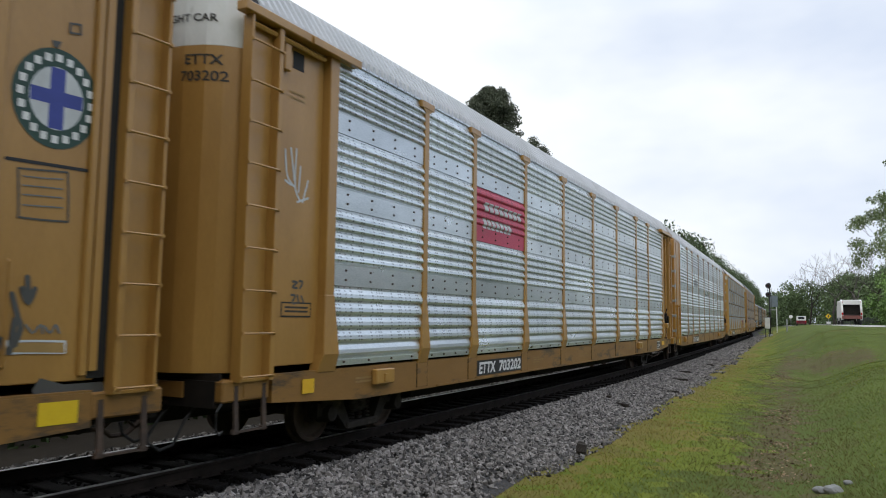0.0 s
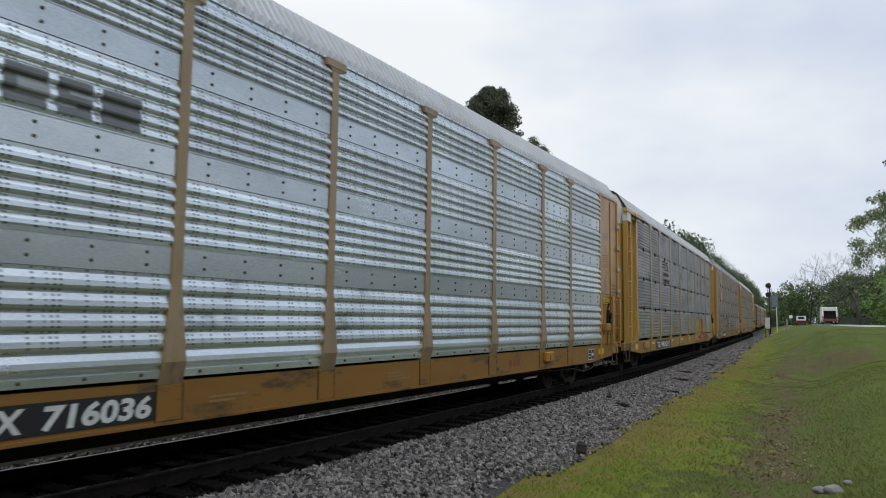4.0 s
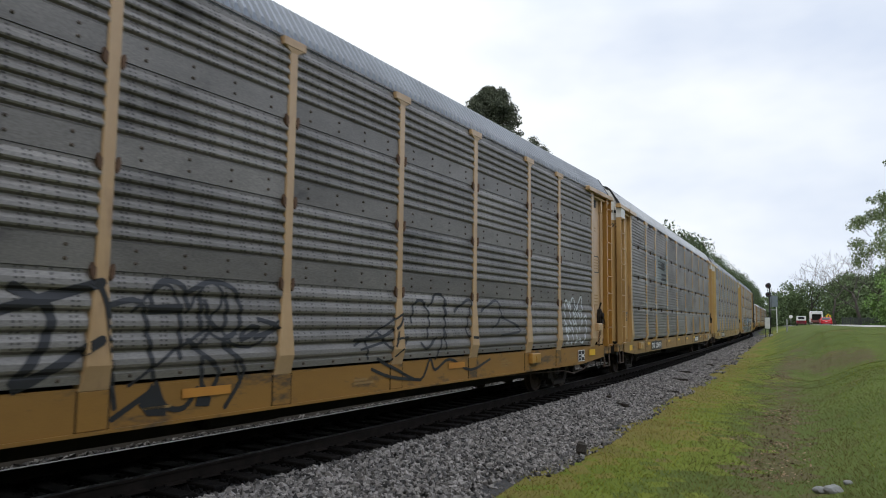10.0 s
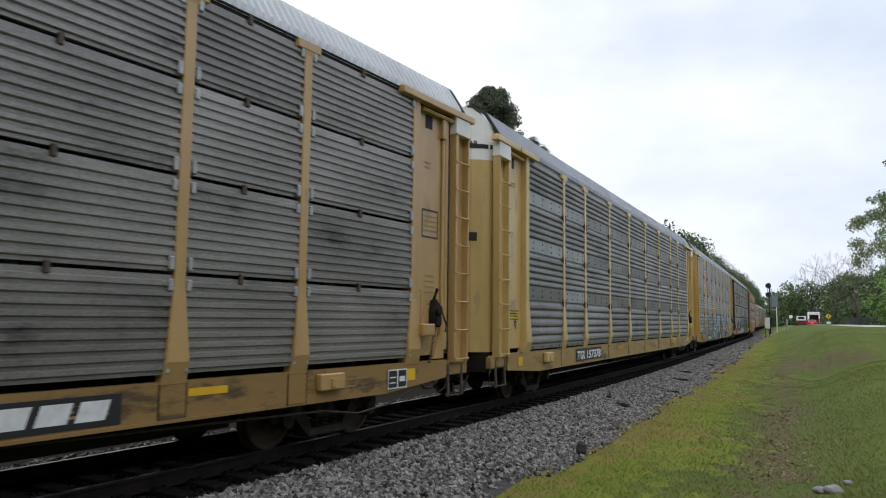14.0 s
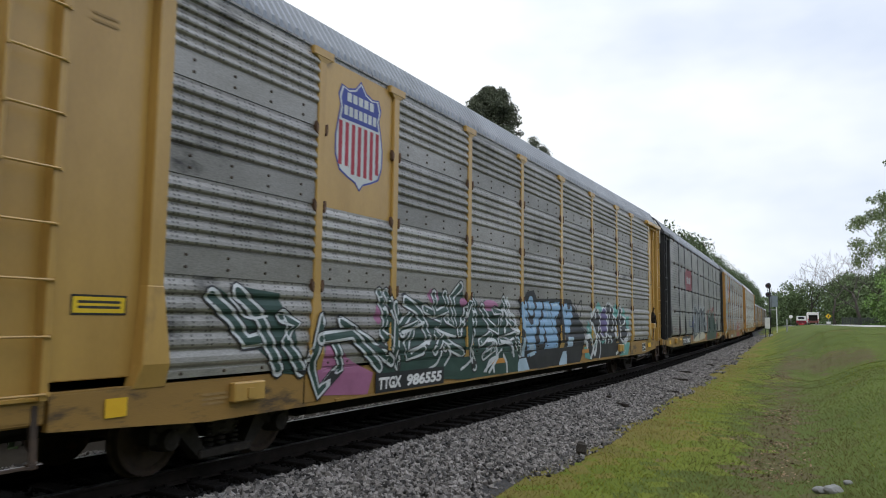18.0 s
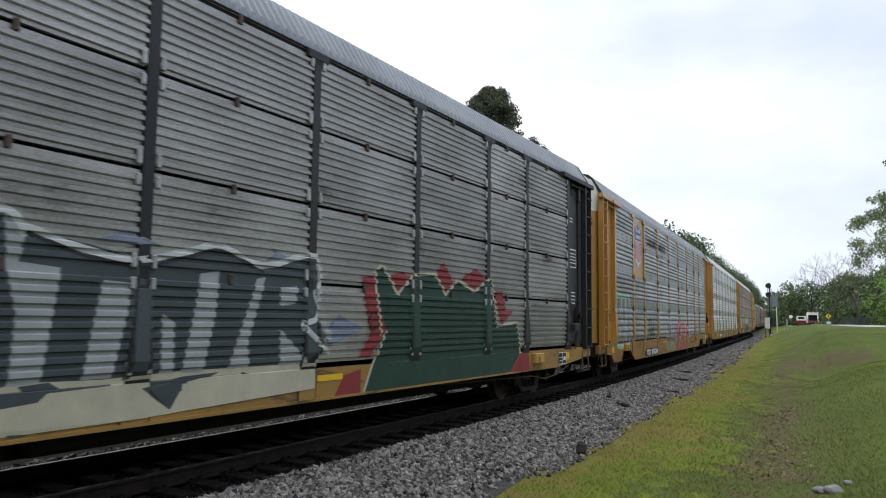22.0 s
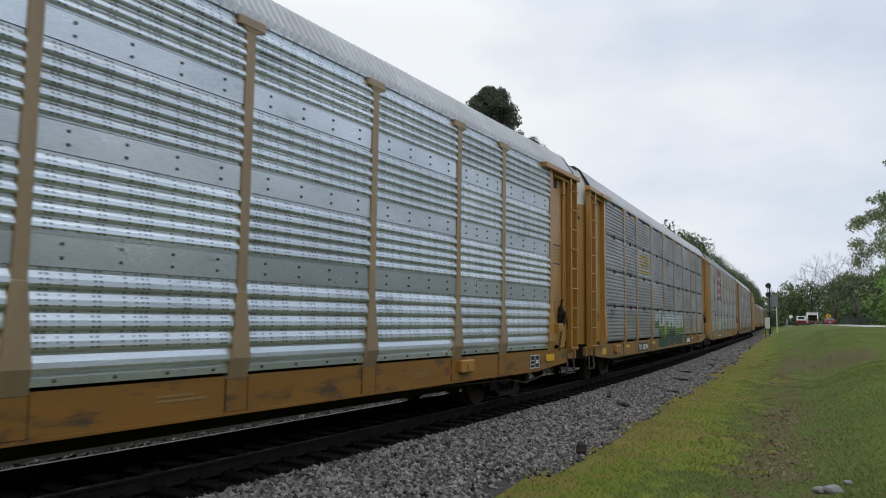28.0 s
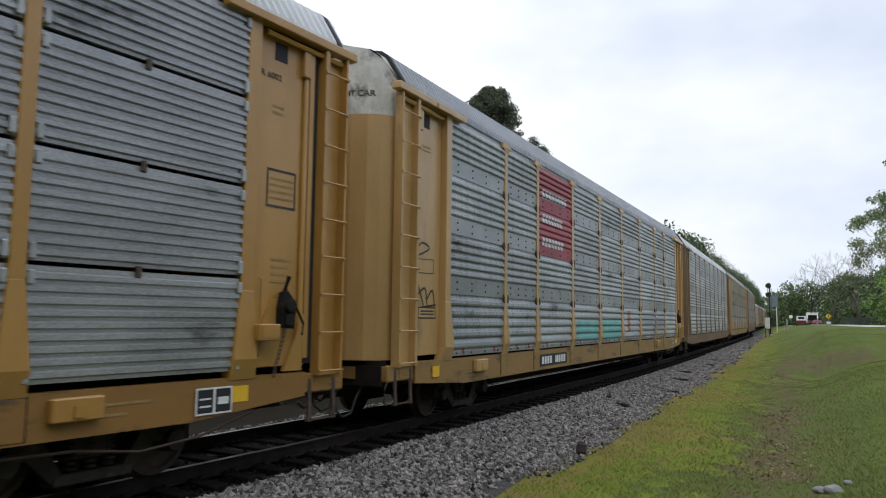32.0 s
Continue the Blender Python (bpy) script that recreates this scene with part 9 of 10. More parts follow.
s.line("black", 0.06, (-3.24, 1.07), (-3.11, 0.82), (-2.86, 0.78), (-2.69, 0.97))
s.line("black", 0.06, (-3.74, 0.75), (-3.23, 1.02))
s.fill("black", (-3.43, 1.87), (-2.96, 1.89), (-2.99, 1.79), (-3.39, 1.77))
s.fill("black", (-3.44, 0.86), (-3.29, 1.07), (-3.1, 0.8), (-3.1, 0.72), (-3.33, 0.74))
s.fill("black", (-2.71, 0.78), (-2.63, 1.08), (-2.48, 0.84), (-2.51, 0.76))
s.line("black", 0.05, (0.14, 1.44), (0.75, 1.46), (1.28, 1.62), (1.41, 1.79))
s.line("black", 0.05, (0.43, 1.47), (0.51, 1.16))
s.line("black", 0.05, (0.74, 1.54), (1.15, 1.29), (1.28, 1.54))
s.line("black", 0.05, (1.68, 1.7), (1.78, 2), (2.01, 2.05), (2.26, 1.79), (2.19, 1.44))
s.line("black", 0.05, (2.25, 1.97), (2.5, 2.18), (2.81, 2.08), (2.78, 1.52), (2.53, 1.07))
s.line("black", 0.05, (2.87, 1.24), (2.76, 2.07))
s.line("black", 0.05, (3.13, 1.89), (3.6, 2.1), (3.8, 2.05), (3.62, 1.51), (4.03, 1.41))
s.line("black", 0.05, (4.23, 1.91), (4.9, 2.14), (5.14, 1.82), (4.79, 1.6))
s.line("black", 0.05, (5.14, 1.82), (6.17, 1.54), (5.15, 1.44))
s.line("black", 0.05, (0.76, 1.15), (1.3, 0.96), (2.05, 0.75), (2.36, 1.08), (2.54, 0.89), (3.06, 1.05), (3.83, 0.82), (4.69, 0.98))
s.line("black", 0.05, (2.03, 1.35), (2.19, 1.26), (2.52, 1.43))
s.line("black", 0.05, (0.64, 1), (1.17, 0.85), (2.05, 0.75))
s.lay("spray_tag", "large black outline letters over panels and sill")
s = Spray("E")
s.line("white", 0.055, (8.92, 1.67), (8.86, 1.85), (8.87, 2.12), (8.97, 2.25), (9.11, 2.16), (9.14, 2.04), (9.19, 2.22), (9.27, 2.1), (9.24, 1.76), (9.25, 1.67))
s.line("white", 0.055, (9.25, 2.01), (9.32, 2.2), (9.44, 2.32), (9.61, 2.22), (9.71, 1.96), (9.76, 1.83))
s.line("white", 0.055, (9.5, 1.89), (9.55, 2.05), (9.59, 1.91))
s.line("white", 0.055, (9.72, 2.03), (10.12, 2.39), (10.14, 1.97))
s.line("white", 0.055, (9.88, 2), (10, 1.8), (10.16, 1.97), (9.88, 2))
s.line("white", 0.055, (9.95, 1.5), (10.22, 1.77), (10.45, 1.88), (10.52, 1.56), (10.38, 1.29), (10.15, 1.17), (9.96, 1.3))
s.line("white", 0.055, (9.48, 1.57), (9.51, 1.79), (9.63, 1.84), (9.68, 1.67))
s.line("white", 0.055, (9.47, 1.64), (9.68, 1.67), (9.78, 1.44), (9.7, 1.22))
s.line("white", 0.055, (8.94, 1.46), (9.01, 1.58), (9.08, 1.33), (9.03, 1.19))
s.line("white", 0.055, (9.11, 1.18), (9.13, 1.52), (9.2, 1.61), (9.24, 1.51))
s.line("white", 0.055, (8.74, 1.58), (8.92, 1.67), (9.05, 1.58))
s.line("white", 0.055, (9.27, 1.7), (9.44, 1.51), (9.45, 1.26), (9.34, 1.17))
s.line("white", 0.055, (9.66, 1.19), (9.96, 1.27))
s.lay("spray_piece", "white bubble letters")
decal("spray_tag", "E", [(stroke(tag_line(-11.7, 4.0, 0.2, 0.15, 5, 26), 0.04), INK["grey"])], "grey smudge", flat=-1.421)
tag = [[(-0.65, 1.6), (-0.72, 1.76), (-0.86, 1.73), (-0.86, 1.6), (-0.76, 1.51), (-0.7, 1.65)], [(-0.77, 1.42), (-0.91, 1.6), (-0.95, 1.45)], [(-0.97, 1.48), (-1.03, 1.6), (-0.97, 1.55), (-1.08, 1.46)], [(-1, 1.79), (-1.07, 1.6), (-1.12, 1.43), (-1.25, 1.44), (-1.11, 1.65), (-0.96, 1.6)], [(-0.74, 1.41), (-1.09, 1.38)]]
g = Geo()
for l in tag:
    for q in ribbon(smooth_line(l, 4), 0.03):
        g.add([(plan(y) - 0.006, y, z) for y, z in q], [tuple(range(len(q)))])
part("spray_tag", g.mesh("spray_tag", K), CAR["E"], label="black scribble on the end door")
# D: yellow letters with red outline, faint scribbles
s = Spray("D")
s.fill("red", (4.16, 1.89), (4.98, 2.02), (4.99, 1.86), (5.27, 1.94), (5.55, 1.9), (5.88, 1.94), (6.04, 1.85), (6.12, 1.95), (6.59, 1.93), (6.92, 1.56), (7.06, 1.22), (7, 0.88), (6.78, 0.67), (6.39, 0.73), (6.14, 0.82), (5.91, 0.69), (5.62, 0.72), (5.22, 0.66), (4.32, 0.71), (4.32, 0.86), (4.44, 1.46), (4.26, 1.48))
s.fill("lemon", (4.21, 1.87), (4.89, 1.97), (4.89, 1.69), (4.74, 1.59), (4.72, 0.79), (4.36, 0.84), (4.5, 1.23), (4.5, 1.55), (4.26, 1.54))
s.fill("lemon", (5.07, 1.84), (5.34, 1.9), (5.4, 1.58), (5.2, 1.53), (5.24, 1.38), (5.44, 1.23), (5.41, 0.92), (5.28, 0.76), (4.75, 0.78), (4.77, 1.05), (5.13, 1.02), (5.16, 1.16), (4.96, 1.26), (4.8, 1.42), (4.82, 1.59))
s.fill("lemon", (5.45, 1.87), (5.71, 1.89), (5.61, 1.52), (5.66, 1.1), (5.81, 1), (5.93, 1.15), (5.85, 1.51), (5.77, 1.88), (5.95, 1.81), (6.02, 1.51), (6.03, 1.08), (6.14, 0.89), (5.87, 0.74), (5.58, 0.79), (5.46, 1), (5.41, 1.41))
s.fill("lemon", (6.16, 1.9), (6.43, 1.91), (6.35, 1.51), (6.33, 1.12), (6.46, 0.99), (6.72, 1.1), (6.74, 1.5), (6.59, 1.76), (6.83, 1.56), (6.97, 1.22), (6.93, 0.92), (6.69, 0.76), (6.34, 0.79), (6.15, 0.95), (6.11, 1.45))
s.line("red", 0.04, (5.08, 1.42), (5.07, 1.58), (5.13, 1.64))
s.line("red", 0.04, (4.85, 1.05), (5.04, 1.03), (5.12, 1.14), (5.11, 1.25))
s.line("red", 0.04, (5.4, 0.95), (5.42, 1.17))
s.line("red", 0.04, (6.13, 0.95), (6.26, 0.88), (6.55, 0.98))
s.line("faded_red", 0.035, (7.15, 0.87), (7.19, 1.04), (7.29, 0.87), (7.34, 1.03))
s.line("faded_red", 0.035, (7.44, 1.03), (7.45, 0.86), (7.55, 0.86))
s.line("faded_red", 0.035, (7.65, 1.01), (7.6, 0.85))
s.line("faded_red", 0.035, (7.15, 0.72), (7.25, 0.81), (7.3, 0.71))
s.line("faded_red", 0.035, (7.4, 0.7), (7.45, 0.81), (7.56, 0.68))
s.line("faded_red", 0.035, (7.76, 1.01), (7.82, 0.86), (7.93, 0.89))
s.line("lime", 0.03, (6.86, 1.9), (7.05, 1.94), (7.15, 1.87))
s.line("lime", 0.03, (7.06, 1.63), (7.21, 1.56), (7.31, 1.63))
s.line("lime", 0.03, (7.17, 1.46), (7.37, 1.49), (7.58, 1.4))
s.line("lime", 0.03, (7.64, 1.19), (7.8, 1.3), (8.03, 1.18))
s.line("lime", 0.03, (3.88, 1.4), (3.91, 1.55), (3.96, 1.52), (3.95, 1.38))
s.lay("spray_piece", "yellow block letters with a dark red outline")
decal("spray_tag", "D", [(stroke(tag_line(-10.8, 1.25, 0.95, 0.75, 10, 31), 0.022), INK["moss"]), (stroke(tag_line(-3.7, 1.2, 0.8, 0.6, 8, 32), 0.018), INK["moss"]), (stroke(tag_line(-10.4, 1.2, 0.4, 0.15, 9, 33), 0.03), INK["moss"])], "faint yellow green scribbles")
decal("spray_piece", "M", [([rect(-3.6, -1.6, 1.25, 1.75), rect(-1.1, 1.1, 1.2, 1.8)], INK["teal"]), ([rect(1.5, 3.2, 1.2, 2.3)], INK["silver"]), ([rect(2.0, 2.4, 1.4, 2.1)], INK["rust"]), ([q for l in letters(4.3, 1.2, 4.0, 0.9, 6, 39) for q in stroke(l, 0.06)], INK["silver"])], "patches of teal, silver and orange paint")
for e in range(9):
    for x in (EDGES[e] + 0.6, EDGES[e + 1] - 0.6):
        decal("reflector", "M", [([rect(x, x + 0.1, 1.14, 1.24)], INK["red"])], "small red reflector", lift=0.006)
# marks and tags on the flat end panels
s = Spray("A", -1.421)
s.line("black", 0.03, (11.3, 3.08), (11.68, 3.09), (12.09, 3.1))
s.line("shadow", 0.018, (11.4, 3.01), (11.62, 3.03), (11.84, 3.05))
s.line("shadow", 0.018, (11.84, 3.05), (11.86, 2.83), (11.87, 2.6))
s.line("shadow", 0.018, (11.87, 2.6), (11.65, 2.59), (11.43, 2.59))
s.line("shadow", 0.018, (11.43, 2.59), (11.42, 2.8), (11.4, 3.01))
s.line("grey", 0.012, (11.45, 2.95), (11.62, 2.96), (11.8, 2.98))
s.line("grey", 0.012, (11.45, 2.87), (11.62, 2.88), (11.8, 2.89))
s.line("grey", 0.012, (11.46, 2.79), (11.63, 2.8), (11.81, 2.81))
s.line("grey", 0.012, (11.46, 2.7), (11.63, 2.71), (11.81, 2.72))
s.line("white", 0.02, (11.41, 1.53), (11.65, 1.53), (11.91, 1.52))
s.line("white", 0.02, (11.91, 1.52), (11.91, 1.47), (11.91, 1.42))
s.line("white", 0.02, (11.91, 1.42), (11.66, 1.43), (11.41, 1.43))
s.line("white", 0.02, (11.41, 1.43), (11.41, 1.48), (11.41, 1.53))
s.fill("tan", (11.42, 1.52), (11.9, 1.51), (11.91, 1.42), (11.42, 1.44))
s.line("shadow", 0.05, (11.35, 1.55), (11.43, 1.43), (11.46, 1.72), (11.51, 1.65), (11.47, 1.5))
s.line("shadow", 0.05, (11.54, 2.08), (11.56, 1.89))
s.line("shadow", 0.05, (11.5, 1.98), (11.56, 1.86), (11.61, 1.98))
s.line("shadow", 0.05, (11.42, 1.93), (11.48, 1.74))
s.line("grey", 0.02, (11.55, 1.67), (11.61, 1.6))
s.line("grey", 0.02, (11.63, 1.61), (11.68, 1.67), (11.7, 1.6))
s.line("grey", 0.02, (11.71, 1.66), (11.77, 1.6), (11.81, 1.67), (11.85, 1.6))
s.fill("shadow", (11.64, 1.11), (11.7, 1.21), (11.91, 1.14), (12.29, 1.14), (12.36, 1.01), (11.81, 1.03), (11.67, 1.04))
s.line("shadow", 0.02, (11.78, 4.43), (11.83, 4.44), (11.88, 4.45))
s.line("shadow", 0.02, (11.88, 4.45), (11.88, 4.41), (11.88, 4.36))
s.line("shadow", 0.02, (11.88, 4.36), (11.83, 4.35), (11.78, 4.34))
s.line("shadow", 0.02, (11.78, 4.34), (11.78, 4.38), (11.78, 4.43))
s.fill("shadow", (11.62, 4.22), (11.71, 4.23), (11.68, 4.16), (11.64, 4.16))
s.lay("panel_marks", "dark stencils and scuffs on the end panel")
s = Spray("C", -1.503)
s.line("shadow", 0.018, (11.33, 3.64), (11.55, 3.66), (11.78, 3.67))
s.line("shadow", 0.018, (11.78, 3.67), (11.79, 3.5), (11.8, 3.33))
s.line("shadow", 0.018, (11.8, 3.33), (11.57, 3.32), (11.35, 3.31))
s.line("shadow", 0.018, (11.35, 3.31), (11.34, 3.48), (11.33, 3.64))
s.line("shadow", 0.014, (11.37, 3.59), (11.53, 3.6), (11.74, 3.61))
s.line("shadow", 0.014, (11.37, 3.52), (11.53, 3.53), (11.74, 3.55))
s.line("shadow", 0.014, (11.37, 3.46), (11.54, 3.47), (11.75, 3.48))
s.line("shadow", 0.014, (11.38, 3.39), (11.54, 3.4), (11.75, 3.41))
s.line("grey", 0.022, (11.33, 4.23), (11.57, 4.28), (11.82, 4.33))
s.line("grey", 0.022, (11.33, 4.17), (11.57, 4.21), (11.83, 4.26))
s.line("grey", 0.022, (11.35, 4.1), (11.59, 4.14), (11.83, 4.18))
s.line("grey", 0.022, (11.46, 3.92), (11.53, 3.91), (11.6, 3.91))
s.line("grey", 0.022, (11.47, 3.85), (11.55, 3.85), (11.63, 3.84))
s.line("grey", 0.022, (11.49, 3.78), (11.59, 3.78), (11.69, 3.78))
s.line("grey", 0.022, (11.44, 3.17), (11.59, 3.17), (11.75, 3.17))
s.line("grey", 0.022, (11.51, 2.98), (11.58, 2.96), (11.66, 2.94))
s.line("grey", 0.022, (11.46, 2.9), (11.55, 2.89), (11.64, 2.88))
s.line("grey", 0.022, (11.49, 2.84), (11.57, 2.82), (11.65, 2.8))
s.line("grey", 0.022, (11.49, 2.77), (11.56, 2.76), (11.64, 2.74))
s.line("grey", 0.022, (11.48, 2.71), (11.56, 2.7), (11.65, 2.68))
s.line("grey", 0.022, (11.53, 2.63), (11.59, 2.61), (11.65, 2.59))
s.line("grey", 0.022, (12.2, 2.98), (12.32, 2.97), (12.44, 2.96))
s.line("grey", 0.022, (12.14, 2.89), (12.32, 2.89), (12.52, 2.88))
s.line("shadow", 0.026, (12.15, 2.8), (12.35, 2.8), (12.6, 2.81))
s.line("shadow", 0.026, (12.16, 2.7), (12.35, 2.7), (12.6, 2.71))
s.line("shadow", 0.026, (12.17, 2.6), (12.36, 2.6), (12.61, 2.6))
s.fill("black", (11.31, 2.45), (11.86, 2.45), (11.85, 2.22), (11.32, 2.22))
s.fill("lemon", (11.33, 2.43), (11.84, 2.43), (11.83, 2.23), (11.33, 2.24))
s.line("black", 0.02, (11.46, 2.36), (11.57, 2.36), (11.71, 2.35))
s.line("black", 0.02, (11.41, 2.3), (11.58, 2.29), (11.79, 2.29))
s.oval("faded_red", 12.34, 1.76, 0.13, 0.16)
s.oval("white", 12.34, 1.76, 0.11, 0.14)
s.line("faded_red", 0.03, (12.25, 1.87), (12.34, 1.76), (12.42, 1.63))
s.line("grey", 0.05, (12.29, 1.71), (12.39, 1.79))
s.line("black", 0.015, (11.17, 2.53), (11.53, 2.52), (12.06, 2.52))
s.line("black", 0.015, (12.16, 2.53), (12.58, 2.49))
s.lay("panel_marks", "stencils, a yellow notice and a round no smoking sign")
s = Spray("G", -1.421)
s.line("slate_blue", 0.014, (-12.08, 3.85), (-12.01, 3.7), (-11.91, 3.66), (-12, 3.53), (-11.86, 3.47), (-11.92, 3.37))
s.line("slate_blue", 0.014, (-12.05, 3.6), (-11.93, 3.54), (-11.87, 3.64), (-11.79, 3.46), (-11.73, 3.59), (-11.65, 3.43), (-11.57, 3.27))
s.line("slate_blue", 0.014, (-12.09, 3.4), (-11.99, 3.39), (-12, 3.16), (-12.06, 3.18), (-12.05, 3.35))
s.line("slate_blue", 0.014, (-11.92, 3.26), (-11.85, 3.33), (-11.74, 3.32), (-11.73, 3.18), (-11.84, 3.13), (-11.91, 3.2))
s.line("slate_blue", 0.014, (-11.92, 2.98), (-11.77, 3.06), (-11.69, 2.95), (-11.58, 2.88))
s.line("slate_blue", 0.014, (-11.83, 2.99), (-11.89, 2.81), (-11.95, 2.68), (-11.75, 2.76))
s.line("slate_blue", 0.014, (-11.78, 3.23), (-11.68, 3.07))
s.line("slate_blue", 0.018, (-12.13, 2.07), (-12.06, 1.97), (-11.98, 2.13), (-11.9, 2), (-12.03, 2.02))
s.line("slate_blue", 0.018, (-11.9, 1.97), (-11.85, 2.14), (-11.77, 2), (-11.71, 2.15), (-11.65, 1.98))
s.line("slate_blue", 0.018, (-11.66, 2.12), (-11.57, 2.16), (-11.62, 2.04), (-11.49, 1.96))
s.line("slate_blue", 0.018, (-12.07, 2.13), (-11.95, 2.19))
s.line("black", 0.05, (-11.61, 1.64), (-11.58, 1.73), (-11.51, 1.69), (-11.54, 1.58))
s.line("shadow", 0.02, (-11.9, 1.86), (-11.88, 1.94), (-11.81, 1.86), (-11.8, 1.95))
s.line("shadow", 0.02, (-11.73, 1.87), (-11.7, 1.94), (-11.65, 1.87))
s.line("shadow", 0.02, (-11.61, 1.87), (-11.56, 1.95), (-11.5, 1.87))
s.line("slate_blue", 0.02, (-11.12, 2.03), (-11.16, 1.76), (-11.07, 1.79), (-11.02, 1.64), (-11.13, 1.58), (-11, 1.39))
s.lay("spray_tag", "thin blue grey scribbled tags")
s = Spray("I", -1.421)
s.line("white", 0.035, (-12.17, 2.33), (-12.03, 2.07), (-12.08, 2.43))
s.line("white", 0.035, (-11.94, 2.29), (-11.99, 2.17), (-11.91, 2.07), (-11.82, 2.2), (-11.89, 2.32))
s.line("white", 0.035, (-11.77, 2.08), (-11.73, 2.35), (-11.62, 2.28), (-11.72, 2.2), (-11.59, 2.08))
s.line("white", 0.035, (-11.42, 2.32), (-11.57, 2.29), (-11.59, 2.06))
s.line("white", 0.035, (-11.58, 2.17), (-11.45, 2.19))
s.line("white", 0.035, (-12.02, 1.97), (-11.73, 2), (-11.45, 2.04))
s.fill("lemon", (-12.02, 1.99), (-11.47, 1.97), (-11.48, 1.82), (-12.03, 1.84))
s.line("white", 0.02, (-11.8, 1.9), (-11.61, 1.97), (-11.48, 1.82))
s.line("white", 0.02, (-11.99, 2.83), (-11.65, 2.84), (-11.64, 2.59), (-11.95, 2.58), (-11.99, 2.83))
s.line("white", 0.02, (-11.88, 2.76), (-11.86, 2.64))
s.line("white", 0.02, (-11.75, 2.76), (-11.74, 2.64))
s.line("grey", 0.025, (-12.03, 1.73), (-11.91, 1.61), (-11.87, 1.73))
s.line("grey", 0.025, (-11.8, 1.71), (-11.71, 1.61), (-11.64, 1.73), (-11.55, 1.61))
s.line("white", 0.03, (-11.97, 1.44), (-11.84, 1.42), (-11.93, 1.35), (-11.97, 1.44))
s.line("white", 0.03, (-11.62, 1.37), (-11.47, 1.32))
s.lay("spray_tag", "white tag and a small yellow notice")
s = Spray("M", -1.421)
s.line("black", 0.035, (-11.96, 2.3), (-11.79, 1.98), (-11.9, 1.84))
s.line("black", 0.035, (-11.95, 2.16), (-11.73, 2.26), (-11.66, 1.99))
s.line("black", 0.035, (-11.66, 2.08), (-11.47, 2.23), (-11.4, 1.9), (-11.59, 1.8))
s.line("black", 0.035, (-11.85, 1.94), (-11.36, 1.99))
s.line("black", 0.03, (-12.01, 2.9), (-11.83, 3.01), (-11.59, 2.93), (-11.97, 2.79))
s.line("shadow", 0.015, (-12.01, 2.73), (-11.73, 2.74), (-11.44, 2.75))
s.line("shadow", 0.015, (-11.44, 2.75), (-11.44, 2.63), (-11.43, 2.52))
s.line("shadow", 0.015, (-11.43, 2.52), (-11.72, 2.51), (-12, 2.51))
s.line("shadow", 0.015, (-12, 2.51), (-12, 2.62), (-12.01, 2.73))
s.line("black", 0.02, (-11.03, 1.66), (-10.93, 1.73), (-10.86, 1.61), (-10.99, 1.51), (-11.03, 1.66))
s.lay("spray_tag", "black scribbled tags")
s = Spray("B", -1.421)
s.line("white", 0.03, (-11.96, 3.86), (-11.91, 3.54), (-11.77, 3.42))
s.line("white", 0.03, (-11.85, 3.9), (-11.77, 3.5))
s.line("white", 0.03, (-11.74, 3.91), (-11.75, 3.43), (-11.65, 3.26))
s.line("white", 0.03, (-11.65, 3.7), (-11.68, 3.36))
s.line("white", 0.03, (-11.49, 3.54), (-11.59, 3.24))
s.line("white", 0.03, (-11.7, 3.23), (-11.48, 3.31))
s.line("white", 0.03, (-11.94, 3.47), (-11.83, 3.43))
s.line("shadow", 0.03, (-11.74, 2.21), (-11.65, 2.2), (-11.74, 2.14), (-11.65, 2.13))
s.line("shadow", 0.03, (-11.61, 2.22), (-11.54, 2.21), (-11.59, 2.13))
s.line("shadow", 0.03, (-11.76, 2.04), (-11.68, 2.03), (-11.74, 1.94), (-11.66, 1.94))
s.line("shadow", 0.03, (-11.64, 2.04), (-11.61, 1.94))
s.line("shadow", 0.03, (-11.56, 2.03), (-11.51, 1.95))
s.lay("spray_tag", "white brushed strokes and a black stencil")
# L: a painted landscape along the foot, camouflage on the sill
s = Spray("L")
s.fill("mist", (-3.32, 1.86), (-3.25, 2.06), (-2.91, 2.12), (-2.66, 2.07), (-2.1, 2.13), (-1.45, 2.11), (-1.36, 2.1), (-1.4, 1.56), (-3.28, 1.53))
s.fill("mist", (-1.02, 2.08), (-0.3, 2.08), (1.33, 2.08), (1.29, 1.53), (-0.99, 1.49))
s.fill("mist", (1.68, 2.01), (2.7, 2.01), (3.82, 2), (3.72, 1.5), (1.67, 1.46))
s.fill("leaf", (-3.3, 1.75), (-2.49, 1.77), (-2.48, 1.57), (-2.07, 1.57), (-1.4, 1.58), (-1.43, 1.33), (-1.38, 1.12), (-2.45, 1.12), (-2.51, 1.48), (-3.28, 1.48))
s.fill("leaf", (-0.99, 1.5), (0.22, 1.53), (1.32, 1.51), (1.3, 1.15), (-0.98, 1.1))
s.fill("leaf", (1.67, 1.44), (3.72, 1.5), (3.77, 1.22), (1.68, 1.17))
s.fill("leaf", (-0.74, 1.77), (-0.29, 1.78), (-0.32, 1.49), (-0.78, 1.5))
s.fill("leaf", (0.21, 1.7), (0.61, 1.74), (0.62, 1.52), (0.19, 1.53))
s.fill("leaf", (4.28, 1.39), (4.64, 1.33), (4.29, 1.2))
s.fill("grey", (-2.06, 2.11), (-1.75, 2.13), (-1.75, 1.66), (-2.06, 1.65))
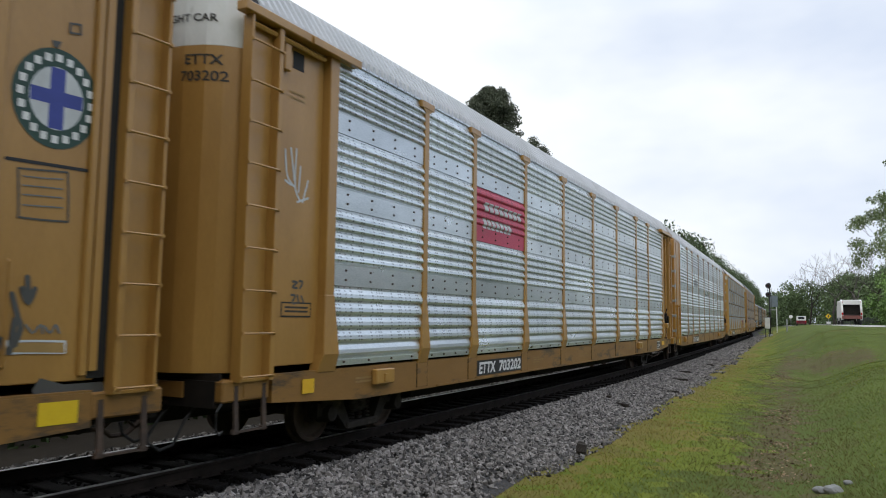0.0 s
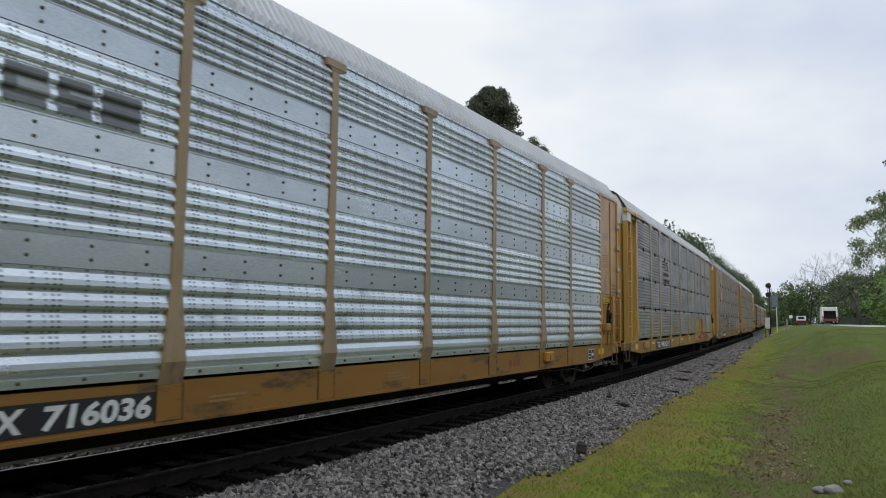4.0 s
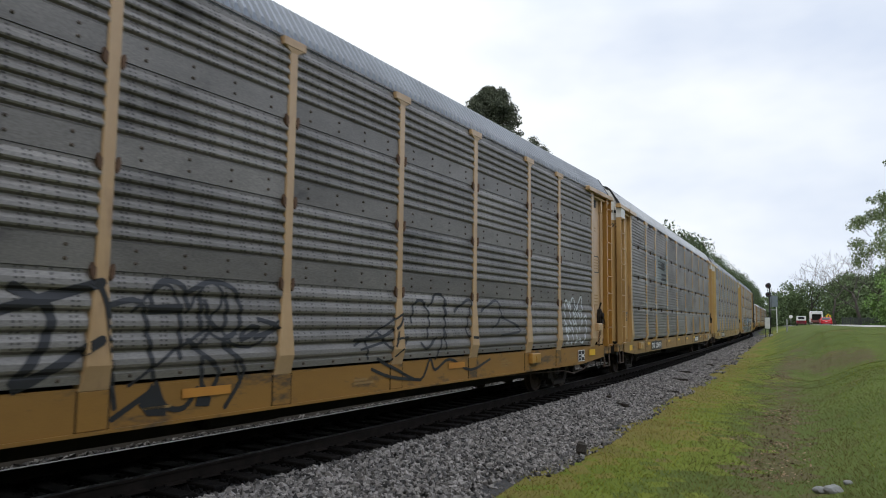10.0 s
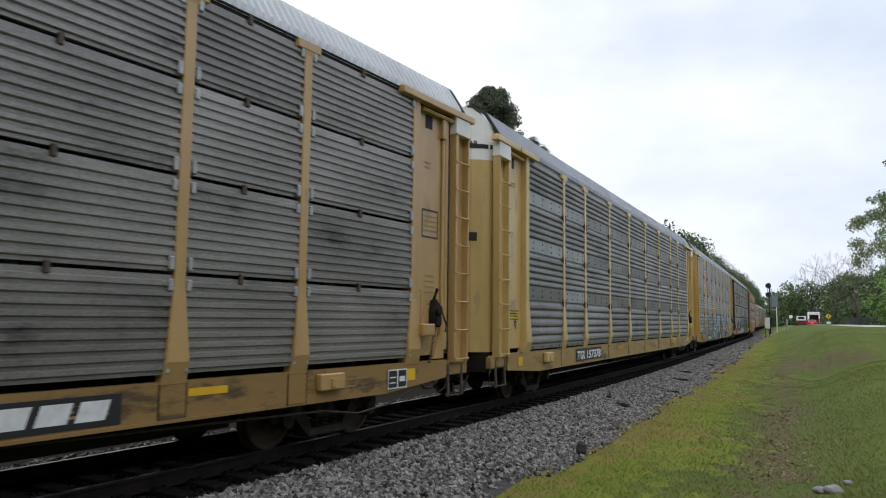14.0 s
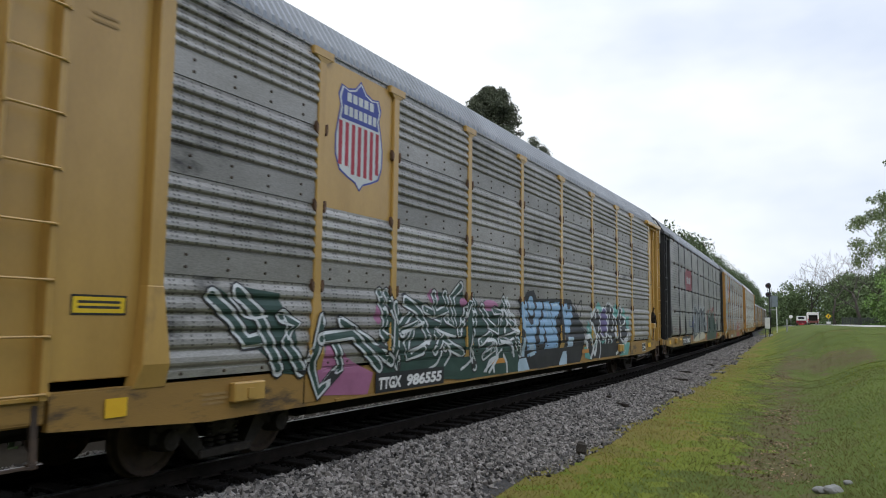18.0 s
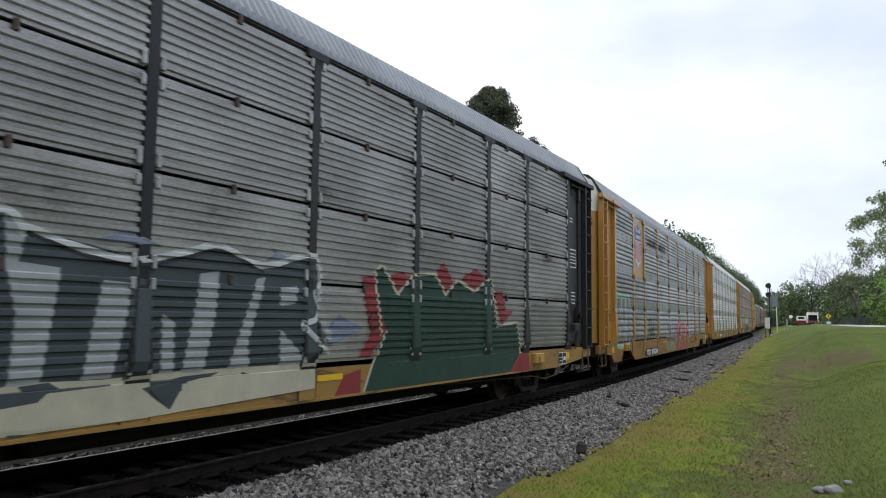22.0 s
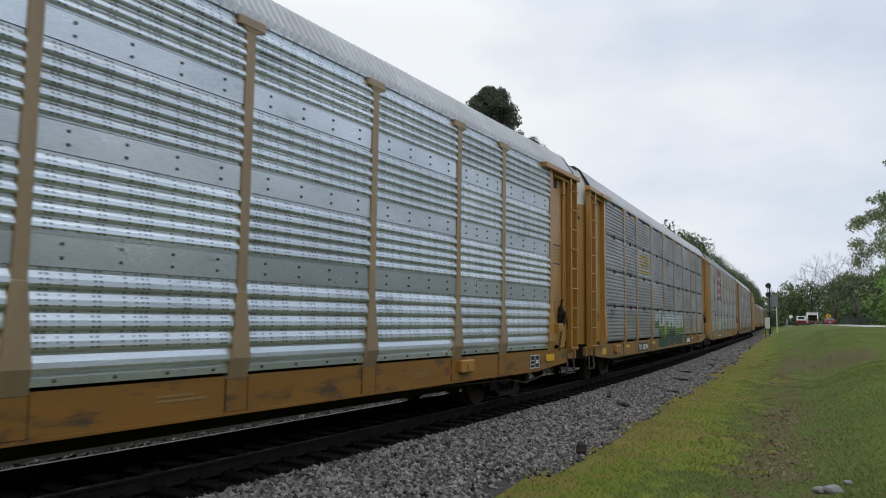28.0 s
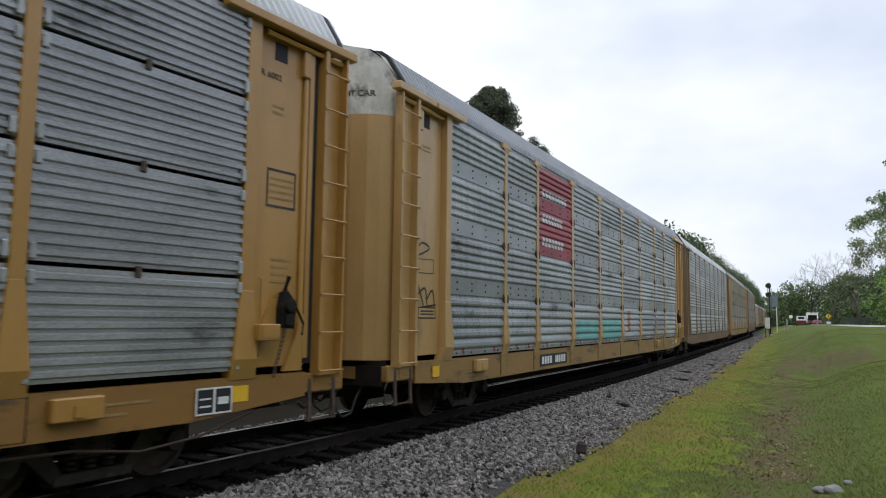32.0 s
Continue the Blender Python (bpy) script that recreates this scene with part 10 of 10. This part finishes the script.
s.fill("grey", (0.2, 2.02), (0.36, 2.02), (0.29, 1.78))
s.fill("dark_leaf", (-2.75, 1.73), (-2.61, 1.85), (-2.49, 1.82), (-2.48, 1.57), (-2.7, 1.55))
s.fill("dark_leaf", (2.07, 1.75), (2.19, 1.84), (2.3, 1.72), (2.26, 1.57), (2.1, 1.57))
s.fill("dark_leaf", (3.02, 1.75), (3.29, 1.81), (3.34, 1.61), (3.06, 1.59))
s.fill("dark_leaf", (-2.55, 1.48), (-2.35, 1.39), (-1.97, 1.25), (-1.88, 1.15), (-2.45, 1.12))
s.fill("dark_leaf", (-0.71, 1.08), (-0.27, 1.36), (0.48, 1.46), (1.2, 1.36), (1.24, 1.15))
s.fill("dark_leaf", (1.71, 1.19), (2, 1.3), (2.27, 1.2))
s.fill("dark_leaf", (-1.4, 1.12), (-1.24, 1.28), (-0.93, 1.31), (-0.92, 1.1))
s.fill("dark_leaf", (1.28, 1.19), (1.67, 1.31), (1.76, 1.15))
s.line("white", 0.05, (-3.24, 1.92), (-2.8, 1.94))
s.line("white", 0.05, (-2.42, 1.97), (-2.14, 1.98))
s.line("white", 0.05, (-0.97, 1.98), (-0.29, 1.97))
s.line("white", 0.05, (0.74, 1.91), (1.18, 1.89))
s.line("white", 0.05, (1.9, 1.88), (3.09, 1.85))
s.line("white", 0.05, (-3.13, 1.78), (-2.86, 1.8))
s.line("white", 0.05, (-1.7, 1.9), (-1.46, 1.9))
s.line("white", 0.05, (0.93, 1.53), (1.05, 1.37))
s.line("silver", 0.03, (4.51, 1.82), (4.88, 1.6))
s.line("silver", 0.03, (4.88, 1.93), (5.13, 1.88), (5.09, 1.38))
s.line("silver", 0.03, (5.4, 1.71), (5.81, 1.36))
s.line("silver", 0.03, (4.64, 1.38), (5.81, 1.19))
s.lay("painted_landscape", "painted skyline of pale blocks over green fields")
s = Spray("L")
s.fill("dark_leaf", (-2.49, 0.74), (-2.51, 1.08), (-1.52, 1.09), (-0.92, 1.1), (1.36, 1.13), (4.29, 1.2), (4.89, 1.14), (4.77, 0.73), (0.79, 0.76), (-0.9, 0.71))
s.fill("tan", (-2.09, 0.72), (-1.88, 0.92), (-1.88, 1.08), (-1.72, 1.09), (-1.73, 0.75), (-1.94, 0.73))
s.fill("tan", (-0.69, 0.7), (0.05, 0.99), (0.25, 0.76), (0.13, 0.71))
s.fill("tan", (0.79, 0.72), (0.95, 0.89), (1, 0.73))
s.fill("tan", (1.19, 0.73), (1.52, 0.96), (1.53, 0.73))
s.fill("tan", (2.32, 1.06), (2.5, 1.1), (2.58, 0.81), (2.4, 0.79))
s.fill("tan", (3.12, 0.75), (3.84, 1.07), (4.07, 0.77))
s.lay("painted_camouflage", "green and tan camouflage on the sill")


# ---- what moves ----
def run(t):
    """How far the train has run, in metres."""
    return 0.00173874 * t * t + 9.08023 * t - 1.10815


def car_pose(number, t):
    s = 44.376 + (number - 2) * LC - run(t) + (0.33 if number == 0 else 0.0)
    x0, y0, _ = on_track(s - 9.6)
    x1, y1, _ = on_track(s + 9.6)
    return pose((x0 + x1) / 2, (y0 + y1) / 2, 0, 0, 0, math.degrees(math.atan2(y1 - y0, x1 - x0)))


def road_pose(y, lane):
    return pose(float(road_x(y)) + lane, y, float(road_z(y)) + 0.03, 0, 0, math.degrees(math.atan2(1, float(road_x(y + 1) - road_x(y)))))


def drive(car, rows, lane):
    walk(car, [(t, road_pose(y, lane)) for t, y in rows])


def motions():
    drive(TRUCK, [(0, 103), (2.5, 126), (4.5, 142), (6, 154), (9, 170), (12, 180), (16, 186), (24, 189), (SECONDS, 190)], 1.7)
    drive(PICKUP, [(0, 160), (SECONDS, 160)], -2.4)
    drive(RED_CAR, [(0, 20), (3, 45), (5, 66), (6, 79.5), (7, 93), (8, 104), (9, 114), (10, 125), (11, 134), (12, 143), (13, 153), (15, 178), (17.5, 205), (22, 250), (SECONDS, 330)], 0.2)
    drive(MAROON_CAR, [(0, -50), (19, 28), (23.5, 71), (24, 77), (24.8, 87), (26, 102), (27.5, 126), (29, 150), (30, 160), (31, 166), (SECONDS, 169)], 1.6)
    times = [0.5 * i for i in range(65)]
    for number, car, wheels, spec in TRAIN:
        walk(car, [(t, car_pose(number, t)) for t in times])
        near = [i / FPS for i in range(0, 961) if -22 < 44.376 + (number - 2) * LC - run(i / FPS) < 62]
        if near:
            near = sorted({0.0, *near, SECONDS})
        for wheel, a in wheels:
            if near:
                first, last = near[1] if len(near) > 2 else 0.0, near[-2]
                walk(wheel, [(t, pose(a, 0, 0.42, 0, -math.degrees(run(min(max(t, first), last)) / 0.42) % 360, 0)) for t in near])


motions()
